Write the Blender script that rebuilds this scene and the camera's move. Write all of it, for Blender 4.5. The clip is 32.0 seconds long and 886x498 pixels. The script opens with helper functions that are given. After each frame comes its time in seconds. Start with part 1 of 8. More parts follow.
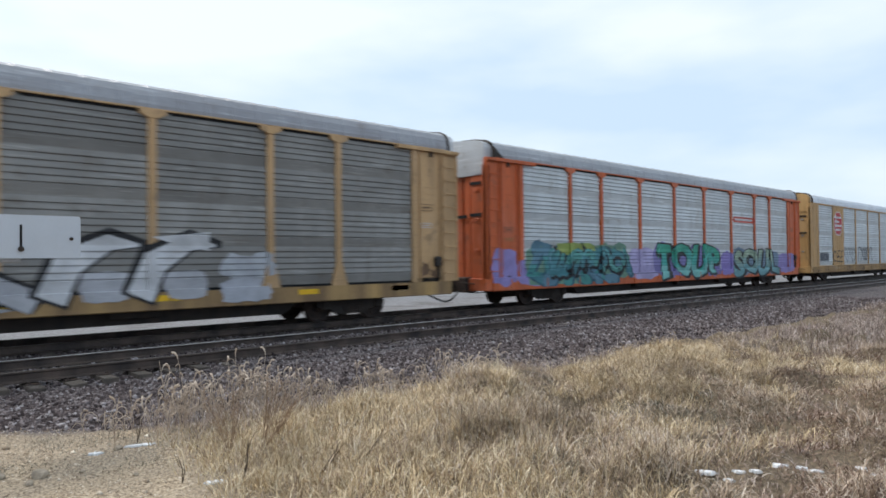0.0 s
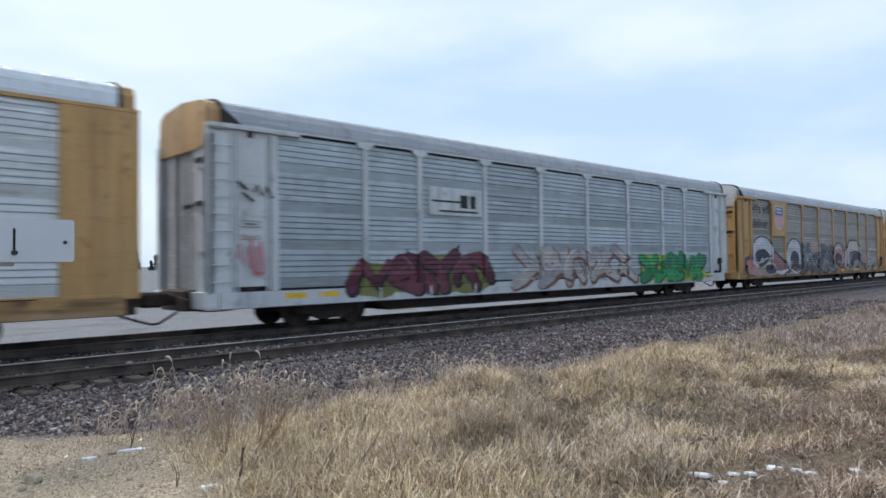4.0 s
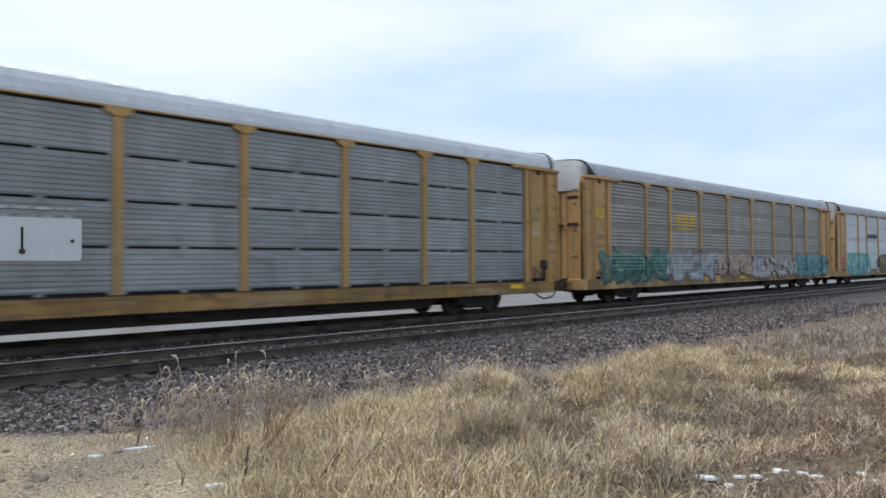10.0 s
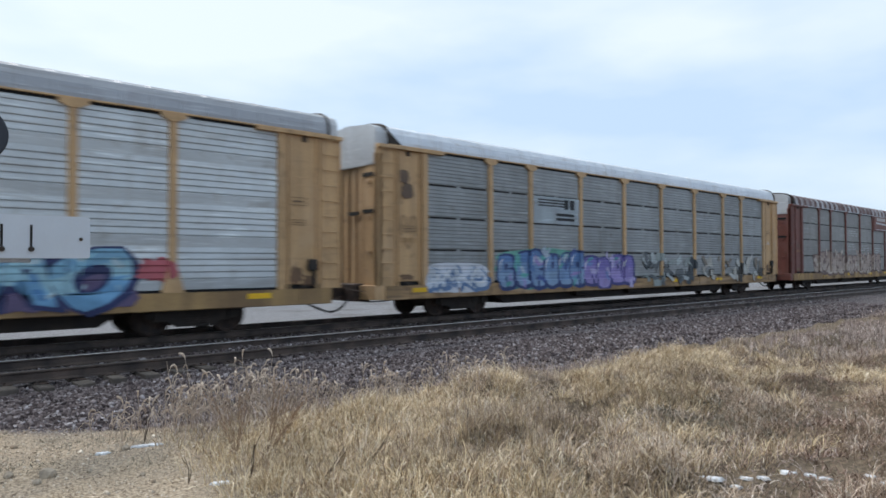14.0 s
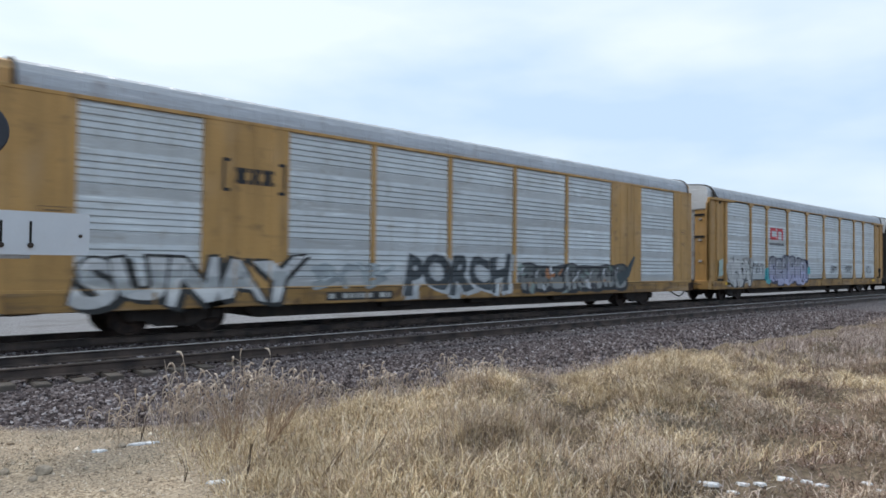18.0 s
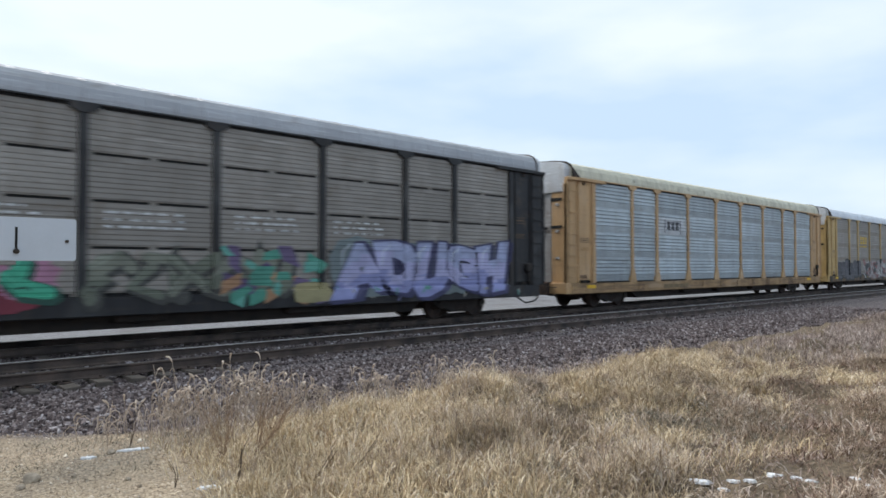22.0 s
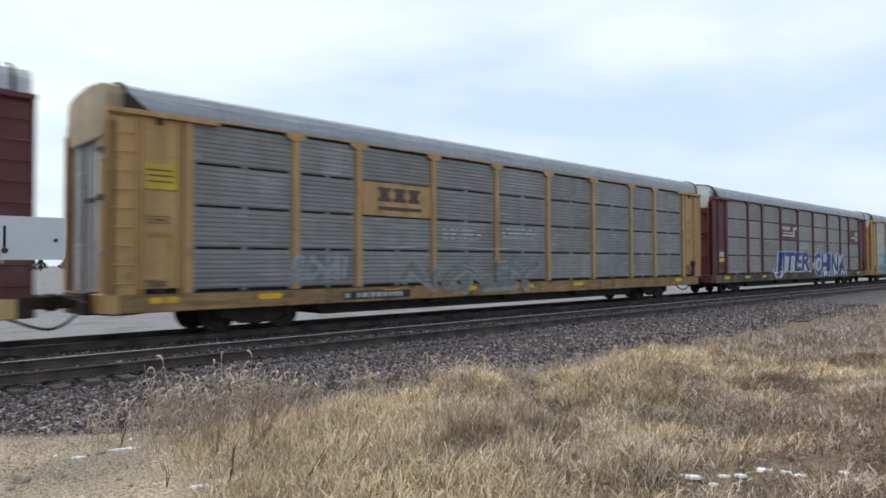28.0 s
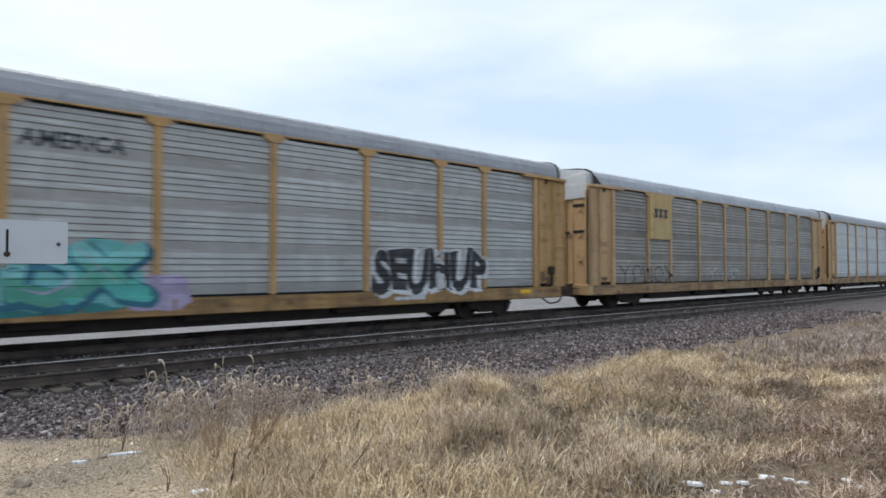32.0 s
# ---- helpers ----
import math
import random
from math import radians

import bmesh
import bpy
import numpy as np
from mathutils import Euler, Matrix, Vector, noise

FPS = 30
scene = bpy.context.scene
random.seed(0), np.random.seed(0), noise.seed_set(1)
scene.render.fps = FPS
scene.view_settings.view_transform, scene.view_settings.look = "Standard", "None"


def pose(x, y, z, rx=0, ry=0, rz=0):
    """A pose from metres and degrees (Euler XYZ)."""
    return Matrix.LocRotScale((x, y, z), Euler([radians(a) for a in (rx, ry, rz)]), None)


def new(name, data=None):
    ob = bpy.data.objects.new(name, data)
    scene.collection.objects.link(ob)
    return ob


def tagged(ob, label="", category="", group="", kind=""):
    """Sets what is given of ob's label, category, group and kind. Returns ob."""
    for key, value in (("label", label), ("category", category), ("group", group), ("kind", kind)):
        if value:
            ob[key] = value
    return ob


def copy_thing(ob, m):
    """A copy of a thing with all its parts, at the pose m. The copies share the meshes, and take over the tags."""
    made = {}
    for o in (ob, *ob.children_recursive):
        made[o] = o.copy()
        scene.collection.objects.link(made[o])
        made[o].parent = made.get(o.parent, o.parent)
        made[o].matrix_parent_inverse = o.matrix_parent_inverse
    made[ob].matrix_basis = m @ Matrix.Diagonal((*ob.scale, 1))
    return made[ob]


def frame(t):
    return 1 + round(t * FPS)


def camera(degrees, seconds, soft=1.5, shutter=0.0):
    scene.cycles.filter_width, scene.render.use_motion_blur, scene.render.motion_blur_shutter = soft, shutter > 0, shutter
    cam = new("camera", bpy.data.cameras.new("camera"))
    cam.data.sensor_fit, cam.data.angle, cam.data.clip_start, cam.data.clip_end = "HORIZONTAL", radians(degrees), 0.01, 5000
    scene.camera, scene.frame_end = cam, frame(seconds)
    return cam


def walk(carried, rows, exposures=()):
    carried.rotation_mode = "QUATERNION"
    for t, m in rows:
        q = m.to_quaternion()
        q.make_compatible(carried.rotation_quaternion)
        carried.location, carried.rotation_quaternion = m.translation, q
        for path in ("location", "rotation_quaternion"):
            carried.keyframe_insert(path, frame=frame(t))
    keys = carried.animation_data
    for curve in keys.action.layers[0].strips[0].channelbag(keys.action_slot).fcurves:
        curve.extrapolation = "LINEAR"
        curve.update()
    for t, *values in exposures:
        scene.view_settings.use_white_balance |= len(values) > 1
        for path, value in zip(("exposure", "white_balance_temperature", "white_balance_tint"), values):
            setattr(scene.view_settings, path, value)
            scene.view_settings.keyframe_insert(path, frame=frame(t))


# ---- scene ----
cam = camera(66.43, 32.0, soft=1.65, shutter=0.27)
EXPOSURE = 0.5
EYE = (0.0, -16.486, 1.638)
# seconds and the turn of the hand-held camera, in degrees
walk(cam, [(t, pose(*EYE, rx, ry, rz)) for t, rx, ry, rz in (
    (0.0, 90.941, 0.556, -43.063), (0.5, 90.873, 0.415, -43.085), (1.0, 90.898, 0.432, -43.146), (1.5, 90.972, 0.452, -43.185),
    (2.0, 91.068, 0.502, -43.251), (2.5, 91.156, 0.636, -43.367), (3.0, 91.210, 0.634, -43.412), (3.5, 91.188, 0.667, -43.471),
    (5.5, 91.230, 0.539, -43.440), (6.0, 91.259, 0.526, -43.379), (6.5, 91.272, 0.508, -43.317), (7.0, 91.255, 0.449, -43.315),
    (7.5, 91.280, 0.363, -43.262), (8.0, 91.324, 0.248, -43.138), (8.5, 91.370, 0.314, -43.088), (9.0, 91.346, 0.418, -43.081),
    (9.5, 91.317, 0.375, -43.019), (10.0, 91.250, 0.362, -43.005), (10.5, 91.184, 0.216, -42.936), (11.0, 91.206, 0.084, -42.885),
    (11.5, 91.203, -0.019, -42.760), (12.0, 91.232, -0.093, -42.652), (12.5, 91.174, -0.027, -42.548), (13.0, 91.155, -0.002, -42.419),
    (13.5, 91.193, 0.017, -42.379), (14.0, 91.203, 0.128, -42.450), (14.5, 91.251, 0.185, -42.551), (16.5, 91.143, -0.261, -42.804),
    (17.0, 91.192, -0.420, -42.755), (17.5, 91.267, -0.658, -42.594), (18.0, 91.346, -0.615, -42.515), (18.5, 91.400, -0.510, -42.398),
    (19.0, 91.489, -0.215, -42.462), (19.5, 91.533, -0.103, -42.503), (20.0, 91.546, -0.005, -42.671), (20.5, 91.496, 0.113, -42.885),
    (21.0, 91.463, 0.122, -43.034), (21.5, 91.426, 0.091, -43.221), (22.0, 91.477, 0.005, -43.373), (22.5, 91.485, 0.091, -43.483),
    (23.0, 91.449, 0.228, -43.573), (23.5, 91.352, 0.258, -43.735), (24.0, 91.296, 0.240, -43.801), (24.5, 91.270, 0.149, -43.948),
    (25.0, 91.300, 0.036, -44.029), (25.5, 91.334, -0.043, -44.006), (27.5, 91.326, 0.303, -44.011), (28.0, 91.265, 0.226, -44.071),
    (28.5, 91.239, 0.199, -44.132), (29.0, 91.161, 0.229, -44.144), (29.5, 91.148, 0.226, -44.170), (30.0, 91.199, 0.177, -44.136),
    (30.5, 91.315, 0.056, -44.081), (31.0, 91.444, 0.040, -44.046), (31.5, 91.574, 0.015, -44.018), (32.0, 91.699, 0.038, -43.920),
)], exposures=[(t, EXPOSURE + stops, kelvin, 10) for t, stops, kelvin in [(0.0, 0.05, 6640), (1.0, 0.0, 6240), (2.0, -0.02, 6330), (3.0, -0.05, 6150), (5.5, 0.0, 6420), (9.0, 0.02, 6560), (12.0, 0.02, 6580), (13.0, 0.0, 6400), (14.0, -0.03, 6380), (17.0, 0.05, 6640), (18.0, 0.0, 6420), (19.0, -0.05, 6260), (21.0, -0.03, 6300), (22.0, 0.03, 6560), (23.0, 0.01, 6500), (24.0, -0.02, 6340), (25.0, 0.0, 6400), (28.0, 0.05, 6680), (32.0, 0.05, 6680)]])

# ---- sky, sun ----
SUN_UP, SUN_ROUND = radians(50), radians(-20)
world = bpy.data.worlds.new("winter_sky")
scene.world = world
world.use_nodes = True


def sky():
    nt = world.node_tree
    n, l = nt.nodes, nt.links
    n.clear()
    out = n.new("ShaderNodeOutputWorld")
    bg = n.new("ShaderNodeBackground")
    sk = n.new("ShaderNodeTexSky")
    sk.sky_type, sk.sun_disc = "NISHITA", False
    sk.sun_elevation, sk.sun_rotation = SUN_UP, SUN_ROUND
    sk.air_density, sk.dust_density = 1.0, 2.0
    coord = n.new("ShaderNodeTexCoord")
    stretch = n.new("ShaderNodeMapping")
    stretch.inputs["Scale"].default_value = (1.0, 1.0, 3.2)
    clouds = n.new("ShaderNodeTexNoise")
    clouds.inputs["Scale"].default_value, clouds.inputs["Detail"].default_value = 2.6, 6.0
    clouds.inputs["Roughness"].default_value = 0.45
    ramp = n.new("ShaderNodeValToRGB")
    ramp.color_ramp.elements[0].position, ramp.color_ramp.elements[0].color = 0.36, (4.5, 5.8, 7.5, 1)
    ramp.color_ramp.elements[1].position, ramp.color_ramp.elements[1].color = 0.66, (6.65, 7.4, 7.7, 1)
    mix = n.new("ShaderNodeMix")
    mix.data_type = "RGBA"
    mix.inputs["Factor"].default_value = 0.9
    l.new(coord.outputs["Generated"], stretch.inputs["Vector"])
    l.new(stretch.outputs["Vector"], clouds.inputs["Vector"])
    toward = n.new("ShaderNodeVectorMath")
    toward.operation = "DOT_PRODUCT"
    toward.inputs[1].default_value = (-0.22, 0.60, 0.77)
    l.new(coord.outputs["Generated"], toward.inputs[0])
    glow = n.new("ShaderNodeMath")
    glow.operation = "MULTIPLY_ADD"
    glow.inputs[1].default_value, glow.inputs[2].default_value = 0.22, -0.06
    l.new(toward.outputs["Value"], glow.inputs[0])
    total = n.new("ShaderNodeMath")
    l.new(glow.outputs[0], total.inputs[0])
    l.new(clouds.outputs["Fac"], total.inputs[1])
    l.new(total.outputs[0], ramp.inputs["Fac"])
    l.new(sk.outputs["Color"], mix.inputs["A"])
    l.new(ramp.outputs["Color"], mix.inputs["B"])
    l.new(mix.outputs["Result"], bg.inputs["Color"])
    bg.inputs["Strength"].default_value = 0.1
    l.new(bg.outputs["Background"], out.inputs["Surface"])


sky()
sun = new("sun", bpy.data.lights.new("sun", "SUN"))
sun.data.energy, sun.data.angle, sun.data.color = 2.1, radians(25), (1.0, 0.98, 0.96)
sun.rotation_euler = (radians(-40), 0, radians(20))


# ---- materials ----
def mat(name, color, rough=0.6, metal=0.0, dark=0.6, scale=3.0, fine=40.0, streak=0.0, bump=0.1, vary=0.0, tint=None, grime=0.35, spec=0.5, grit=0.3, layers=()):
    """A painted, rusted or earthen surface: broad stains, fine grain, streaks that run down, small relief. layers: (stretch, from, to, colour, amount) of further dirt, rust or scuffs."""
    m = bpy.data.materials.new(name)
    m.use_nodes = True
    n, l = m.node_tree.nodes, m.node_tree.links
    b = n["Principled BSDF"]
    b.inputs["Roughness"].default_value, b.inputs["Metallic"].default_value = rough, metal
    b.inputs["Specular IOR Level"].default_value = spec
    tc = n.new("ShaderNodeTexCoord")
    broad = n.new("ShaderNodeTexNoise")
    broad.inputs["Scale"].default_value, broad.inputs["Detail"].default_value = scale, 6.0
    grain = n.new("ShaderNodeTexNoise")
    grain.inputs["Scale"].default_value, grain.inputs["Detail"].default_value = fine, 3.0
    tint = tint or tuple(c * dark for c in color)
    r1 = n.new("ShaderNodeValToRGB")
    r1.color_ramp.elements[0].position, r1.color_ramp.elements[1].position = grime, grime + 0.3
    r1.color_ramp.elements[0].color, r1.color_ramp.elements[1].color = (*tint, 1), (*color, 1)
    vec = tc.outputs["Object"]
    if vary or streak or layers:
        info = n.new("ShaderNodeObjectInfo")
        add = n.new("ShaderNodeVectorMath")
        add.operation = "ADD"
        comb = n.new("ShaderNodeMath")
        comb.operation = "MULTIPLY"
        comb.inputs[1].default_value = 37.0
        l.new(info.outputs["Random"], comb.inputs[0])
        l.new(tc.outputs["Object"], add.inputs[0])
        l.new(comb.outputs[0], add.inputs[1])
        vec = add.outputs[0]
    if streak:
        mp = n.new("ShaderNodeMapping")
        mp.inputs["Scale"].default_value = (streak, streak, 0.12 * streak)
        l.new(vec, mp.inputs["Vector"])
        l.new(mp.outputs["Vector"], broad.inputs["Vector"])
    else:
        l.new(vec, broad.inputs["Vector"])
    l.new(vec, grain.inputs["Vector"])
    l.new(broad.outputs["Fac"], r1.inputs["Fac"])
    mixer = n.new("ShaderNodeMix")
    mixer.data_type, mixer.blend_type = "RGBA", "MULTIPLY"
    mixer.inputs["Factor"].default_value = grit
    l.new(r1.outputs["Color"], mixer.inputs["A"])
    r2 = n.new("ShaderNodeValToRGB")
    r2.color_ramp.elements[0].position, r2.color_ramp.elements[1].position = 0.3, 0.65
    r2.color_ramp.elements[0].color = (0.45, 0.43, 0.41, 1)
    l.new(grain.outputs["Fac"], r2.inputs["Fac"])
    l.new(r2.outputs["Color"], mixer.inputs["B"])
    last = mixer.outputs["Result"]
    for k, (stretch, lo, hi, tone, amount) in enumerate(layers):
        mp = n.new("ShaderNodeMapping")
        mp.inputs["Scale"].default_value, mp.inputs["Location"].default_value = stretch, (3.7 * k, 1.9 * k, 5.3 * k)
        l.new(vec, mp.inputs["Vector"])
        patch = n.new("ShaderNodeTexNoise")
        patch.inputs["Scale"].default_value, patch.inputs["Detail"].default_value = 1.0, 5.0
        l.new(mp.outputs["Vector"], patch.inputs["Vector"])
        mask = n.new("ShaderNodeMapRange")
        mask.inputs["From Min"].default_value, mask.inputs["From Max"].default_value, mask.inputs["To Max"].default_value = lo, hi, amount
        l.new(patch.outputs["Fac"], mask.inputs["Value"])
        over = n.new("ShaderNodeMix")
        over.data_type = "RGBA"
        over.inputs["B"].default_value = (*tone, 1)
        l.new(mask.outputs["Result"], over.inputs["Factor"])
        l.new(last, over.inputs["A"])
        last = over.outputs["Result"]
    if vary:
        hsv = n.new("ShaderNodeHueSaturation")
        mr = n.new("ShaderNodeMapRange")
        mr.inputs["To Min"].default_value, mr.inputs["To Max"].default_value = 1 - vary, 1 + vary
        l.new(info.outputs["Random"], mr.inputs["Value"])
        l.new(mr.outputs["Result"], hsv.inputs["Value"])
        l.new(last, hsv.inputs["Color"])
        last = hsv.outputs["Color"]
    l.new(last, b.inputs["Base Color"])
    if bump:
        bp = n.new("ShaderNodeBump")
        bp.inputs["Strength"].default_value, bp.inputs["Distance"].default_value = bump, 0.01
        l.new(grain.outputs["Fac"], bp.inputs["Height"])
        l.new(bp.outputs["Normal"], b.inputs["Normal"])
    return m


def island_mat(name, stops, rough=0.9, bump=0.0, grain=30.0, spec=0.2):
    """Many loose pieces in one mesh: each takes a colour of its own."""
    m = bpy.data.materials.new(name)
    m.use_nodes = True
    n, l = m.node_tree.nodes, m.node_tree.links
    b = n["Principled BSDF"]
    b.inputs["Roughness"].default_value = rough
    b.inputs["Specular IOR Level"].default_value = spec
    g = n.new("ShaderNodeNewGeometry")
    r = n.new("ShaderNodeValToRGB")
    while len(r.color_ramp.elements) < len(stops):
        r.color_ramp.elements.new(0.5)
    for e, (p, c) in zip(r.color_ramp.elements, stops):
        e.position, e.color = p, (*c, 1)
    l.new(g.outputs["Random Per Island"], r.inputs["Fac"])
    tc, no = n.new("ShaderNodeTexCoord"), n.new("ShaderNodeTexNoise")
    no.inputs["Scale"].default_value, no.inputs["Detail"].default_value = grain, 4.0
    l.new(tc.outputs["Object"], no.inputs["Vector"])
    r2 = n.new("ShaderNodeValToRGB")
    r2.color_ramp.elements[0].position, r2.color_ramp.elements[1].position = 0.3, 0.6
    r2.color_ramp.elements[0].color = (0.6, 0.58, 0.56, 1)
    l.new(no.outputs["Fac"], r2.inputs["Fac"])
    mx = n.new("ShaderNodeMix")
    mx.data_type, mx.blend_type = "RGBA", "MULTIPLY"
    mx.inputs["Factor"].default_value = 1.0
    l.new(r.outputs["Color"], mx.inputs["A"])
    l.new(r2.outputs["Color"], mx.inputs["B"])
    l.new(mx.outputs["Result"], b.inputs["Base Color"])
    if bump:
        bp = n.new("ShaderNodeBump")
        bp.inputs["Strength"].default_value, bp.inputs["Distance"].default_value = bump, 0.01
        l.new(no.outputs["Fac"], bp.inputs["Height"])
        l.new(bp.outputs["Normal"], b.inputs["Normal"])
    return m


PAINTS = {}


def spray(color):
    """Sprayed paint, a little uneven and weathered."""
    if color not in PAINTS:
        PAINTS[color] = mat("spray_paint", color, 0.65, dark=0.72, scale=2.2, fine=25, bump=0.03, grime=0.3)
    return PAINTS[color]


STEEL_DARK = mat("grimy_steel", (0.026, 0.022, 0.020), 0.75, 0.2, tint=(0.05, 0.036, 0.028), scale=4)
RUST = mat("rusted_iron", (0.075, 0.045, 0.032), 0.8, 0.1, tint=(0.03, 0.022, 0.02), scale=6)
RAIL_SIDE = mat("rusty_rail", (0.12, 0.088, 0.073), 0.75, 0.3, tint=(0.04, 0.032, 0.03), scale=2)
RAIL_HEAD = mat("worn_rail_head", (0.46, 0.445, 0.44), 0.42, 0.6, dark=0.7, scale=1.5, bump=0.0)
RAIL_DULL = mat("dull_rail_head", (0.11, 0.09, 0.08), 0.5, 0.6, dark=0.6, scale=1.5, bump=0.0)
TIE = mat("weathered_tie_wood", (0.115, 0.095, 0.08), 0.9, streak=0, scale=5, fine=60, bump=0.4, vary=0.25)
RUBBER = mat("black_rubber_hose", (0.012, 0.012, 0.014), 0.6)
# near-black that stands in for shade inside cars, gaps and slots
UNLIT_BLACK = mat("unlit_opening_black", (0.01, 0.01, 0.011), 0.9)


# ---- mesh helpers ----
def part(name, bm, material, parent=None, label=""):
    me = bpy.data.meshes.new(name)
    bm.to_mesh(me)
    bm.free()
    for m in material if isinstance(material, (list, tuple)) else [material]:
        me.materials.append(m)
    ob = new(name, me)
    ob.parent = parent
    return tagged(ob, label)


def piece(name, me, parent, at=(0, 0, 0)):
    """One more object on a shared mesh."""
    ob = new(name, me)
    ob.parent = parent
    ob.location = at
    return ob


def mesh_of(name, bm, material):
    me = bpy.data.meshes.new(name)
    bm.to_mesh(me)
    bm.free()
    for m in material if isinstance(material, (list, tuple)) else [material]:
        me.materials.append(m)
    return me


def block(bm, x0, x1, y0, y1, z0, z1, bevel=0.0, mi=0):
    r = bmesh.ops.create_cube(bm, size=1)
    vs = r["verts"]
    bmesh.ops.scale(bm, vec=(x1 - x0, y1 - y0, z1 - z0), verts=vs)
    bmesh.ops.translate(bm, vec=((x0 + x1) / 2, (y0 + y1) / 2, (z0 + z1) / 2), verts=vs)
    if mi:
        for f in {f for v in vs for f in v.link_faces}:
            f.material_index = mi
    if bevel:
        es = list({e for v in vs for e in v.link_edges})
        bmesh.ops.bevel(bm, geom=es, offset=bevel, segments=1, affect="EDGES")
    return bm


def blocks(*boxes, bevel=0.0):
    bm = bmesh.new()
    for b in boxes:
        block(bm, *b, bevel=bevel)
    return bm


def prism(bm, pts, axis, a, b, mi=0):
    """A closed outline pushed from a to b along an axis. pts are pairs in the other two axes."""
    def at(p, q):
        return {"x": (q, p[0], p[1]), "y": (p[0], q, p[1]), "z": (p[0], p[1], q)}[axis]
    v0 = [bm.verts.new(at(p, a)) for p in pts]
    v1 = [bm.verts.new(at(p, b)) for p in pts]
    fs = [bm.faces.new(v0), bm.faces.new(v1[::-1])]
    for i in range(len(pts)):
        j = (i + 1) % len(pts)
        fs.append(bm.faces.new((v0[j], v0[i], v1[i], v1[j])))
    for f in fs:
        f.material_index = mi
    bmesh.ops.recalc_face_normals(bm, faces=fs)
    return bm


def tube(bm, pts, r, sides=6):
    rings = []
    pts = [Vector(p) for p in pts]
    for i, p in enumerate(pts):
        d = (pts[min(i + 1, len(pts) - 1)] - pts[max(i - 1, 0)]).normalized()
        u = d.cross(Vector((0, 0, 1)) if abs(d.z) < 0.9 else Vector((1, 0, 0))).normalized()
        w = d.cross(u)
        rr = r[i] if isinstance(r, (list, tuple)) else r
        rings.append([bm.verts.new(p + rr * (math.cos(a) * u + math.sin(a) * w)) for a in (2 * math.pi * k / sides for k in range(sides))])
    for a, b in zip(rings, rings[1:]):
        for k in range(sides):
            bm.faces.new((a[k], a[(k + 1) % sides], b[(k + 1) % sides], b[k]))
    bm.faces.new(rings[0][::-1])
    bm.faces.new(rings[-1])
    return bm


def lathe(bm, profile, sides=28, at=(0, 0, 0)):
    """A turned solid round the y axis: pairs (radius, y)."""
    rings = [[bm.verts.new((at[0] + r * math.cos(a), at[1] + y, at[2] + r * math.sin(a))) for a in (2 * math.pi * k / sides for k in range(sides))] for r, y in profile]
    for a, b in zip(rings, rings[1:]):
        for k in range(sides):
            bm.faces.new((a[k], a[(k + 1) % sides], b[(k + 1) % sides], b[k]))
    bm.faces.new(rings[0][::-1])
    bm.faces.new(rings[-1])
    return bm


def bulk(name, verts, faces, material, smooth=False):
    """A big mesh from numpy arrays: verts (n, 3), faces (m, 3 or 4)."""
    me = bpy.data.meshes.new(name)
    k = faces.shape[1]
    me.vertices.add(len(verts))
    me.vertices.foreach_set("co", verts.astype(np.float32).ravel())
    me.loops.add(faces.size)
    me.loops.foreach_set("vertex_index", faces.astype(np.int32).ravel())
    me.polygons.add(len(faces))
    me.polygons.foreach_set("loop_start", (np.arange(len(faces)) * k).astype(np.int32))
    me.update(calc_edges=True)
    me.validate()
    me.materials.append(material)
    if smooth:
        me.polygons.foreach_set("use_smooth", np.ones(len(faces), bool))
    return new(name, me)


# ---- ground, tracks ----
NEAR, FAR, GAUGE = -3.73, 0.0, 0.755
rng = np.random.default_rng(4)


def wave(x, y, s, seed=0.0):
    """Soft, repeatable unevenness between -1 and 1."""
    return (np.sin(x * s + seed) * np.cos(y * s * 1.3 - seed * 2) + 0.6 * np.sin((x + y) * s * 1.9 + seed * 3) + 0.4 * np.cos((x - 1.7 * y) * s * 2.7 + seed)) / 2.0


def toe_at(x):
    """Where the ballast's foot meets the earth."""
    return np.interp(x, [1.5, 2.6, 3.1, 4.5, 8.0, 30.0], [-6.8, -7.85, -8.2, -8.6, -8.9, -9.0])


# rises (height) and hollows (negative) of the rough grass: x, y, radius, height
KNOLLS = [(10.6, -10.8, 1.0, 0.08), (12.6, -11.2, 1.0, 0.06), (8.7, -10.5, 0.8, 0.05), (9.1, -11.3, 0.7, 0.12), (6.2, -10.6, 0.8, 0.05), (6.3, -13.2, 0.6, 0.08),
          (6.9, -11.7, 0.5, -0.26), (7.05, -12.8, 0.4, -0.24), (7.15, -13.35, 0.5, -0.30), (8.1, -12.8, 0.5, -0.28), (4.75, -13.0, 0.45, -0.2), (5.5, -12.3, 0.35, -0.16), (13.8, -11.4, 1.0, -0.12)]
_r = random.Random(77)
HUMPS = [(_r.uniform(3.2, 16), _r.uniform(-15.6, -9.9), _r.uniform(0.18, 0.42), _r.uniform(0.06, 0.2)) for k in range(130)]


GX, GY = np.arange(2.0, 20.0, 0.06), np.arange(-20.0, -8.0, 0.06)


def field(spots):
    """The sum of round swellings (x, y, radius, height) over a fine grid."""
    out = np.zeros((len(GY), len(GX)))
    for cx, cy, r, h in spots:
        out += h * np.exp(-((GY - cy) / r) ** 2)[:, None] * np.exp(-((GX - cx) / r) ** 2)[None]
    return out


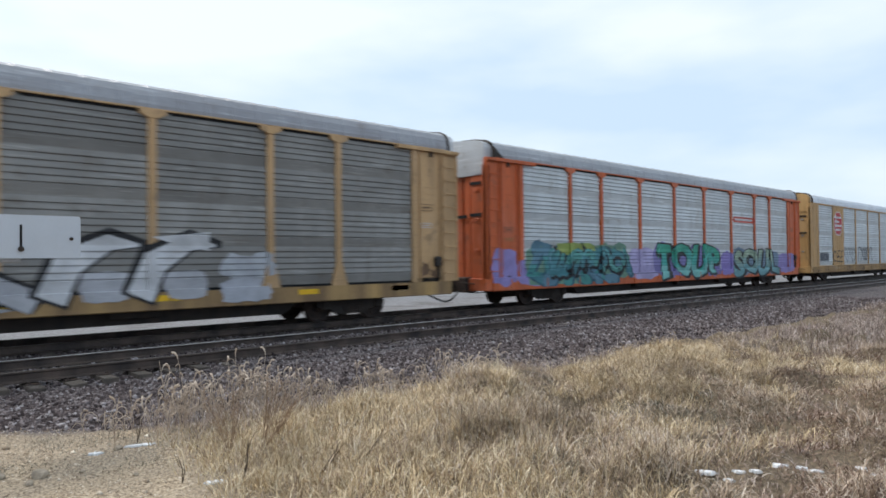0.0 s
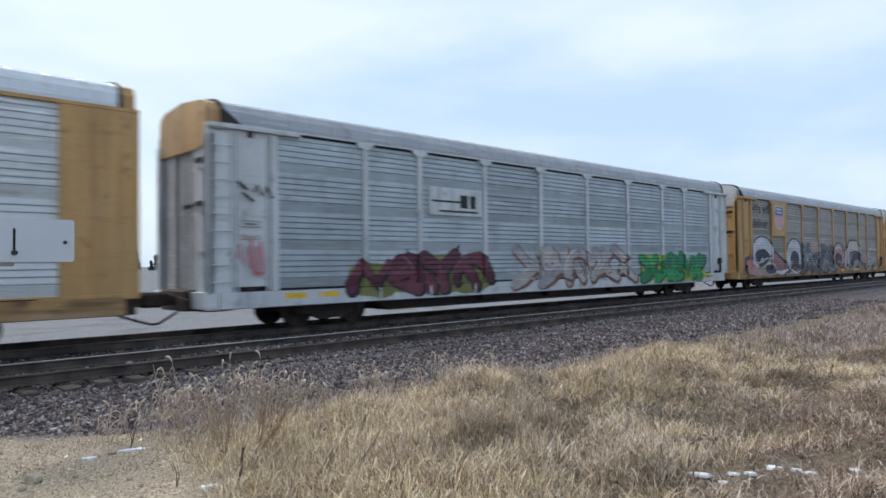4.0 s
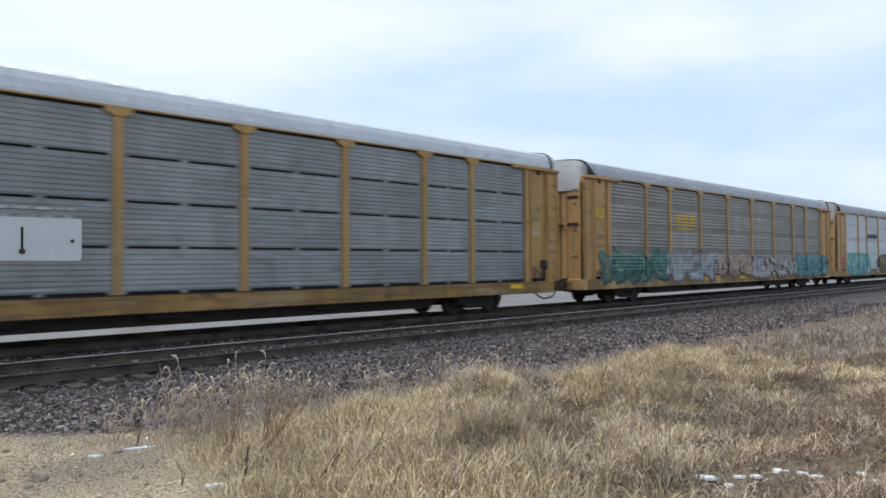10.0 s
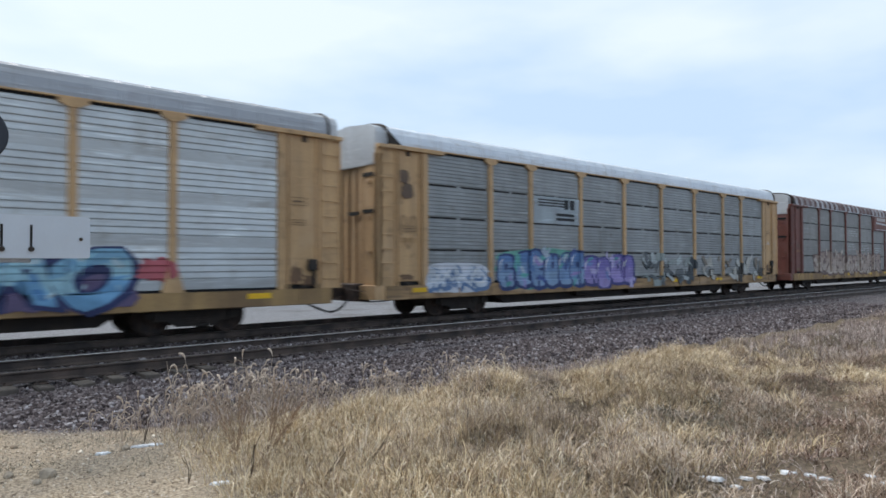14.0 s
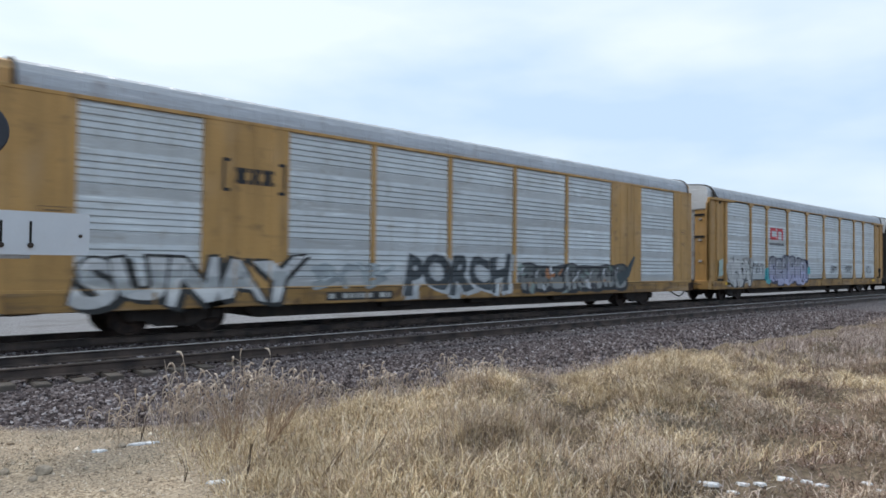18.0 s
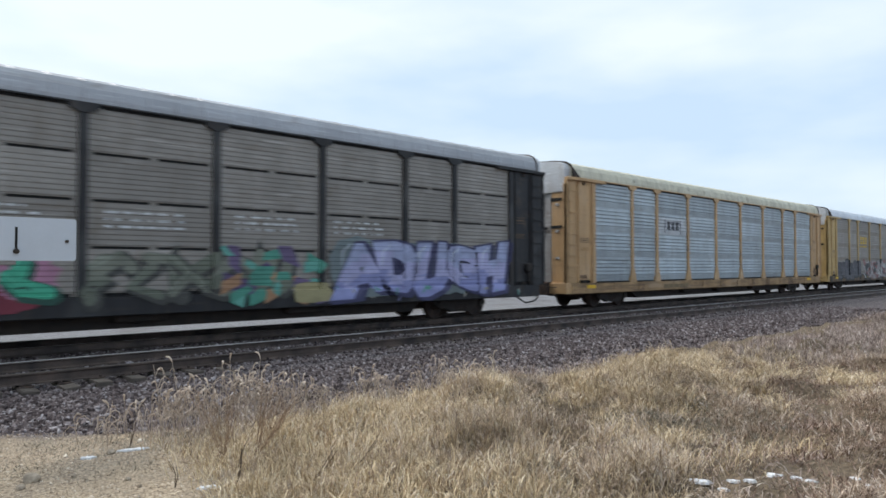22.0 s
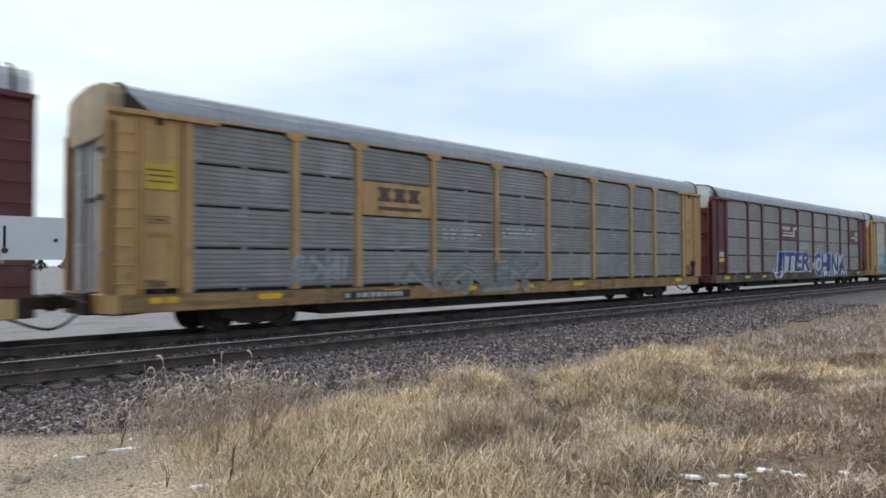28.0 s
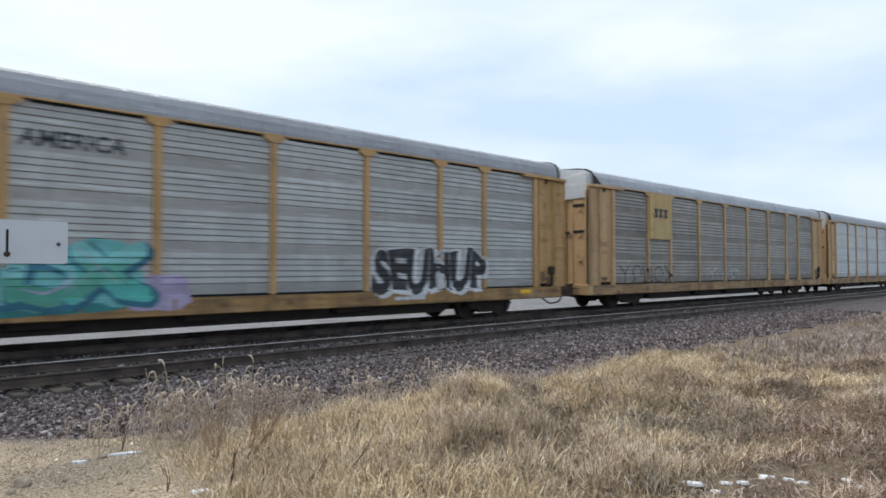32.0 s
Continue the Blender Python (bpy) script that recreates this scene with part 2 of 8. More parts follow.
def sample(grid, x, y):
    """The grid's value between its points; 0 outside."""
    u, v = (np.asarray(x, float) - GX[0]) / 0.06, (np.asarray(y, float) - GY[0]) / 0.06
    ok = (u >= 0) & (u < len(GX) - 1.01) & (v >= 0) & (v < len(GY) - 1.01)
    u, v = np.where(ok, u, 0), np.where(ok, v, 0)
    i, j = u.astype(int), v.astype(int)
    a, b = u - i, v - j
    return np.where(ok, (grid[j, i] * (1 - a) + grid[j, i + 1] * a) * (1 - b) + (grid[j + 1, i] * (1 - a) + grid[j + 1, i + 1] * a) * b, 0.0)


SWELL = field(KNOLLS + HUMPS)


def ground_z(x, y):
    x, y = np.asarray(x, float), np.asarray(y, float)
    toe = toe_at(x)
    shoulder = np.interp(y, [-60, -16.5, -12, -9.5, -8.0], [-0.3, -0.05, -0.15, -0.21, -0.34])
    slope = np.interp(y, [-5.2, -5.1, -4.2, -4.0], [-0.27, -0.26, -0.26, -0.21]) - 0.12 * np.clip((-5.25 - y) / (-5.25 - toe), 0, 1)
    z = np.where(y > toe, slope, np.minimum(shoulder, -0.30 + 0.07 * np.clip(toe - y, 0, 4)))
    z = np.where(y > 1.55, -0.2 - 0.5 * np.clip((y - 1.55) / 2.5, 0, 1), z)
    z = np.where(y > 6, -0.7 - np.clip((y - 6) / 60, 0, 1) * 0.3, z)
    bank = np.exp(-((y + 9.6) / 1.5) ** 2) * np.clip((x - 4.5) / 6, 0, 1) * 0.05
    z = z + np.where(y < -7.3, bank + (0.10 * wave(x, y, 1.25, 1.0) + 0.08 * wave(x, y, 3.3, 0.7)) * np.clip((x - 2.6) / 2, 0, 1), 0)
    z = z + np.where((y > -5.3) & (y < -2.0), 0.075 * np.clip((x - 3.5) / 3, 0, 1), 0)
    inside = np.clip((x - 3.2) / 1.0, 0, 1) * np.clip((-9.3 - y) / 0.5, 0, 1)
    if np.any(inside > 0):
        z = z + inside * sample(SWELL, x, y)
    return z


def grid_mesh(name, xs, ys, material, zf):
    X, Y = np.meshgrid(xs, ys)
    v = np.stack([X.ravel(), Y.ravel(), zf(X, Y).ravel()], 1)
    i = np.arange(len(v)).reshape(X.shape)
    f = np.stack([i[:-1, :-1].ravel(), i[:-1, 1:].ravel(), i[1:, 1:].ravel(), i[1:, :-1].ravel()], 1)
    return bulk(name, v, f, material, True)


def ground_material():
    m = bpy.data.materials.new("ground_earth_and_snow")
    m.use_nodes = True
    n, l = m.node_tree.nodes, m.node_tree.links
    b = n["Principled BSDF"]
    b.inputs["Roughness"].default_value = 0.95
    b.inputs["Specular IOR Level"].default_value = 0.15
    tc = n.new("ShaderNodeTexCoord")

    def noise_at(scale, detail=5.0):
        t = n.new("ShaderNodeTexNoise")
        t.inputs["Scale"].default_value, t.inputs["Detail"].default_value = scale, detail
        l.new(tc.outputs["Object"], t.inputs["Vector"])
        return t.outputs["Fac"]

    def ramp(fac, *stops):
        r = n.new("ShaderNodeValToRGB")
        while len(r.color_ramp.elements) < len(stops):
            r.color_ramp.elements.new(0.5)
        for e, (p, c) in zip(r.color_ramp.elements, stops):
            e.position, e.color = p, (*c, 1)
        l.new(fac, r.inputs["Fac"])
        return r.outputs["Color"]

    def mix(fac, a, b_, mode="MIX"):
        x = n.new("ShaderNodeMix")
        x.data_type, x.blend_type = "RGBA", mode
        if isinstance(fac, float):
            x.inputs["Factor"].default_value = fac
        else:
            l.new(fac, x.inputs["Factor"])
        l.new(a, x.inputs["A"])
        l.new(b_, x.inputs["B"])
        return x.outputs["Result"]

    def step(value, lo, hi):
        r = n.new("ShaderNodeMapRange")
        r.inputs["From Min"].default_value, r.inputs["From Max"].default_value = lo, hi
        l.new(value, r.inputs["Value"])
        return r.outputs["Result"]

    sep = n.new("ShaderNodeSeparateXYZ")
    l.new(tc.outputs["Object"], sep.inputs[0])
    jit = n.new("ShaderNodeMath")
    jit.operation = "MULTIPLY_ADD"
    l.new(noise_at(1.4), jit.inputs[0])
    jit.inputs[1].default_value = 1.2
    l.new(sep.outputs["Y"], jit.inputs[2])
    gravel = mix(0.3, ramp(noise_at(42.0, 4.0), (0.38, (0.085, 0.062, 0.044)), (0.5, (0.32, 0.245, 0.165)), (0.62, (0.58, 0.49, 0.38))), ramp(noise_at(11.0, 5.0), (0.35, (0.19, 0.145, 0.098)), (0.6, (0.47, 0.375, 0.265))))
    earth = mix(ramp(noise_at(0.9), (0.42, (0, 0, 0)), (0.6, (1, 1, 1))), gravel, ramp(noise_at(38.0), (0.38, (0.13, 0.105, 0.08)), (0.62, (0.40, 0.33, 0.25))))
    stone = ramp(noise_at(26.0, 3.0), (0.35, (0.03, 0.025, 0.027)), (0.5, (0.092, 0.078, 0.08)), (0.68, (0.24, 0.215, 0.216)))
    snow = mix(ramp(noise_at(0.5), (0.35, (0, 0, 0)), (0.5, (1, 1, 1))), ramp(noise_at(24.0), (0.4, (0.065, 0.06, 0.055)), (0.6, (0.19, 0.185, 0.19))), ramp(noise_at(20.0), (0.36, (0.09, 0.09, 0.094)), (0.58, (0.225, 0.225, 0.237))))
    # darker brown ground where the grass grows
    under_grass = ramp(noise_at(24.0), (0.3, (0.06, 0.046, 0.033)), (0.7, (0.20, 0.153, 0.105)))
    side = n.new("ShaderNodeMath")
    side.operation = "MULTIPLY_ADD"
    l.new(jit.outputs[0], side.inputs[0])
    side.inputs[1].default_value = -0.3
    l.new(sep.outputs["X"], side.inputs[2])
    earth = mix(step(side.outputs[0], 5.4, 6.2), earth, under_grass)
    corner = n.new("ShaderNodeMath")
    corner.operation = "ADD"
    foot = n.new("ShaderNodeMapRange")
    foot.inputs["From Min"].default_value, foot.inputs["From Max"].default_value = 1.3, 3.6
    foot.inputs["To Min"].default_value, foot.inputs["To Max"].default_value = -1.6, 0.25
    l.new(sep.outputs["X"], foot.inputs["Value"])
    l.new(jit.outputs[0], corner.inputs[0])
    l.new(foot.outputs["Result"], corner.inputs[1])
    near = mix(step(corner.outputs[0], -8.0, -7.7), earth, stone)
    c = mix(step(jit.outputs[0], 2.6, 3.1), near, snow)
    l.new(c, b.inputs["Base Color"])
    bp = n.new("ShaderNodeBump")
    bp.inputs["Strength"].default_value, bp.inputs["Distance"].default_value = 0.7, 0.02
    l.new(noise_at(30.0, 4.0), bp.inputs["Height"])
    l.new(bp.outputs["Normal"], b.inputs["Normal"])
    return m


GROUND = ground_material()
xs = np.concatenate([np.linspace(-2500, -30, 30), np.arange(-24, 0, 1.5), np.arange(0, 16, 0.14), np.arange(16, 30, 0.4), np.arange(30, 120, 3), np.linspace(125, 3500, 40)])
ys = np.concatenate([np.linspace(-300, -22, 14), np.arange(-20, -4.6, 0.14), np.arange(-4.5, 6.6, 0.5), np.arange(8, 60, 4), np.linspace(65, 3200, 40)])
ground = grid_mesh("ground", xs, ys, GROUND, ground_z)
tagged(ground, "gravel and dry earth beside tracks, thin snow on the field beyond", "ground", kind="structure")


def rail(y, name, head):
    prof = [(-0.075, 0.0), (0.075, 0.0), (0.075, 0.012), (0.012, 0.035), (0.010, 0.125), (0.034, 0.140), (0.036, 0.166), (0.026, 0.172), (-0.022, 0.172), (-0.036, 0.162), (-0.034, 0.140), (-0.010, 0.125), (-0.012, 0.035), (-0.075, 0.012)]
    bm = bmesh.new()
    prism(bm, [(y + a, z - 0.172) for a, z in prof], "x", -150, 700)
    bm.normal_update()
    for f in bm.faces:
        up = f.calc_center_median().z
        if (f.normal.z > 0.5 and up > -0.01) or (head is RAIL_HEAD and up > -0.012 and f.normal.y < -0.3):
            f.material_index = 1
    ob = part(name, bm, [RAIL_SIDE, head])
    return tagged(ob, "long steel rail with rusty web on wooden ties", "rail", "rails", "structure")


rail(NEAR - GAUGE, "rail", RAIL_DULL)
rail(NEAR + GAUGE, "rail", RAIL_HEAD)
rail(FAR - GAUGE, "rail", RAIL_DULL)
rail(FAR + GAUGE, "rail", RAIL_DULL)


def ties():
    random.seed(11)
    meshes = []
    for k in range(5):
        bm = blocks((-0.115, 0.115, -1.3, 1.3, -0.18, 0.0), bevel=0.012)
        for v in bm.verts:
            v.co.x += random.uniform(-0.008, 0.008)
            v.co.z += random.uniform(-0.008, 0.008)
        meshes.append(mesh_of("tie", bm, TIE))
    bed = tagged(new("track_bed"), "weathered wooden ties under two parallel tracks", "ties", kind="structure")
    plate = mesh_of("tie_plate", blocks((-0.1, 0.1, -0.17, 0.17, 0, 0.018), bevel=0.004), RUST)
    spike = mesh_of("rail_spike", blocks((-0.02, 0.02, -0.02, 0.02, 0.018, 0.05), bevel=0.004), RUST)
    for c, n in ((NEAR, 100), (FAR, 45)):
        for i in range(n):
            t = piece("tie", random.choice(meshes), bed, (-2 + i * 0.5 + random.uniform(-0.03, 0.03), c + random.uniform(-0.05, 0.05), -0.18 + random.uniform(-0.03, 0.004)))
            t.rotation_euler = (0, 0, random.uniform(-0.02, 0.02))
            if c == NEAR and i < 50:
                piece("tie_plate", plate, t, (0, c - t.location.y - GAUGE, 0))
                for dy in (-0.11, 0.11):
                    piece("rail_spike", spike, t, (random.uniform(-0.05, 0.05), c - t.location.y - GAUGE + dy, 0))


ties()


# ---- the train: covered car carriers ----
POSTS = [1.75, 4.55, 6.55, 9.38, 12.28, 15.12, 18.02, 20.85, 22.85, 25.5]
ROWS = [1.06, 2.03, 3.0, 3.97, 4.94]
SMOOTH_BAYS = [(1.5, 4.1), (6.3, 8.84), (9.0, 11.72), (11.88, 14.68), (14.84, 17.5), (17.66, 20.4), (22.55, 25.2)]
FLAT, RIDGE = -1.455, -1.479


def ridge_points(fine):
    """Heights within one row of sheet, each with its depth from 0 (valley) to 1 (ridge)."""
    pts = [(0.0, 0.0)] if fine else [(0.0, 0.0), (0.22, 0.9), (0.23, 0.0)]
    if fine:
        for k in range(8):
            z = 0.05 + k * 0.109
            pts += [(z, 0), (z + 0.012, 0.38), (z + 0.03, 0.38), (z + 0.1, 0)]
    else:
        for k in range(5):
            z = 0.24 + k * 0.144
            pts += [(z, 0), (z + 0.018, 1), (z + 0.036, 1), (z + 0.132, 0)]
    return pts + [(0.97, 0.0)]


def sheet_mesh(width, fine, slot, material):
    bm = bmesh.new()
    pts = ridge_points(fine)
    if slot:
        pts = [(max(z, 0.03), d) for z, d in pts]
        pts[-1] = (0.94, 0.0)
    row = [[bm.verts.new((x, FLAT + (RIDGE - FLAT) * d, z)) for z, d in pts] for x in (0, width)]
    for k in range(len(pts) - 1):
        bm.faces.new((row[0][k], row[1][k], row[1][k + 1], row[0][k + 1]))
    back = [bm.verts.new((x, FLAT + 0.02, z)) for x in (0, width) for z in (pts[0][0], pts[-1][0])]
    bm.faces.new((row[0][0], back[0], back[2], row[1][0]))
    bm.faces.new((row[0][-1], row[1][-1], back[3], back[1]))
    if slot:
        for a, b in ((0.0, 0.09), (width * 0.47, width * 0.53), (width - 0.09, width)):
            block(bm, a, b, FLAT - 0.001, FLAT + 0.03, -0.035, 0.036)
    return mesh_of("side_sheet", bm, material)


ROOF_PROFILE = [(-1.50, 4.98), (-1.505, 5.08), (-1.47, 5.29), (-1.36, 5.46), (-1.15, 5.56), (-0.7, 5.63), (0, 5.67), (0.7, 5.63), (1.15, 5.56), (1.36, 5.46), (1.47, 5.29), (1.505, 5.08), (1.50, 4.98)]


def roof_mesh(length, ribs, material):
    """A curved roof with low cross ribs."""
    bm = bmesh.new()
    xs_ = [0.38]
    n = int((length - 0.76) / ribs)
    step = (length - 0.76) / n
    lift = [0.0]
    for i in range(n):
        x = 0.38 + i * step
        for dx, h in ((step - 0.10, 0.0), (step - 0.075, 0.012), (step - 0.025, 0.012), (step, 0.0)):
            xs_.append(x + dx)
            lift.append(h)
    rings = []
    for x, h in zip(xs_, lift):
        rings.append([bm.verts.new((x, y * (1 + h / 1.5), z + (h if abs(y) < 1.45 else 0))) for y, z in ROOF_PROFILE])
    for a, b in zip(rings, rings[1:]):
        for k in range(len(ROOF_PROFILE) - 1):
            f = bm.faces.new((a[k], b[k], b[k + 1], a[k + 1]))
            if isinstance(material, tuple):
                f.material_index = int((a[0].co.x - 0.37) / step) % 2
    bm.faces.new(rings[0])
    bm.faces.new(rings[-1][::-1])
    bm.faces.new([r[0] for r in (rings[0], rings[-1])] + [r[-1] for r in (rings[-1], rings[0])])
    bmesh.ops.recalc_face_normals(bm, faces=bm.faces[:])
    return mesh_of("roof", bm, material)


def side_depth(x, z, fine, smooth):
    """The outer face of a car's near side at a place on it."""
    if z < 1.05:
        return -1.532
    if smooth:
        if not any(a < x < b for a, b in SMOOTH_BAYS):
            return -1.512
    else:
        if any(abs(x - p) < 0.096 for p in POSTS):
            return -1.542
        if x < 1.75 or x > 25.5:
            return -1.512
    k = sum(z >= r for r in ROWS) - 1
    dz = z - ROWS[max(k, 0)]
    pts = ridge_points(fine)
    for (z0, d0), (z1, d1) in zip(pts, pts[1:]):
        if z0 <= dz <= z1:
            return FLAT + (RIDGE - FLAT) * (d0 + (d1 - d0) * (dz - z0) / max(z1 - z0, 1e-6))
    return FLAT


def conform(bm, fine, smooth, lift):
    """Lays a flat painted shape (x, z) onto the ridges, posts and sill of the side."""
    lo = [min(v.co[k] for v in bm.verts) for k in (0, 2)]
    hi = [max(v.co[k] for v in bm.verts) for k in (0, 2)]
    cuts = [("z", r + d) for r in ROWS[:-1] for d, _ in ridge_points(fine)] + [("z", 1.045), ("z", 1.055)]
    edges = [e for a, b in SMOOTH_BAYS for e in (a, b)] if smooth else [p + s for p in POSTS for s in (-0.096, 0.096)]
    cuts += [("x", e + s) for e in edges for s in (-0.006, 0.006)]
    for ax, at in cuts:
        k = 0 if ax == "x" else 1
        if lo[k] + 0.002 < at < hi[k] - 0.002:
            co, no = ((at, 0, 0), (1, 0, 0)) if ax == "x" else ((0, 0, at), (0, 0, 1))
            bmesh.ops.bisect_plane(bm, geom=bm.verts[:] + bm.edges[:] + bm.faces[:], plane_co=co, plane_no=no, dist=1e-4)
    for v in bm.verts:
        v.co.y = side_depth(v.co.x, v.co.z, fine, smooth) - lift - 0.004


def text_polys(text, x0, x1, z0, z1, bold=0.0, slant=0.0, sway=0.0):
    """Letters as a mesh that fills the box."""
    cu = bpy.data.curves.new("letters", "FONT")
    cu.body, cu.offset, cu.shear, cu.resolution_u = text, bold, slant, 3
    ob = bpy.data.objects.new("letters", cu)
    me = bpy.data.meshes.new_from_object(ob)
    bm = bmesh.new()
    bm.from_mesh(me)
    bpy.data.objects.remove(ob)
    bpy.data.curves.remove(cu)
    bpy.data.meshes.remove(me)
    vs = bm.verts[:]
    a0, a1 = min(v.co.x for v in vs), max(v.co.x for v in vs)
    b0, b1 = min(v.co.y for v in vs), max(v.co.y for v in vs)
    for v in vs:
        u, w = (v.co.x - a0) / (a1 - a0), (v.co.y - b0) / (b1 - b0)
        if sway:
            k = math.sin(u * len(text) * 2.6 + sway)
            w = 0.5 + (w - 0.5) * (1 + 0.10 * k) + 0.05 * math.cos(u * len(text) * 3.4 + sway)
            u += (w - 0.5) * 0.10 / len(text) * 3 * k
        v.co = (x0 + (x1 - x0) * u, 0, z0 + (z1 - z0) * w)
    return bm


def strip(pts, width):
    """A thick stroke through points, as quads."""
    out = []
    pts = [Vector((p[0], p[1])) for p in pts]
    side = []
    for i, p in enumerate(pts):
        d = (pts[min(i + 1, len(pts) - 1)] - pts[max(i - 1, 0)]).normalized()
        w = width[i] if isinstance(width, list) else width
        side.append((p + w / 2 * Vector((-d.y, d.x)), p - w / 2 * Vector((-d.y, d.x))))
    for (a, b), (c, d) in zip(side, side[1:]):
        out.append([a, b, d, c])
    return out


def blob(x0, x1, z0, z1, rnd, n=26, rough=0.16):
    """A cloud-like patch that fills a box."""
    cx, cz = (x0 + x1) / 2, (z0 + z1) / 2
    pts = []
    for i in range(n):
        a = 2 * math.pi * i / n
        c, s = math.cos(a), math.sin(a)
        k = 1 / max(abs(c), abs(s)) ** 0.62
        k *= 1 - rough * rnd.random()
        pts.append((cx + (x1 - x0) / 2 * c * min(k, 1.25), cz + (z1 - z0) / 2 * s * min(k, 1.25)))
    return pts


class Paint:
    """One painted piece on a car's side: flat shapes in layers, laid onto its relief."""

    def __init__(self, fine, smooth):
        self.fine, self.smooth, self.bm, self.mats, self.lift, self.fade = fine, smooth, bmesh.new(), [], 0.0, (0.7, 2.2)

    def _slot(self, color):
        m = spray(color)
        if m not in self.mats:
            self.mats.append(m)
        return self.mats.index(m)

    def add(self, tmp, color, step=0.0012):
        conform(tmp, self.fine, self.smooth, self.lift)
        self.lift += step
        tones = color if isinstance(color, list) else [color]
        slots = [self._slot(c) for c in tones]
        lo, hi = self.fade
        for f in tmp.faces:
            at = f.calc_center_median()
            u = (at.z - lo) / (hi - lo) + 0.12 * math.sin(at.x * 3.1) + 0.07 * math.sin(at.x * 7.7 + 1.0)
            f.material_index = slots[max(0, min(len(slots) - 1, int(u * len(slots))))]
            if f.normal.y > 0:
                f.normal_flip()
        me = bpy.data.meshes.new("tmp")
        tmp.to_mesh(me)
        tmp.free()
        self.bm.from_mesh(me)
        bpy.data.meshes.remove(me)

    def poly(self, polys, color, step=0.0012):
        tmp = bmesh.new()
        for p in polys:
            vs = [tmp.verts.new((q[0], 0, max(q[1], 0.66))) for q in p]
            if len(vs) > 2:
                tmp.faces.new(vs)
        bmesh.ops.remove_doubles(tmp, verts=tmp.verts[:], dist=1e-4)
        tmp.normal_update()
        self.add(tmp, color, step)

    def box(self, x0, x1, z0, z1, color):
        self.poly([[(x0, z0), (x1, z0), (x1, z1), (x0, z1)]], color)

    def text(self, text, x0, x1, z0, z1, color, bold=0.0, slant=0.0, sway=0.0):
        tmp = text_polys(text, x0, x1, z0, z1, bold, slant, sway)
        tmp.normal_update()
        self.add(tmp, color)

    def done(self, parent, name="graffiti", label=""):
        return part(name, self.bm, self.mats, parent, label)


def letter_strokes(rnd, x0, x1, z0, z1):
    """Thick curved strokes of one abstract sprayed shape."""
    w, h = x1 - x0, z1 - z0
    flip = rnd.random() < 0.5
    kind = rnd.choice(("bolt", "hook", "claw", "crest", "cross", "wave", "prong", "fold", "loop", "step", "horn", "tail"))
    X = lambda u: x0 + w * (1 - u if flip else u)
    arc = lambda cx, cz, rx, rz, a, b: [(X(cx + rx * math.cos(t)), z0 + h * (cz + rz * math.sin(t))) for t in (a + (b - a) * i / 8 for i in range(9))]
    L = lambda *p: [(X(a), z0 + h * b) for a, b in p]
    return {
        "bolt": [L((0.12, 0.95), (0.6, 0.6), (0.35, 0.45), (0.9, 0.04))],
        "hook": [L((0.2, 0.02), (0.24, 0.3), (0.26, 0.6)), arc(0.52, 0.62, 0.3, 0.28, 3.1, 0.2)],
        "claw": [L((0.1, 0.1), (0.2, 0.5), (0.3, 0.92)), L((0.4, 0.06), (0.5, 0.45), (0.56, 0.8)), L((0.7, 0.1), (0.8, 0.5), (0.92, 0.95)), L((0.1, 0.16), (0.5, 0.12), (0.85, 0.2))],
        "crest": [arc(0.5, 0.15, 0.42, 0.75, 0.15, 2.9), L((0.45, 0.1), (0.5, 0.3), (0.6, 0.5))],
        "cross": [L((0.1, 0.1), (0.45, 0.55), (0.9, 0.9)), L((0.2, 0.85), (0.7, 0.2), (0.95, 0.1))],
        "wave": [L((0.05, 0.25), (0.3, 0.8), (0.55, 0.35), (0.8, 0.85), (0.97, 0.5))],
        "prong": [L((0.5, 0.02), (0.45, 0.6), (0.15, 0.95)), L((0.47, 0.5), (0.65, 0.72), (0.85, 0.9))],
        "fold": [L((0.1, 0.1), (0.15, 0.85), (0.55, 0.9)), L((0.45, 0.75), (0.85, 0.25), (0.4, 0.08))],
        "loop": [arc(0.5, 0.5, 0.36, 0.38, -2.2, 3.3)],
        "step": [L((0.1, 0.9), (0.55, 0.86), (0.5, 0.5), (0.2, 0.45)), L((0.3, 0.48), (0.8, 0.4), (0.85, 0.08), (0.1, 0.1))],
        "horn": [L((0.15, 0.05), (0.2, 0.55), (0.12, 0.97)), L((0.2, 0.4), (0.55, 0.55), (0.9, 0.95)), L((0.4, 0.45), (0.7, 0.2), (0.95, 0.03))],
        "tail": [arc(0.45, 0.62, 0.33, 0.3, -0.6, 4.0), L((0.6, 0.35), (0.75, 0.15), (1.0, 0.05))],
    }[kind]


def disc(x, z, r):
    return [(x + r * math.cos(k * math.pi / 4 + 0.3), z + r * math.sin(k * math.pi / 4 + 0.3)) for k in range(8)]


def fat_line(paint, pts, widths, color, step=0.00012):
    """A thick stroke with round ends and joints."""
    paint.poly(strip(pts, widths), color, step)
    paint.poly([disc(*pts[0], widths[0] / 2)], color, step)
    paint.poly([disc(*pts[-1], widths[-1] / 2)], color, step)


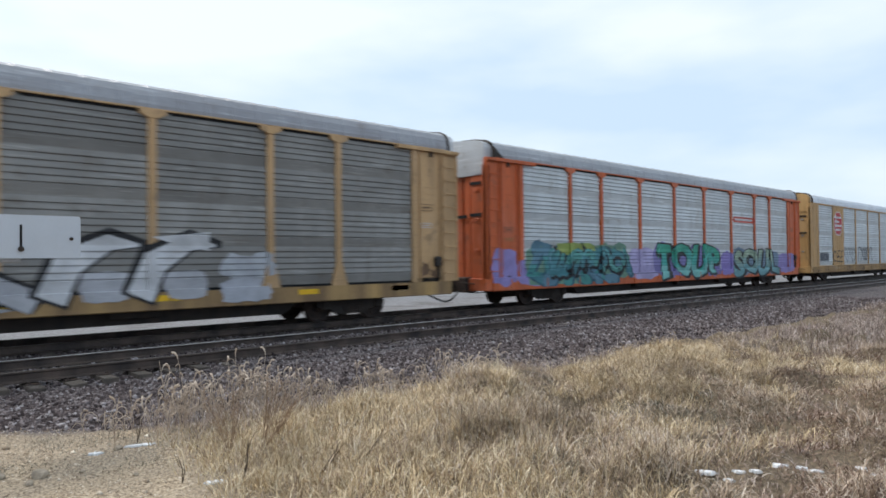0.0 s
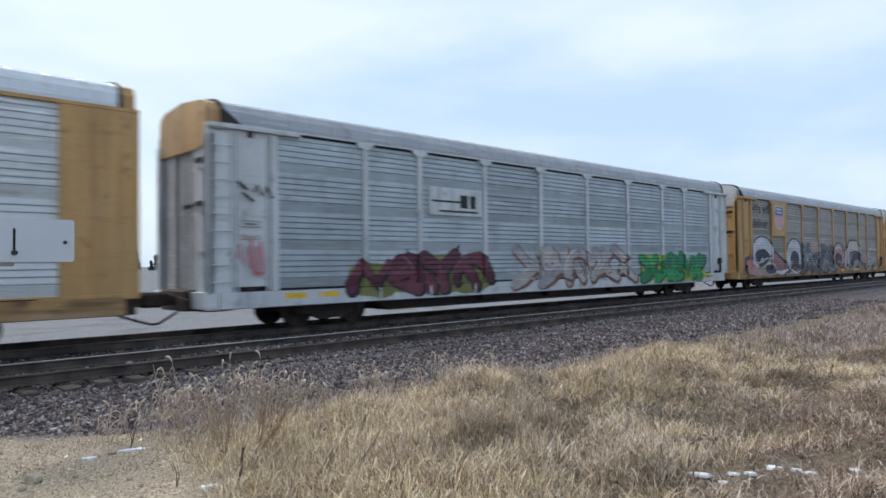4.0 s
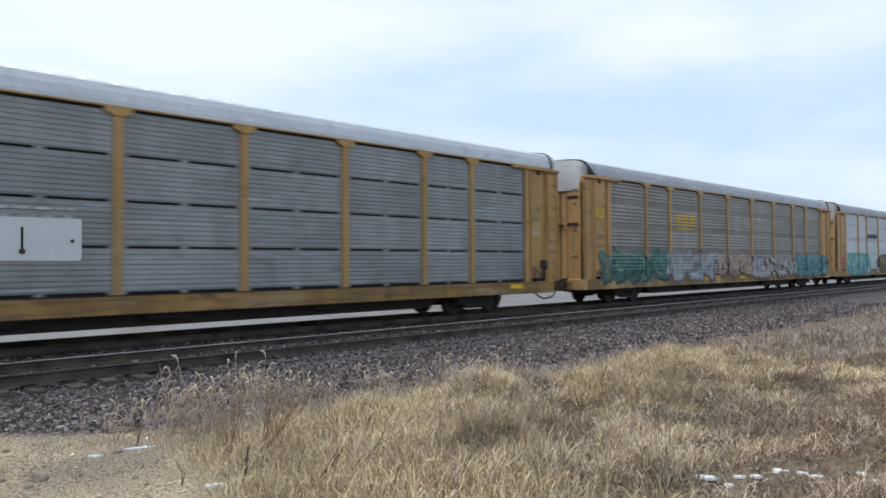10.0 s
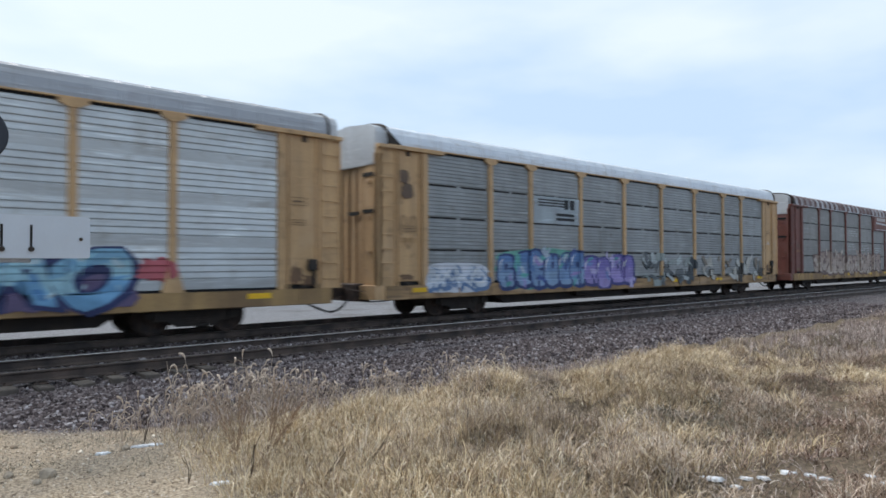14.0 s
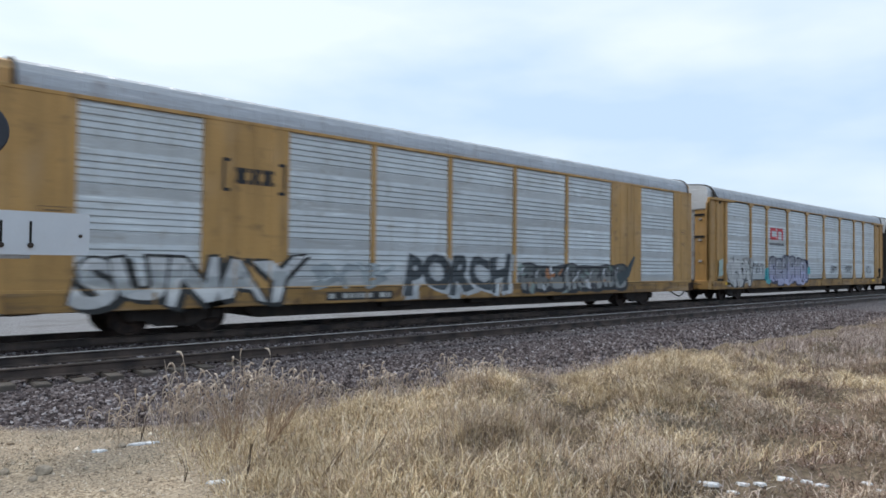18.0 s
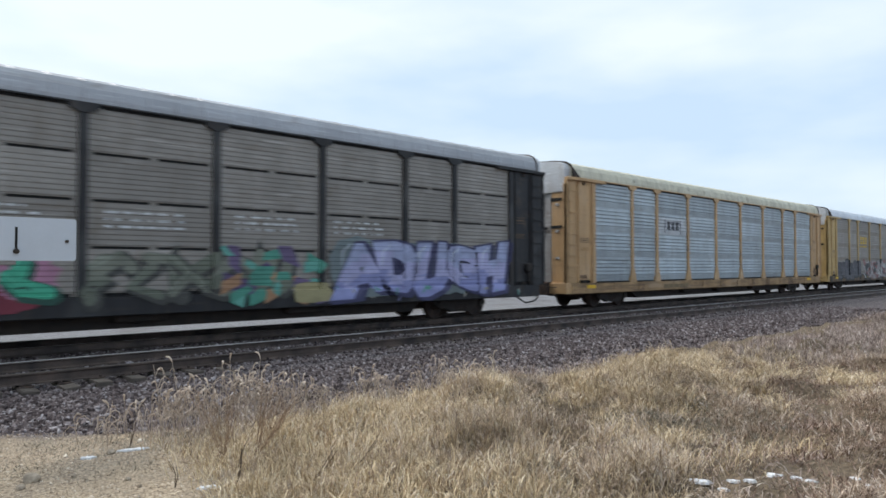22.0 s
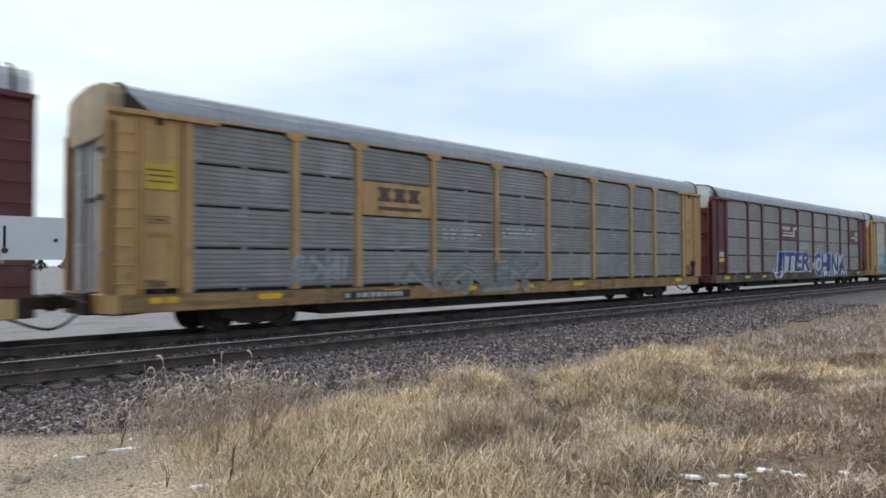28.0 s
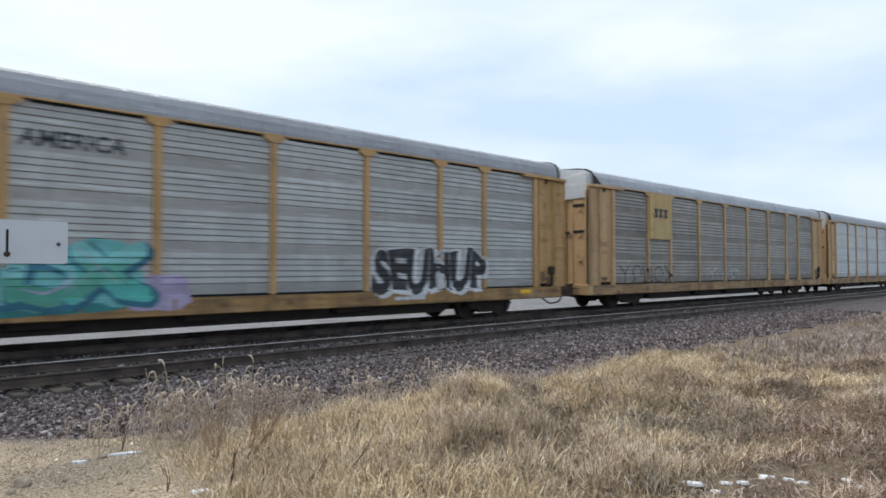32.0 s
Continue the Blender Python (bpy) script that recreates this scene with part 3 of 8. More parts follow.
def swirl(paint, box, fill, edge, core, flip=False, open_at=-0.6):
    """One fat crescent that curls over a dark core."""
    x0, x1, z0, z1 = box
    w, h = x1 - x0, z1 - z0
    s = -1 if flip else 1
    arc = [(x0 + w * (0.5 + s * 0.36 * math.cos(t)), z0 + h * (0.46 + 0.38 * math.sin(t))) for t in (open_at + (4.4 - open_at) * i / 15 for i in range(16))]
    q = [h * (0.12 + 0.24 * math.sin(math.pi * min(1, 0.15 + i / 16))) for i in range(16)]
    paint.poly(strip(arc, [k + 0.16 for k in q]), edge, 0.0004)
    paint.poly([[(x0 + w * (0.5 + 0.27 * math.cos(t)), z0 + h * (0.42 + 0.26 * math.sin(t))) for t in (k * math.pi / 9 for k in range(18))]], core, 0.0004)
    paint.poly(strip(arc, q), fill, 0.0004)
    paint.poly(strip([(x - 0.02, z + 0.06) for x, z in arc[4:11]], [0.02, 0.05, 0.07, 0.08, 0.07, 0.05, 0.02]), (0.66, 0.67, 0.70), 0.0004)
    hook = [(x0 + w * (0.5 + s * a), z0 + h * b) for a, b in ((-0.16, 0.16), (-0.02, 0.34), (0.14, 0.3), (0.3, 0.1))]
    paint.poly(strip(hook, [0.05 * h, 0.13 * h, 0.12 * h, 0.04 * h]), tuple(0.7 * c for c in fill), 0.0004)


def wild(paint, box, n, fill, edge, back=None, seed=1, thick=0.24, shine=None, overlap=0.45):
    """A row of fat interlocked signs with fades, outlines, a cast edge and spikes, over a ragged cloud of colour."""
    rnd = random.Random(seed)
    x0, x1, z0, z1 = box
    h = z1 - z0
    paint.fade = (z0, z1)
    if back:
        m = max(3, int((x1 - x0) / 1.1))
        for i in range(m):
            a = x0 + (x1 - x0) * i / m
            paint.poly([blob(a - 0.3, a + (x1 - x0) / m + 0.3, z0 - 0.08 + rnd.uniform(-0.05, 0.12), z1 + rnd.uniform(-0.22, 0.14), rnd, 22, 0.24)], back, 0.00012)
    w = (x1 - x0) / n
    fills = fill if isinstance(fill, list) else [fill]
    t = thick * h * 1.12
    for i in range(n):
        a = x0 + i * w - overlap * w * 0.4
        lean = rnd.uniform(-0.16, 0.16)
        dz = rnd.uniform(-0.08, 0.08) * h
        strokes = letter_strokes(rnd, a, a + w * (1 + overlap), z0 + dz * 0.5 + 0.1, z1 + dz - 0.1)
        if rnd.random() < 0.5:
            strokes = strokes + letter_strokes(rnd, a + 0.1 * w, a + w * 0.95, z0 + 0.2 * h, z1 - 0.1 * h)[:1]
        strokes = [[(x + lean * (z - z0) + rnd.uniform(-0.03, 0.03), z + rnd.uniform(-0.03, 0.03)) for x, z in s] for s in strokes]
        sets = [(s, [t * rnd.uniform(0.8, 1.25) for _ in s]) for s in strokes]
        if edge:
            for s, q in sets:
                fat_line(paint, [(x + 0.05, z - 0.06) for x, z in s], [k + 0.13 for k in q], edge)
            cx, cz = rnd.choice(strokes[0])
            paint.poly([[(cx - 0.13, cz), (cx + 0.16, cz + 0.05), (cx + rnd.uniform(-0.3, 0.3), cz + rnd.choice((-1, 1)) * 0.36)]], edge, 0.00012)
        tones = rnd.sample(fills, min(len(fills), 3))
        for s, q in sets:
            fat_line(paint, s, q, tones)
        lit = shine or tuple(min(0.7, 1.5 * v + 0.06) for v in tones[0])
        for s, q in sets:
            k = max(2, len(s) // 2 + 1)
            paint.poly(strip([(x - q[0] * 0.22, z + q[0] * 0.24) for x, z in s[:k]], [0.02] + [0.05] * (k - 2) + [0.015]), lit, 0.00012)
            if edge and rnd.random() < 0.6:
                x, z = s[len(s) // 2]
                paint.poly(strip([(x - t * 0.4, z - t * 0.1), (x + t * 0.1, z + t * 0.05), (x + t * 0.45, z - t * 0.15)], [0.02, 0.05, 0.02]), edge, 0.00012)
    shards(paint, (x0 + 0.1, x1 - 0.1, z0 + 0.1, z1 - 0.1), int((x1 - x0) * 1.2), fills + ([back] if back else []) + ([edge] if edge else []), seed + 7, 0.09)
    paint.fade = (0.7, 2.2)


def shards(paint, box, n, colors, seed=1, size=0.35):
    """Loose angular patches of paint over a stretch."""
    rnd = random.Random(seed)
    x0, x1, z0, z1 = box
    h = z1 - z0
    for i in range(n):
        cx, cz = rnd.uniform(x0, x1), rnd.uniform(z0, z1)
        a = rnd.uniform(0, 3.1)
        u = size * h * rnd.uniform(0.5, 1.3)
        v = u * rnd.uniform(0.3, 0.7)
        pts = []
        for p, q in ((-1, -0.6), (0.9, -1), (1.1, 0.5), (-0.4, 1)):
            p, q = p * u * rnd.uniform(0.6, 1.1), q * v * rnd.uniform(0.6, 1.1)
            pts.append((cx + p * math.cos(a) - q * math.sin(a), min(z1 + 0.15, max(z0 - 0.1, cz + p * math.sin(a) + q * math.cos(a)))))
        paint.poly([pts], rnd.choice(colors), 0.0002)


def bubbles(paint, box, n, low, top, edge, seed=1, shine=(0.66, 0.66, 0.70)):
    """A row of fat round shapes, notched and pierced, that lean on one another and fade from top to foot."""
    rnd = random.Random(seed)
    x0, x1, z0, z1 = box
    w, h = (x1 - x0) / n, z1 - z0
    mid = tuple((a + b) / 2 for a, b in zip(low, top))
    paint.fade = (z0, z1)
    for i in range(n):
        a = x0 + (i + rnd.uniform(-0.06, 0.06)) * w
        c, d = z0 + rnd.uniform(-0.04, 0.14) * h, z1 + rnd.uniform(-0.18, 0.05) * h
        b = a + w * rnd.uniform(1.02, 1.18)
        lean = rnd.uniform(-0.12, 0.12)
        tilt = lambda pts: [(x + lean * (z - c), z) for x, z in pts]
        paint.poly([tilt(blob(a - 0.05, b + 0.12, c - 0.12, d + 0.07, rnd, 22, 0.06))], edge, 0.00012)
        paint.poly([tilt(blob(a + 0.02, b - 0.02, c, d, rnd, 22, 0.07))], [low, mid, top], 0.00012)
        # a counter, a notch from the foot or the side, a gleam
        m = c + (d - c) * rnd.uniform(0.5, 0.66)
        cx = (a + b) / 2 + rnd.uniform(-0.14, 0.14) * w
        if rnd.random() < 0.7:
            paint.poly([tilt(blob(cx - 0.12 * w, cx + 0.12 * w, m - 0.07 * h, m + 0.12 * h, rnd, 12, 0.2))], edge, 0.00012)
        cut = rnd.choice(("foot", "side", "top", "both"))
        if cut in ("foot", "both"):
            paint.poly([tilt([(cx - 0.1 * w, c - 0.1), (cx + 0.12 * w, c - 0.1), (cx + 0.05 * w, c + 0.28 * h), (cx - 0.03 * w, c + 0.3 * h)])], edge, 0.00012)
        if cut in ("side", "both"):
            paint.poly([tilt([(b + 0.02, c + 0.42 * h), (b + 0.02, c + 0.54 * h), (cx + 0.1 * w, c + 0.47 * h)])], edge, 0.00012)
        if cut == "top":
            paint.poly([tilt([(cx - 0.12 * w, d + 0.03), (cx + 0.1 * w, d + 0.03), (cx, d - 0.26 * h)])], edge, 0.00012)
        paint.poly(strip([(a + 0.14 * w, d - 0.42 * h), (a + 0.18 * w, d - 0.2 * h), (a + 0.36 * w, d - 0.1 * h)], [0.02, 0.07, 0.02]), shine, 0.00012)
    paint.fade = (0.7, 2.2)


def scrawl(paint, box, n, color, seed=1, width=0.05):
    """A thin line tag."""
    rnd = random.Random(seed)
    x0, x1, z0, z1 = box
    w = (x1 - x0) / n
    for i in range(n):
        for s in letter_strokes(rnd, x0 + i * w, x0 + (i + 1.15) * w, z0, z1):
            paint.poly(strip(s, width), color, 0.0004)


def shield_polys(x0, x1, z0, z1):
    w, h = x1 - x0, z1 - z0
    out = [(0.06, 1.0), (0.3, 0.96), (0.5, 1.0), (0.7, 0.96), (0.94, 1.0), (1.0, 0.86), (0.95, 0.6), (1.0, 0.3), (0.88, 0.1), (0.6, 0.04), (0.5, 0.0), (0.4, 0.04), (0.12, 0.1), (0.0, 0.3), (0.05, 0.6), (0.0, 0.86)]
    return [(x0 + w * a, z0 + h * b) for a, b in out]


# ---- running gear, built once ----
def wheelset_mesh():
    bm = bmesh.new()
    for s in (-1, 1):
        prof = [(0.06, -0.06), (0.15, -0.075), (0.17, -0.03), (0.36, -0.02), (0.37, -0.065), (0.42, -0.065), (0.425, 0.045), (0.45, 0.05), (0.45, 0.075), (0.38, 0.075), (0.36, 0.02), (0.16, 0.01), (0.14, 0.08), (0.06, 0.08)]
        lathe(bm, [(r, s * (0.755 - q)) for r, q in prof])
    lathe(bm, [(0.075, -1.0), (0.08, -0.7), (0.085, 0.7), (0.075, 1.0)], sides=12)
    for k in range(4):
        a = k * math.pi / 2
        x, z = 0.27 * math.cos(a), 0.27 * math.sin(a)
        block(bm, x - 0.03, x + 0.03, -0.795, -0.755, z - 0.03, z + 0.03)
    bmesh.ops.recalc_face_normals(bm, faces=bm.faces[:])
    return mesh_of("wheelset", bm, RUST)


def side_frame_mesh():
    bm = bmesh.new()
    top = [(-1.12, 0.52), (-0.98, 0.64), (-0.55, 0.66), (-0.3, 0.74), (0.3, 0.74), (0.55, 0.66), (0.98, 0.64), (1.12, 0.52)]
    low = [(1.1, 0.40), (0.95, 0.40), (0.7, 0.34), (0.42, 0.2), (-0.42, 0.2), (-0.7, 0.34), (-0.95, 0.40), (-1.1, 0.40)]
    prism(bm, top + low, "y", -0.09, 0.09)
    for s in (-1, 1):
        block(bm, s * 0.89 - 0.11, s * 0.89 + 0.11, -0.15, -0.05, 0.33, 0.57, bevel=0.02)
        prism(bm, [(s * 0.36, 0.36), (s * 0.6, 0.45), (s * 0.36, 0.56)], "y", -0.1, -0.088)
    return mesh_of("side_frame", bm, STEEL_DARK)


def spring_mesh():
    bm = bmesh.new()
    tube(bm, [(0.07 * math.cos(a), -0.09 + 0.03 * math.sin(a), 0.24 + a * 0.0085) for a in (k * 0.9 for k in range(30))], 0.014, 5)
    return mesh_of("spring", bm, RUST)


WHEELSET, SIDE_FRAME, SPRING = wheelset_mesh(), side_frame_mesh(), spring_mesh()
BOLSTER = mesh_of("bolster", blocks((-0.22, 0.22, -1.0, 1.0, 0.42, 0.66), bevel=0.03), STEEL_DARK)
WHEELS = []


def bogie(car, x):
    b = piece("bogie", BOLSTER, car, (x, 0, 0))
    for s in (-1, 1):
        f = piece("side_frame", SIDE_FRAME, b, (0, s * 0.98, 0))
        if s > 0:
            f.rotation_euler = (0, 0, math.pi)
    for u in (-0.2, 0, 0.2):
        piece("spring", SPRING, b, (u, -0.98, 0))
    for s in (-0.89, 0.89):
        w = piece("wheelset", WHEELSET, b, (s, 0, 0.425))
        WHEELS.append((w, car))
    return b


def hose_mesh(seed):
    rnd = random.Random(seed)
    bm = bmesh.new()
    pts = [(0.25, -0.35, 0.72), (0.05, -0.38, 0.62), (-0.2, -0.4, 0.40), (-0.5, -0.4, 0.30), (-0.85, -0.38, 0.36), (-1.2, -0.36, 0.52), (-1.6, -0.35, 0.66)]
    pts = [(x, y + rnd.uniform(-0.03, 0.03), z + rnd.uniform(-0.04, 0.04)) for x, y, z in pts]
    tube(bm, smooth_line(pts), 0.03, 7)
    tube(bm, smooth_line([(2.2, -1.2, 0.70), (1.5, -0.8, 0.58), (0.9, -0.55, 0.52), (0.4, -0.4, 0.56), (0.1, -0.36, 0.68)]), 0.02, 6)
    return mesh_of("brake_hose", bm, RUBBER)


def smooth_line(pts, k=4):
    pts = [Vector(p) for p in pts]
    out = []
    for i in range(len(pts) - 1):
        p0, p1, p2, p3 = pts[max(i - 1, 0)], pts[i], pts[i + 1], pts[min(i + 2, len(pts) - 1)]
        for j in range(k):
            t = j / k
            out.append(0.5 * ((2 * p1) + (p2 - p0) * t + (2 * p0 - 5 * p1 + 4 * p2 - p3) * t * t + (3 * p1 - p0 - 3 * p2 + p3) * t ** 3))
    return out + [pts[-1]]


HOSES = [hose_mesh(k) for k in range(3)]


def coupler_mesh():
    bm = bmesh.new()
    block(bm, -0.62, 0.5, -0.13, 0.13, 0.70, 0.98, bevel=0.03)
    block(bm, -0.78, -0.5, -0.24, 0.24, 0.66, 1.02, bevel=0.06)
    block(bm, -0.2, 0.35, -0.75, 0.75, 0.56, 1.06, bevel=0.03)
    tube(bm, [(-0.3, -1.25, 0.86), (-0.32, -0.6, 0.9), (-0.5, -0.25, 1.0)], 0.02)
    return mesh_of("coupler", bm, RUST)


MESHES = {}


def shared(key, build):
    if key not in MESHES:
        MESHES[key] = build()
    return MESHES[key]


def autorack(name, start, label, body, sheet, roof, cap, door=None, fine=False, slot=False, smooth=False, flare=(), sill=None, ribs=0.62, skip_top=(), trim=None):
    """A covered car carrier. x runs from its leading end, z from the rail head."""
    length = 26.75 if smooth else 27.25
    mid = length / 2
    car = tagged(new(name), label, "rail car", "cars of the freight train")
    car.location = (start, 0, 0)
    sill = sill or SOILED.get(body, body)
    trim = trim or body
    door = door or body
    dim = "s" if smooth else "p"
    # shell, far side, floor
    # solid core; its near-black colour stands for the unlit inside
    core = shared((dim, "core"), lambda: mesh_of("inner_shell", blocks((0.25, length - 0.25, -1.42, 1.42, 1.0, 5.0)), UNLIT_BLACK))
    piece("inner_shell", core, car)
    piece("far_side", shared((dim, "far", body), lambda: mesh_of("far_side", blocks((0.05, length - 0.05, 1.43, 1.5, 1.0, 4.97)), body)), car)

    def sill_mesh():
        bm = bmesh.new()
        prism(bm, [(-1.53, 0.62), (-1.50, 0.60), (-1.34, 0.60), (-1.34, 1.0), (-1.53, 1.0)], "x", 0.3, length - 0.3)
        prism(bm, [(1.53, 0.62), (1.50, 0.60), (1.34, 0.60), (1.34, 1.0), (1.53, 1.0)], "x", 0.3, length - 0.3)
        block(bm, 0.3, length - 0.3, -1.34, 1.34, 0.86, 0.99)
        for k in range(14):
            x = 1.2 + k * (length - 2.4) / 13
            block(bm, x - 0.03, x + 0.03, -1.545, -1.53, 0.66, 0.98)
        return mesh_of("side_sill", bm, sill)

    piece("side_sill", shared((dim, "sill", sill), sill_mesh), car)

    def belly():
        bm = bmesh.new()
        prism(bm, [(4.85, 0.86), (5.75, 0.29), (length - 5.75, 0.29), (length - 4.85, 0.86)], "y", -0.95, 0.95)
        block(bm, 0.4, length - 0.4, -0.3, 0.3, 0.62, 0.86)
        for x in (9.5, 13.0, 17.2):
            block(bm, x, x + 1.1, -1.2, -0.9, 0.42, 0.84, bevel=0.04)
        tube(bm, [(5.6, -1.0, 0.8), (8.5, -1.05, 0.62), (20, -1.05, 0.62), (22, -1.0, 0.8)], 0.03)
        return mesh_of("underframe", bm, STEEL_DARK)

    piece("underframe", shared((dim, "belly"), belly), car)
    knuckle = shared(("coupler",), coupler_mesh)
    piece("coupler", knuckle, car)
    piece("coupler", knuckle, car, (length, 0, 0)).rotation_euler = (0, 0, math.pi)
    piece("brake_hose", HOSES[len(name + label) % 3], car, (-0.25, 0, 0))
    for x in (3.7, length - 3.7):
        bogie(car, x)
    # sheets and posts
    bays = SMOOTH_BAYS if smooth else [(a + 0.09, b - 0.09) for a, b in zip(POSTS, POSTS[1:])]
    for i, (a, b) in enumerate(bays):
        for k in range(4):
            if (i, k) in skip_top:
                continue
            w = round(b - a, 2)
            me = shared(("sheet", w, fine, slot, sheet), lambda: sheet_mesh(w, fine, slot, sheet))
            piece("side_sheet", me, car, (a, 0, ROWS[k]))

    def post_mesh(wide):
        bm = bmesh.new()
        prism(bm, [(-0.095, -1.455), (-0.085, -1.525), (0.085, -1.525), (0.095, -1.455)], "z", 1.0, 4.90)
        prism(bm, [(-0.085, 4.78), (-0.28, 4.87), (-0.29, 4.97), (0.29, 4.97), (0.28, 4.87), (0.085, 4.78)], "y", -1.545, -1.46)
        if wide:
            prism(bm, [(-0.25, 1.0), (-0.08, 1.62), (0.08, 1.62), (0.25, 1.0)], "y", -1.54, -1.46)
        return mesh_of("post", bm, body)

    if smooth:
        def frame_mesh():
            bm = bmesh.new()
            ends = [(0.0, SMOOTH_BAYS[0][0])] + [(p[1], q[0]) for p, q in zip(SMOOTH_BAYS, SMOOTH_BAYS[1:])] + [(SMOOTH_BAYS[-1][1], length)]
            for a, b in ends:
                block(bm, a, b, -1.512, -1.40, 1.0, 4.94, bevel=0.006)
            block(bm, 0.0, length, -1.525, -1.45, 4.92, 5.0, bevel=0.006)
            block(bm, 0.0, length, -1.525, -1.45, 0.96, 1.06, bevel=0.006)
            for x in (0.45, 1.1, 4.9, 5.35, 5.8, 21.0, 21.5, 22.0, 25.8, 26.4):
                block(bm, x - 0.012, x + 0.012, -1.522, -1.51, 1.1, 4.9)
            return mesh_of("side_frame_panel", bm, body)
        piece("side_frame_panel", shared(("frame", body), frame_mesh), car)
    else:
        for k, p in enumerate(POSTS[1:-1]):
            wide = flare is True or k in (flare or ())
            piece("post", shared(("post", body, wide), lambda: post_mesh(wide)), car, (p, 0, 0))

        for flip in (False, True):
            fx = (lambda x: length - x) if flip else (lambda x: x)

            def slab(x0, x1, y0, y1, z0, z1, bev=0.008):
                a, b = sorted((fx(x0), fx(x1)))
                return blocks((a, b, y0, y1, z0, z1), bevel=bev)

            def one(kind, parent, *dims):
                return piece(kind, shared((kind, flip, body, dims), lambda: mesh_of(kind, slab(*dims), body)), parent)

            es = one("corner_panel", car, 0.0, 0.62, -1.50, -1.38, 1.0, 4.87)
            one("end_panel", car, 0.62, 1.62, -1.485, -1.38, 1.12, 4.86)
            one("end_post", car, 1.64, 1.85, -1.535, -1.38, 1.0, 4.9)
            one("header_beam", car, 0.0, 2.45, -1.60, -1.40, 4.865, 4.965)
            for x in (0.02, 0.60, 0.72, 1.52):
                one("stile", es, x, x + 0.05, -1.535, -1.48, 1.0, 4.87, 0.006)
            for z in (1.35, 1.75, 3.6, 3.8):
                one("handhold", es, 0.95, 1.35, -1.492, -1.48, z, z + 0.02, 0.004)

            def rung_mesh():
                bm = bmesh.new()
                tube(bm, [(0.05, -1.50, 0), (0.06, -1.57, 0), (0.56, -1.57, 0), (0.57, -1.50, 0)], 0.013, 5)
                return mesh_of("ladder_rung", bm, body)
            rm = shared(("rung", body), rung_mesh)
            for k in range(10):
                piece("ladder_rung", rm, es, (length - 0.62 if flip else 0, 0, 1.25 + k * 0.4))
            latch = shared(("latch",), lambda: mesh_of("latch", blocks((-0.06, 0.06, -1.53, -1.48, 4.72, 4.86), bevel=0.01), STEEL_DARK))
            catch = shared(("door_catch",), lambda: mesh_of("door_catch", blocks((-0.1, 0.1, -1.52, -1.48, 1.02, 1.1), bevel=0.01), STEEL_DARK))
            for nm, me in (("latch", latch), ("door_catch", catch)):
                piece(nm, me, es, (length - 1.1 if flip else 1.1, 0, 0))
            brake = shared(("gear",), lambda: mesh_of("hand_brake", blocks((-0.18, 0.10, -1.62, -1.50, 1.45, 1.75), (-0.04, 0.04, -1.6, -1.5, 1.05, 1.5), bevel=0.04), STEEL_DARK))
            if flip:
                piece("hand_brake", brake, es, (length - 0.85, 0, 0))
    if not smooth:
        piece("eave_trim", shared(("eave", trim), lambda: mesh_of("eave_trim", blocks((0.4, length - 0.4, -1.535, -1.44, 4.955, 4.995), bevel=0.004), trim)), car)
        for i, (a, b) in enumerate(bays):
            # near-black strips paint in the shade of the gap below the eave
            gap = shared(("gap", round(b - a, 2)), lambda: mesh_of("eave_gap", blocks(((b - a) * 0.12, b - a - 0.2, -1.475, -1.44, 4.90, 4.95)), UNLIT_BLACK))
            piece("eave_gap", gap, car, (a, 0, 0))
    # leading end
    def end_frame():
        bm = bmesh.new()
        block(bm, -0.05, 0.3, -1.5, 1.5, 0.62, 1.02, bevel=0.01)
        return mesh_of("end_beam", bm, body)
    piece("end_beam", shared((dim, "endbeam", body), end_frame), car)
    for y, z in ((-0.98, 3.06), (-0.3, 3.02), (-0.98, 4.1)):
        # each slot is a near-black bar, its shade put into the colour
        slot_me = shared(("vent_slot",), lambda: mesh_of("vent_slot", blocks((0.05, 0.082, -0.26, 0.26, 0.0, 0.11), bevel=0.004), UNLIT_BLACK))
        piece("vent_slot", slot_me, car, (0, y, z))
    # a near-black strip draws the shaded joint above the sill
    piece("sill_seam", shared((dim, "seam"), lambda: mesh_of("sill_seam", blocks((1.9, length - 1.9, -1.537, -1.45, 1.004, 1.024)), UNLIT_BLACK)), car)
    tall = shared(("cornerpost", body), lambda: mesh_of("corner_post", blocks((0.0, 0.2, -0.09, 0.09, 1.0, 4.72), bevel=0.01), body))
    for y in (-1.41, 1.41):
        piece("corner_post", tall, car, (0, y, 0))
    piece("end_sheet", shared(("endsheet", body), lambda: mesh_of("end_sheet", blocks((0.08, 0.14, -1.32, -0.75, 1.0, 4.6), bevel=0.01), body)), car)

    for a, b, x in ((-0.74, -0.40, 0.13), (-0.34, 0.0, 0.16), (0.06, 0.40, 0.16), (0.46, 1.3, 0.13)):
        def leaf():
            bm = bmesh.new()
            block(bm, x, 0.24, a, b, 1.05, 4.6, bevel=0.01)
            block(bm, x - 0.03, x, a + 0.04, a + 0.1, 1.1, 4.55)
            return mesh_of("end_door", bm, door)
        piece("end_door", shared((dim, "leaf", a, door), leaf), car)
    hinge = shared(("door_hinge", door), lambda: mesh_of("door_hinge", blocks((0.03, 0.1, -1.1, -0.95, 0, 0.1), bevel=0.01), door))
    for z in (1.9, 2.9, 3.9):
        piece("door_hinge", hinge, car, (0, 0, z))

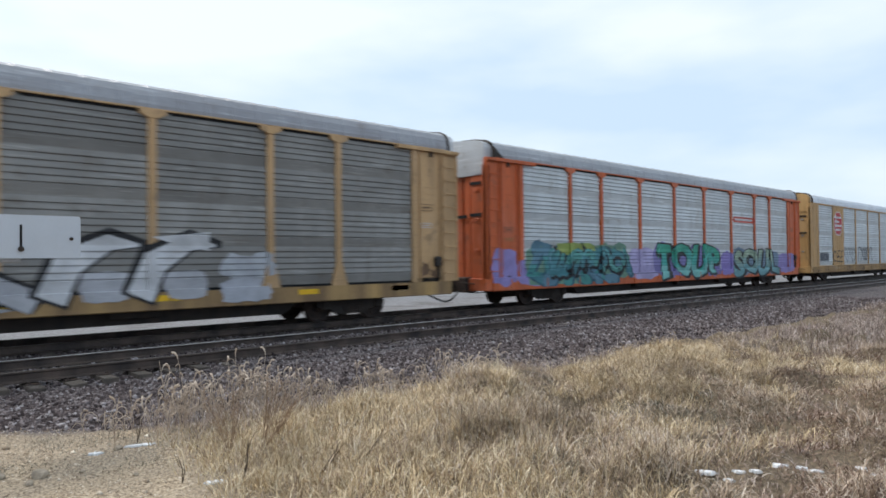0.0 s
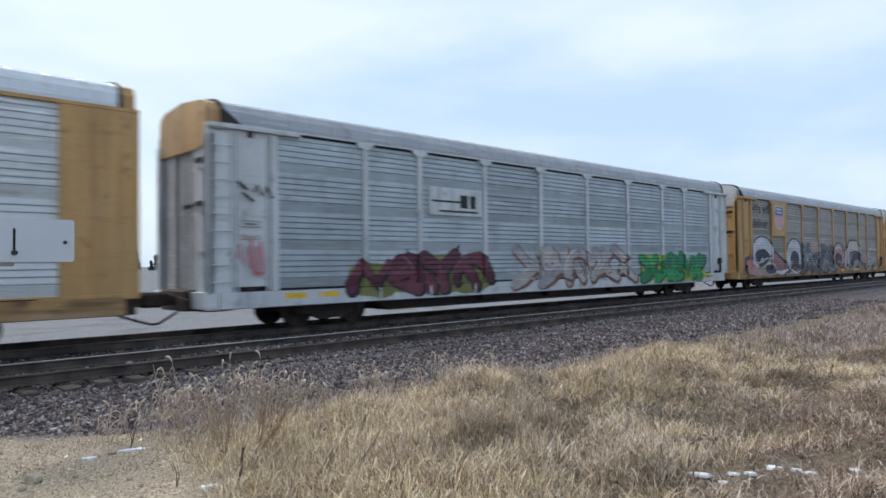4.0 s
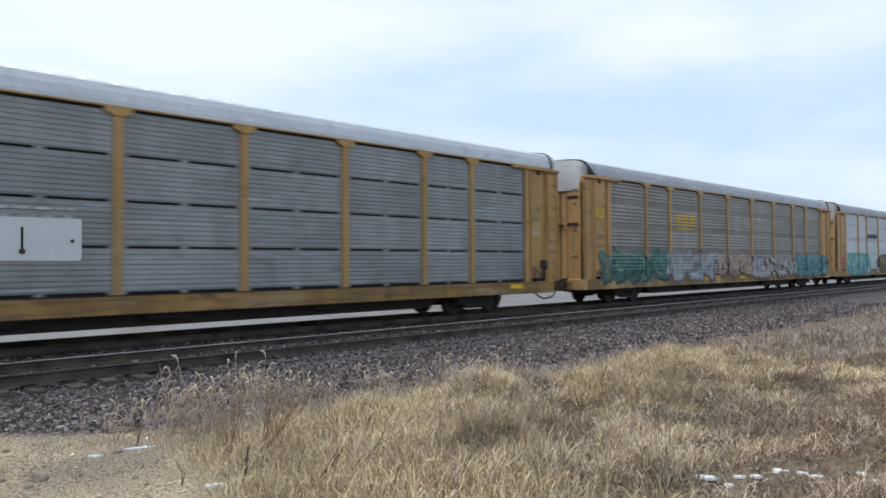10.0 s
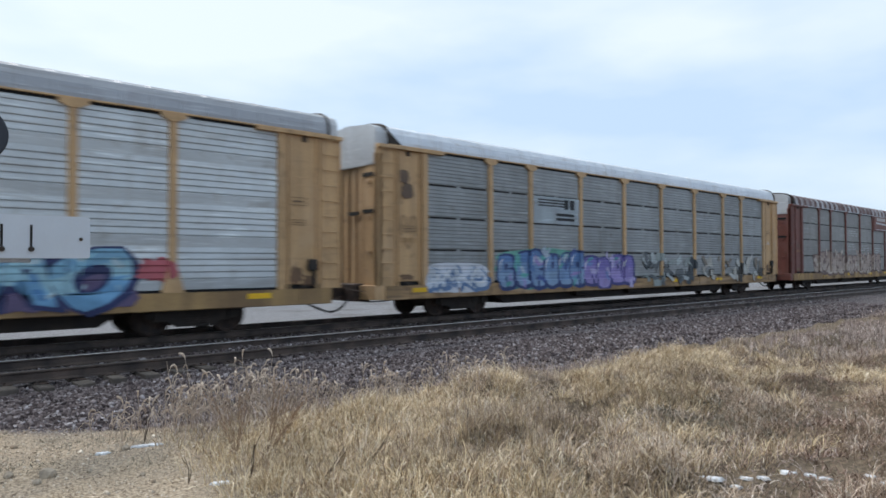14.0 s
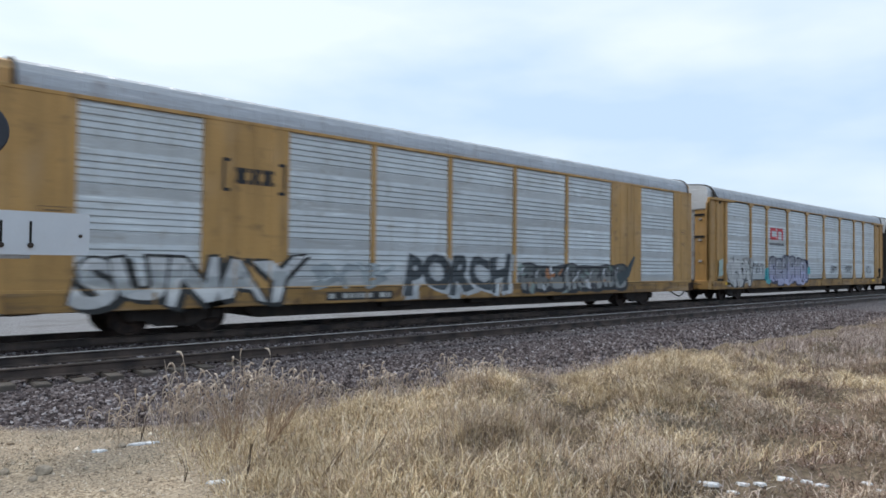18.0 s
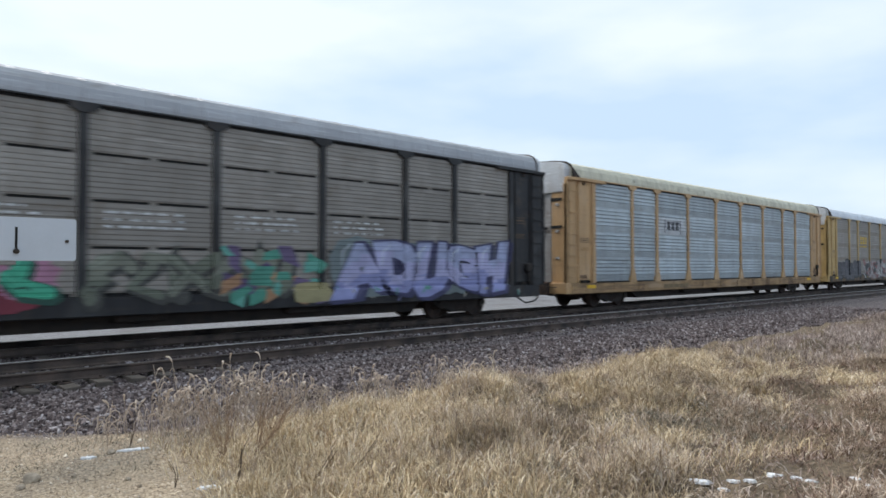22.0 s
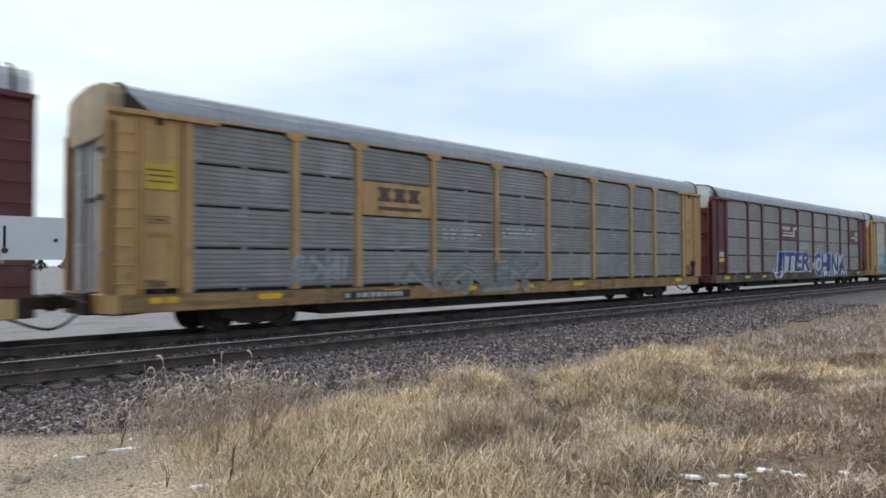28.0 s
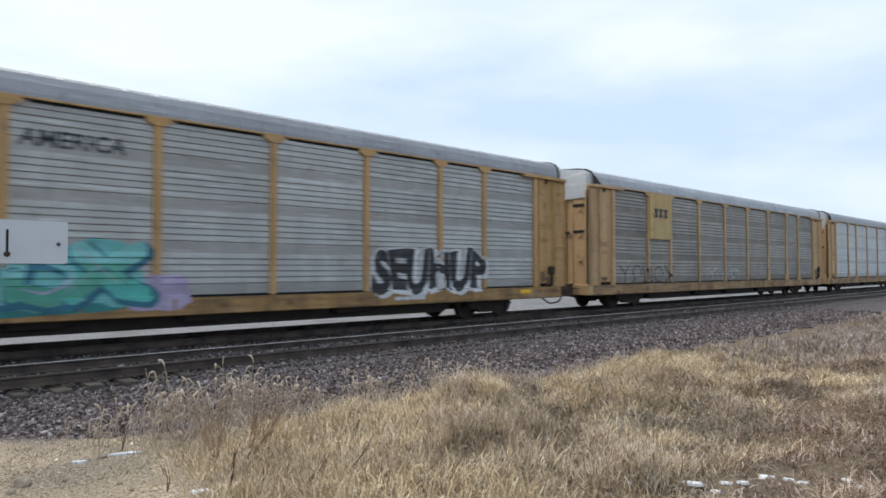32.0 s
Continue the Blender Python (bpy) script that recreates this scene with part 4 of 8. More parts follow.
    def cap_mesh():
        bm = bmesh.new()
        half = [(-1.40, 4.42), (-1.40, 5.30), (-1.30, 5.47), (-1.08, 5.56)]
        prism(bm, half + [(0, 5.66)] + [(-y, z) for y, z in half[::-1]], "x", 0.05, 0.42)
        block(bm, 0.035, 0.05, -1.36, -0.9, 4.46, 5.3)
        return mesh_of("roof_end", bm, cap)
    end_cap = shared(("cap", cap), cap_mesh)
    piece("roof_end", end_cap, car)
    piece("roof_end", end_cap, car, (length, 0, 0)).rotation_euler = (0, 0, math.pi)

    def trim_mesh():
        bm = bmesh.new()
        tube(bm, [(0, y * 1.006, z + 0.012) for y, z in ROOF_PROFILE], 0.045, 6)
        return mesh_of("roof_trim", bm, STEEL_DARK)
    for x in (0.39, length - 0.39):
        piece("roof_trim", shared(("trim",), trim_mesh), car, (x, 0, 0))
    gusset = shared(("gusset",), lambda: mesh_of("roof_gusset", prism(bmesh.new(), [(0.40, 5.34), (0.40, 5.0), (0.85, 5.0)], "y", -1.53, -1.30), STEEL_DARK))
    if not smooth:
        piece("roof_gusset", gusset, car)
    piece("roof", shared((dim, "roof", roof, ribs), lambda: roof_mesh(length, ribs, roof)), car)
    return car


# ---- liveries ----
def paint_mat(name, c, dark=0.72, streak=2.2, grime=0.34, rough=0.6, rust=0.6):
    soil = tuple(0.28 * v + 0.25 * w for v, w in zip(c, (0.20, 0.13, 0.085)))
    chalk = tuple(min(0.8, 0.75 * v + 0.10) for v in c)
    return mat(name, c, rough, dark=dark, streak=streak, scale=1.0, fine=30, bump=0.05, grime=grime, layers=(
        ((0.9, 0.9, 0.7), 0.52, 0.72, chalk, 0.45), ((5.0, 5.0, 0.5), 0.56, 0.76, soil, 0.55), ((2.6, 2.6, 2.6), 0.60, 0.70, soil, rust), ((0.8, 1.0, 7.0), 0.58, 0.74, soil, 0.35)))


def metal_mat(name, c, tint, streak=1.6, grime=0.38, rough=0.5, metal=0.25, vary=0.12, dirt=0.4):
    mid = tuple((v + w) / 2 for v, w in zip(c, tint))
    soil = tuple(0.42 * v * w for v, w in zip(c, (1.15, 0.95, 0.78)))
    scuff = tuple(min(0.85, 1.35 * v + 0.06) for v in c)
    return mat(name, c, rough, metal, tint=mid, streak=streak, scale=1.0, fine=22, bump=0.05, vary=vary, grime=grime, layers=(
        ((0.55, 0.55, 0.9), 0.46, 0.70, tint, 0.9), ((3.2, 3.2, 0.5), 0.58, 0.76, soil, dirt), ((0.7, 1.0, 11.0), 0.56, 0.74, soil, dirt), ((0.9, 1.0, 14.0), 0.58, 0.72, scuff, 0.5), ((2.2, 2.2, 3.0), 0.62, 0.72, soil, dirt)))


YELLOW = paint_mat("golden_yellow_paint", (0.54, 0.315, 0.12))
TAN = paint_mat("faded_yellow_paint", (0.58, 0.365, 0.18))
DEEP = paint_mat("deep_yellow_paint", (0.50, 0.285, 0.09))
LEMON = paint_mat("pale_yellow_paint", (0.58, 0.395, 0.16))
ORANGE = paint_mat("orange_red_paint", (0.62, 0.125, 0.03))
MAROON = paint_mat("dark_red_paint", (0.13, 0.022, 0.02))
BROWN = paint_mat("oxide_brown_paint", (0.17, 0.05, 0.036))
BLACK = paint_mat("black_paint", (0.008, 0.008, 0.010), dark=1.7)
PALE = paint_mat("white_body_paint", (0.62, 0.64, 0.66), dark=0.75)
CREAM = paint_mat("cream_roof_paint", (0.66, 0.63, 0.50), dark=0.8)
SHEET_MID = metal_mat("worn_galvanized_sheet", (0.43, 0.43, 0.42), (0.31, 0.305, 0.295), vary=0.08)
SHEET_LIGHT = metal_mat("light_galvanized_sheet", (0.56, 0.59, 0.61), (0.43, 0.445, 0.455), vary=0.06)
SHEET_BLUE = metal_mat("bluish_galvanized_sheet", (0.40, 0.45, 0.485), (0.27, 0.30, 0.32))
SHEET_GREY = metal_mat("grey_galvanized_sheet", (0.285, 0.295, 0.30), (0.185, 0.19, 0.19))
SHEET_DARK = metal_mat("dirty_dark_sheet", (0.255, 0.247, 0.234), (0.165, 0.158, 0.149))
SHEET_DUST = metal_mat("brown_dusty_sheet", (0.285, 0.262, 0.232), (0.185, 0.168, 0.147))
SHEET_BROWN = metal_mat("soiled_brown_sheet", (0.275, 0.245, 0.212), (0.175, 0.15, 0.125))
SHEET_TAN = metal_mat("tan_dusty_sheet", (0.275, 0.252, 0.228), (0.18, 0.162, 0.143))
ROOF_GREY = metal_mat("grey_roof_metal", (0.41, 0.425, 0.46), (0.31, 0.32, 0.345), streak=0.8)
ROOF_DULL = metal_mat("dull_roof_metal", (0.33, 0.34, 0.37), (0.25, 0.25, 0.27), streak=0.8)
ROOF_BRIGHT = metal_mat("bright_roof_metal", (0.70, 0.73, 0.78), (0.52, 0.55, 0.60), streak=0.8)
ROOF_RUST = mat("rust_blotched_roof", (0.085, 0.034, 0.03), 0.7, tint=(0.22, 0.15, 0.14), scale=1.2, fine=20, grime=0.28)
ROOF_PALE = mat("worn_patched_roof", (0.46, 0.46, 0.48), 0.7, tint=(0.13, 0.06, 0.05), scale=0.7, fine=20, grime=0.34)
CAP = metal_mat("pale_roof_end_metal", (0.62, 0.64, 0.67), (0.42, 0.42, 0.43), streak=1.2)
CAP_TAN = paint_mat("dusty_tan_roof_end", (0.40, 0.30, 0.18))
DOOR_METAL = metal_mat("pale_door_metal", (0.50, 0.50, 0.51), (0.28, 0.26, 0.25))


def soiled(name, c):
    """Body paint low on a car: the same colour under road dirt and rust."""
    return mat(name, tuple(0.85 * v for v in c), 0.75, dark=0.6, streak=1.3, scale=1.0, fine=25, bump=0.08, grime=0.42, layers=(
        ((0.7, 1.0, 9.0), 0.46, 0.66, (0.12, 0.075, 0.045), 0.7), ((1.8, 1.8, 2.4), 0.56, 0.68, (0.09, 0.05, 0.03), 0.75), ((0.5, 0.5, 3.0), 0.55, 0.7, tuple(0.6 * v + 0.12 for v in c), 0.5)))


SOILED = {YELLOW: soiled("soiled_golden_yellow_paint", (0.54, 0.315, 0.12)), TAN: soiled("soiled_faded_yellow_paint", (0.56, 0.35, 0.17)), DEEP: soiled("soiled_deep_yellow_paint", (0.50, 0.285, 0.09)), LEMON: soiled("soiled_pale_yellow_paint", (0.56, 0.35, 0.14))}
GRIMY = mat("grimy_brown_sill_paint", (0.24, 0.16, 0.085), 0.75, tint=(0.06, 0.045, 0.033), streak=1.3, scale=1.0, fine=25, grime=0.42)

SILL_TAN = mat("dirty_tan_sill_paint", (0.50, 0.32, 0.13), 0.75, tint=(0.21, 0.13, 0.065), streak=1.3, scale=1.0, fine=25, grime=0.42)

STARTS = [-12.61, 15.92, 45.04, 73.28, 101.89, 130.48, 159.02, 187.8, 216.39, 244.83, 273.99, 303.01, 331.49, 360.11, 388.72, 417.36, 446.36, 474.91, 503.43, 532.04, 560.86, 589.37]
K, W = (0.012, 0.012, 0.015), (0.62, 0.63, 0.66)
SAFETY = (0.85, 0.50, 0.015)


def safety_marks(car, xs_, color=SAFETY, fine=False, smooth=False):
    """Yellow reflective strips along the sill."""
    for x in tuple(xs_) + (24.6,):
        p = Paint(fine, smooth)
        p.box(x, x + 0.62, 0.80, 0.93, color)
        p.done(car, "reflector_strip")


def plate(car, x0, x1, z0, z1, material, depth=-1.53, label=""):
    return part("name_panel", blocks((x0, x1, depth, -1.44, z0, z1), bevel=0.006), material, car, label)


def flat_shapes(car, name, shapes, y, label=""):
    """Painted shapes on a flat plate: (outline, colour) from back to front."""
    bm, mats = bmesh.new(), []
    for k, (poly, c) in enumerate(shapes):
        m = spray(c)
        if m not in mats:
            mats.append(m)
        f = bm.faces.new([bm.verts.new((q[0], y - 0.004 - k * 0.001, q[1])) for q in poly])
        f.material_index = mats.index(m)
        f.normal_update()
        if f.normal.y > 0:
            f.normal_flip()
    return part(name, bm, mats, car, label)


def rect(x0, x1, z0, z1):
    return [(x0, z0), (x1, z0), (x1, z1), (x0, z1)]


def shield(car, x0, x1, z0, z1, y, faded=False):
    red, blue = ((0.55, 0.22, 0.22), (0.10, 0.09, 0.25)) if faded else ((0.45, 0.05, 0.06), (0.02, 0.07, 0.32))
    w, h = x1 - x0, z1 - z0
    out = shield_polys(x0, x1, z0, z1)
    inn = shield_polys(x0 + 0.05 * w, x1 - 0.05 * w, z0 + 0.04 * h, z1 - 0.04 * h)
    sh = [(out, W), (shield_polys(x0 + 0.03 * w, x1 - 0.03 * w, z0 + 0.025 * h, z1 - 0.025 * h), (0.7, 0.7, 0.72) if not faded else (0.65, 0.4, 0.38))]
    top = [(x, max(z, z0 + 0.60 * h)) for x, z in inn]
    sh.append((top, blue))
    for i in range(6):
        a = x0 + w * (0.11 + i * 0.14)
        if not faded:
            sh.append((rect(a, a + 0.07 * w, z0 + (0.13 if i in (0, 5) else 0.08) * h, z0 + 0.58 * h), red))
    for z in (0.68, 0.81):
        sh.append((rect(x0 + 0.18 * w, x1 - 0.18 * w, z0 + z * h, z0 + (z + 0.075) * h), W))
    flat_shapes(car, "shield_emblem", sh, y, "shield emblem, blue over red and white stripes" if not faded else "faded shield emblem")


def ring_block(x0, x1, z0, z1):
    """An open ring of three thick sides."""
    tx, tz = 0.3 * (x1 - x0), 0.26 * (z1 - z0)
    return [rect(x0, x0 + tx, z0, z1), rect(x0 + tx, x1, z1 - tz, z1), rect(x0 + tx, x1, z0, z0 + tz)]


def stack(x0, x1, z0, z1):
    """Three plain bars above one another, tied by a middle post."""
    h, m, w = z1 - z0, (x0 + x1) / 2, x1 - x0
    return [rect(x0, x1, z0, z0 + 0.27 * h), rect(x0, x1, z1 - 0.27 * h, z1), rect(m - 0.34 * w, m + 0.34 * w, z0 + 0.27 * h, z1 - 0.27 * h)]


def bars(car, x0, x1, z0, z1, color, n=3, fine=False, smooth=False, under=False):
    """Lettering that is drawn as plain blocks."""
    p = Paint(fine, smooth)
    w = (x1 - x0) / n
    lo = z0 + (0.3 * (z1 - z0) if under else 0)
    for i in range(n):
        a, b = x0 + i * w + 0.06 * w, x0 + (i + 1) * w - 0.06 * w
        if under:
            for r in stack(a, b, lo, z1):
                p.poly([r], color, 0.0)
        else:
            p.box(a, b, lo, z1, color)
    if under:
        p.box(x0, x1, z0, z0 + 0.14 * (z1 - z0), color)
    return p.done(car, "lettering")


def sill_marks(car, x0, x1, smooth=False):
    """A dark plate on the sill with its pale marks as plain bars."""
    p = Paint(False, smooth)
    p.box(x0, x1, 0.68, 0.90, (0.025, 0.024, 0.024))
    p.done(car, "mark_plate", "dark plate on the sill")
    rnd, u = random.Random(int(x0 * 10)), x0 + 0.08
    while u < x1 - 0.2:
        w = rnd.uniform(0.1, 0.2)
        p = Paint(False, smooth)
        p.lift = 0.002
        p.box(u, u + w, 0.73, 0.86, (0.50, 0.50, 0.48))
        p.done(car, "mark_bar")
        u += w + rnd.choice((0.06, 0.06, 0.25))


def graffiti(car, build, fine=False, smooth=False, label="spray-painted graffiti"):
    p = Paint(fine, smooth)
    build(p)
    p.bm.faces.ensure_lookup_table()
    spans = sorted((min(v.co.x for v in f.verts), max(v.co.x for v in f.verts), f.index) for f in p.bm.faces)
    runs, reach = [], -9.0
    for lo, hi, k in spans:
        if lo > reach + 0.06:
            runs.append([])
        runs[-1].append(k)
        reach = max(reach, hi)
    for run in runs:
        own, keep = p.bm.copy(), set(run)
        if len(runs) > 1:
            bmesh.ops.delete(own, geom=[f for f in own.faces if f.index not in keep], context="FACES")
        part("graffiti", own, p.mats, car, label)
    p.bm.free()


def fat_text(p, text, x0, x1, z0, z1, fill, edge, back=None, seed=2, slant=0.0, bold=0.035):
    p.fade = (z0, z1)
    if back:
        rnd = random.Random(seed)
        m = max(2, int((x1 - x0) / 1.4))
        for i in range(m):
            a = x0 - 0.25 + (x1 - x0) * i / m
            p.poly([blob(a, a + (x1 - x0) / m + 0.5, z0 - 0.1, z1 + rnd.uniform(-0.1, 0.2), rnd, 22, 0.22)], back, 0.00015)
    p.text(text, x0 + 0.06, x1 + 0.16, z0 - 0.11, z1 - 0.02, edge, bold + 0.06, slant, seed)
    p.text(text, x0 - 0.06, x1 + 0.06, z0 - 0.06, z1 + 0.06, edge, bold + 0.05, slant, seed)
    p.text(text, x0, x1, z0, z1, fill, bold, slant, seed)
    top = fill[-1] if isinstance(fill, list) else fill
    lit = tuple(min(0.75, 1.5 * v + 0.08) for v in top)
    w = (x1 - x0) / len(text)
    for i in range(len(text)):
        a = x0 + (i + 0.16) * w
        p.poly(strip([(a, z0 + 0.55 * (z1 - z0)), (a + 0.03, z1 - 0.2 * (z1 - z0)), (a + 0.22 * w, z1 - 0.09)], [0.015, 0.05, 0.015]), lit, 0.00012)
    p.fade = (0.7, 2.2)


def frame_bars(car, x, z, w, h, color):
    """A small outlined notice with its bars."""
    p = Paint(False, False)
    for r in (rect(x, x + w, z, z + 0.015), rect(x, x + w, z + h - 0.015, z + h), rect(x, x + 0.015, z, z + h), rect(x + w - 0.015, x + w, z, z + h), rect(x + 0.1, x + w - 0.1, z + h * 0.4, z + h * 0.6)):
        p.poly([r], color, 0.0)
    p.done(car, "notice_label")


def stencils(car, spots, fine=True):
    """Rows of small white stencilled data, as plain bars."""
    for k, (x, z) in enumerate(spots):
        rnd = random.Random(k + int(x * 10))
        p = Paint(fine, False)
        for r in range(3):
            u = x
            while u < x + 1.6:
                w = rnd.uniform(0.06, 0.3)
                p.box(u, u + w, z - r * 0.15, z - r * 0.15 + 0.05, (0.55, 0.56, 0.57))
                u += w + rnd.uniform(0.05, 0.2)
        tagged(p.done(car, "stencilled_data"), kind="stuff")


def train():
    s = iter(STARTS)
    cars = []
    # dark grey, white swooping letters
    a = autorack("autorack_car", next(s), "weathered yellow car carrier with dark grey sides and white graffiti", TAN, SHEET_DARK, ROOF_DULL, CAP, sill=SILL_TAN, flare=(6, 7))
    def g(p):
        lt = (0.45, 0.46, 0.50)
        p.poly([blob(10.5, 15.8, 0.66, 1.15, random.Random(6), 40, 0.2)], (0.34, 0.35, 0.38))
        p.poly(strip([(13.2, 0.8), (13.9, 1.7), (15.2, 2.25), (16.4, 2.3)], [0.9, 0.7, 0.5, 0.25]), K)
        p.poly(strip([(13.3, 0.85), (14.0, 1.65), (15.2, 2.15), (16.2, 2.22)], [0.65, 0.5, 0.34, 0.15]), W)
        p.poly(strip([(14.4, 1.5), (15.1, 1.2), (15.9, 0.75)], [0.5, 0.62, 0.7]), K)
        p.poly(strip([(14.5, 1.45), (15.1, 1.2), (15.8, 0.85)], [0.3, 0.42, 0.5]), lt)
        for x in (16.0, 17.7):
            p.poly(strip([(x, 0.85), (x + 0.35, 1.7), (x + 1.2, 2.15), (x + 1.9, 2.05)], [0.75, 0.8, 0.5, 0.15]), K)
            p.poly(strip([(x + 0.05, 0.9), (x + 0.38, 1.66), (x + 1.15, 2.08), (x + 1.75, 2.02)], [0.55, 0.58, 0.34, 0.06]), W)
            p.poly([blob(x + 0.55, x + 1.6, 0.8, 1.5, random.Random(int(x)), 16, 0.15)], lt)
        p.poly([[(18.0, 2.2), (19.3, 2.33), (19.3, 1.9), (18.7, 2.0)]], W)
        p.poly([blob(19.5, 21.0, 0.95, 1.95, random.Random(4), rough=0.4)], (0.40, 0.42, 0.46))
        p.poly([blob(19.5, 20.9, 0.66, 1.3, random.Random(5), rough=0.2)], (0.46, 0.48, 0.54))
    graffiti(a, g, label="white and black swooping graffiti letters")
    safety_marks(a, (12.2, 15.0, 18.0, 21.6, 24.6))
    cars.append(a)
    # orange
    a = autorack("autorack_car", next(s), "orange-red car carrier with light grey sides and teal and lilac graffiti", ORANGE, SHEET_LIGHT, ROOF_GREY, CAP, sill=ORANGE, flare=False)
    lil, teal, dteal, lime = (0.30, 0.25, 0.55), (0.04, 0.27, 0.24), (0.03, 0.10, 0.15), (0.30, 0.38, 0.10)
    def g(p):
        p.poly([blob(0.2, 1.55, 0.72, 2.05, random.Random(1))], lil)
        p.poly([blob(1.4, 4.0, 0.66, 1.7, random.Random(7))], lil)
        wild(p, (2.2, 8.3, 0.7, 2.2), 6, [(0.05, 0.20, 0.24), (0.06, 0.28, 0.27), (0.10, 0.22, 0.30)], dteal, (0.16, 0.30, 0.22), seed=5, thick=0.26)
        p.poly([blob(3.6, 6.2, 1.75, 2.25, random.Random(9))], lime)
        wild(p, (3.4, 8.0, 1.0, 2.1), 5, [(0.06, 0.22, 0.26), (0.08, 0.30, 0.28)], K, seed=15, thick=0.2)
    graffiti(a, g, label="teal, lime and lilac wildstyle graffiti")
    def g(p):
        p.poly([blob(8.2, 11.0, 0.7, 2.1, random.Random(3))], (0.42, 0.38, 0.62))
        fat_text(p, "TOUP", 10.6, 16.7, 0.78, 2.25, [(0.16, 0.44, 0.42), (0.05, 0.38, 0.33), (0.03, 0.32, 0.22)], K, (0.20, 0.18, 0.42), bold=0.05)
        p.poly([blob(16.8, 18.2, 0.7, 2.0, random.Random(5))], (0.25, 0.20, 0.50))
        p.poly([blob(23.8, 26.4, 0.68, 1.9, random.Random(6))], (0.27, 0.22, 0.50))
        fat_text(p, "SOUL", 18.3, 24.0, 0.72, 2.05, [(0.13, 0.30, 0.33), (0.22, 0.36, 0.35), (0.30, 0.40, 0.30)], K, (0.16, 0.24, 0.34), bold=0.05)
    graffiti(a, g, label="green and grey block-letter graffiti")
    p = Paint(False, False)
    p.box(18.3, 20.8, 3.42, 3.72, (0.55, 0.09, 0.05))
    p.box(18.5, 20.6, 3.52, 3.62, W)
    p.done(a, "name_stripe")
    safety_marks(a, (2.0,))
    cars.append(a)
    # smooth yellow with red emblems
    a = autorack("autorack_car", next(s), "golden yellow car carrier with pale ribbed panels and red octagon emblems", YELLOW, SHEET_LIGHT, ROOF_BRIGHT, YELLOW, door=SHEET_GREY, smooth=True)
    def octagon(x0, x1, z0, z1):
        c = 0.28
        w, h = x1 - x0, z1 - z0
        return [(x0 + w * u, z0 + h * v) for u, v in ((c, 0), (1 - c, 0), (1, c), (1, 1 - c), (1 - c, 1), (c, 1), (0, 1 - c), (0, c))]
    for x0, x1 in ((4.3, 5.98), (20.72, 22.2)):
        sh = [(octagon(x0, x1, 3.03, 4.6), W), (octagon(x0 + 0.06, x1 - 0.06, 3.09, 4.54), (0.50, 0.03, 0.05))]
        for i, (u0, u1) in enumerate(((0.2, 0.85), (0.15, 0.6), (0.2, 0.9), (0.2, 0.8))):
            z = 4.15 - i * 0.27
            sh.append((rect(x0 + 0.15 + (x1 - x0 - 0.3) * u0 * 0.3, x0 + (x1 - x0) * u1, z, z + 0.13), W))
            sh.append((rect(x0 + 0.2 + 0.05 * i, x0 + 0.45, z - 0.03, z + 0.2), W))
        flat_shapes(a, "octagon_emblem", sh, -1.512, "red octagon emblem with white border")
    def g(p):
        scrawl(p, (4.0, 6.0, 1.2, 2.1), 3, K, 3, 0.09)
        scrawl(p, (6.4, 8.8, 1.2, 2.3), 4, (0.06, 0.065, 0.08), 5, 0.075)
        scrawl(p, (9.3, 12.8, 1.25, 2.4), 5, (0.03, 0.03, 0.04), 6, 0.09)
        for k in range(5):
            p.poly([blob(1.7 + k * 0.32, 2.05 + k * 0.32, 1.3, 1.9, random.Random(k))], (0.10, 0.11, 0.13))
        p.poly([blob(20.6, 21.9, 1.1, 2.1, random.Random(2), rough=0.5)], (0.55, 0.48, 0.38))
    graffiti(a, g, smooth=True, label="thin black line tags")
    cars.append(a)
    # white
    a = autorack("autorack_car", next(s), "white car carrier with blue-grey sides, maroon and green graffiti", PALE, SHEET_BLUE, ROOF_GREY, YELLOW, door=DOOR_METAL)
    plate(a, 6.9, 9.2, 3.1, 3.95, PALE)
    flat_shapes(a, "name_stripe", [(rect(7.0, 8.3, 3.5, 3.56), K), (rect(8.2, 8.55, 3.35, 3.75), K), (rect(8.65, 8.9, 3.35, 3.75), K), (rect(7.3, 9.0, 3.2, 3.26), K)], -1.53)
    def g(p):
        wild(p, (4.2, 9.4, 0.72, 1.95), 4, [(0.10, 0.02, 0.04), (0.16, 0.04, 0.06)], K, (0.20, 0.20, 0.06), seed=4, thick=0.28)
        for k in range(5):
            wild(p, (10.9 + k * 1.5, 12.3 + k * 1.5, 0.8, 2.3), 1, [(0.36, 0.34, 0.36), (0.45, 0.42, 0.40)], (0.20, 0.09, 0.06), seed=30 + k, thick=0.22)
        wild(p, (19.2, 24.6, 0.7, 1.95), 5, [(0.03, 0.30, 0.10), (0.02, 0.20, 0.08)], (0.02, 0.06, 0.03), (0.30, 0.40, 0.05), seed=6, thick=0.3)
        scrawl(p, (0.68, 1.6, 3.15, 3.65), 2, K, 2, 0.07)
        scrawl(p, (0.7, 1.4, 1.3, 2.3), 2, (0.55, 0.15, 0.18), 9, 0.06)
    graffiti(a, g, label="maroon, brown and green graffiti")
    safety_marks(a, (2.0, 3.0, 23.0, 24.0, 25.0))
    cars.append(a)
    # shield and slogan
    a = autorack("autorack_car", next(s), "yellow car carrier with brown dusty sides, shield emblem and pink graffiti", YELLOW, SHEET_DUST, ROOF_GREY, CAP, skip_top=((1, 2), (1, 3)), flare=False)
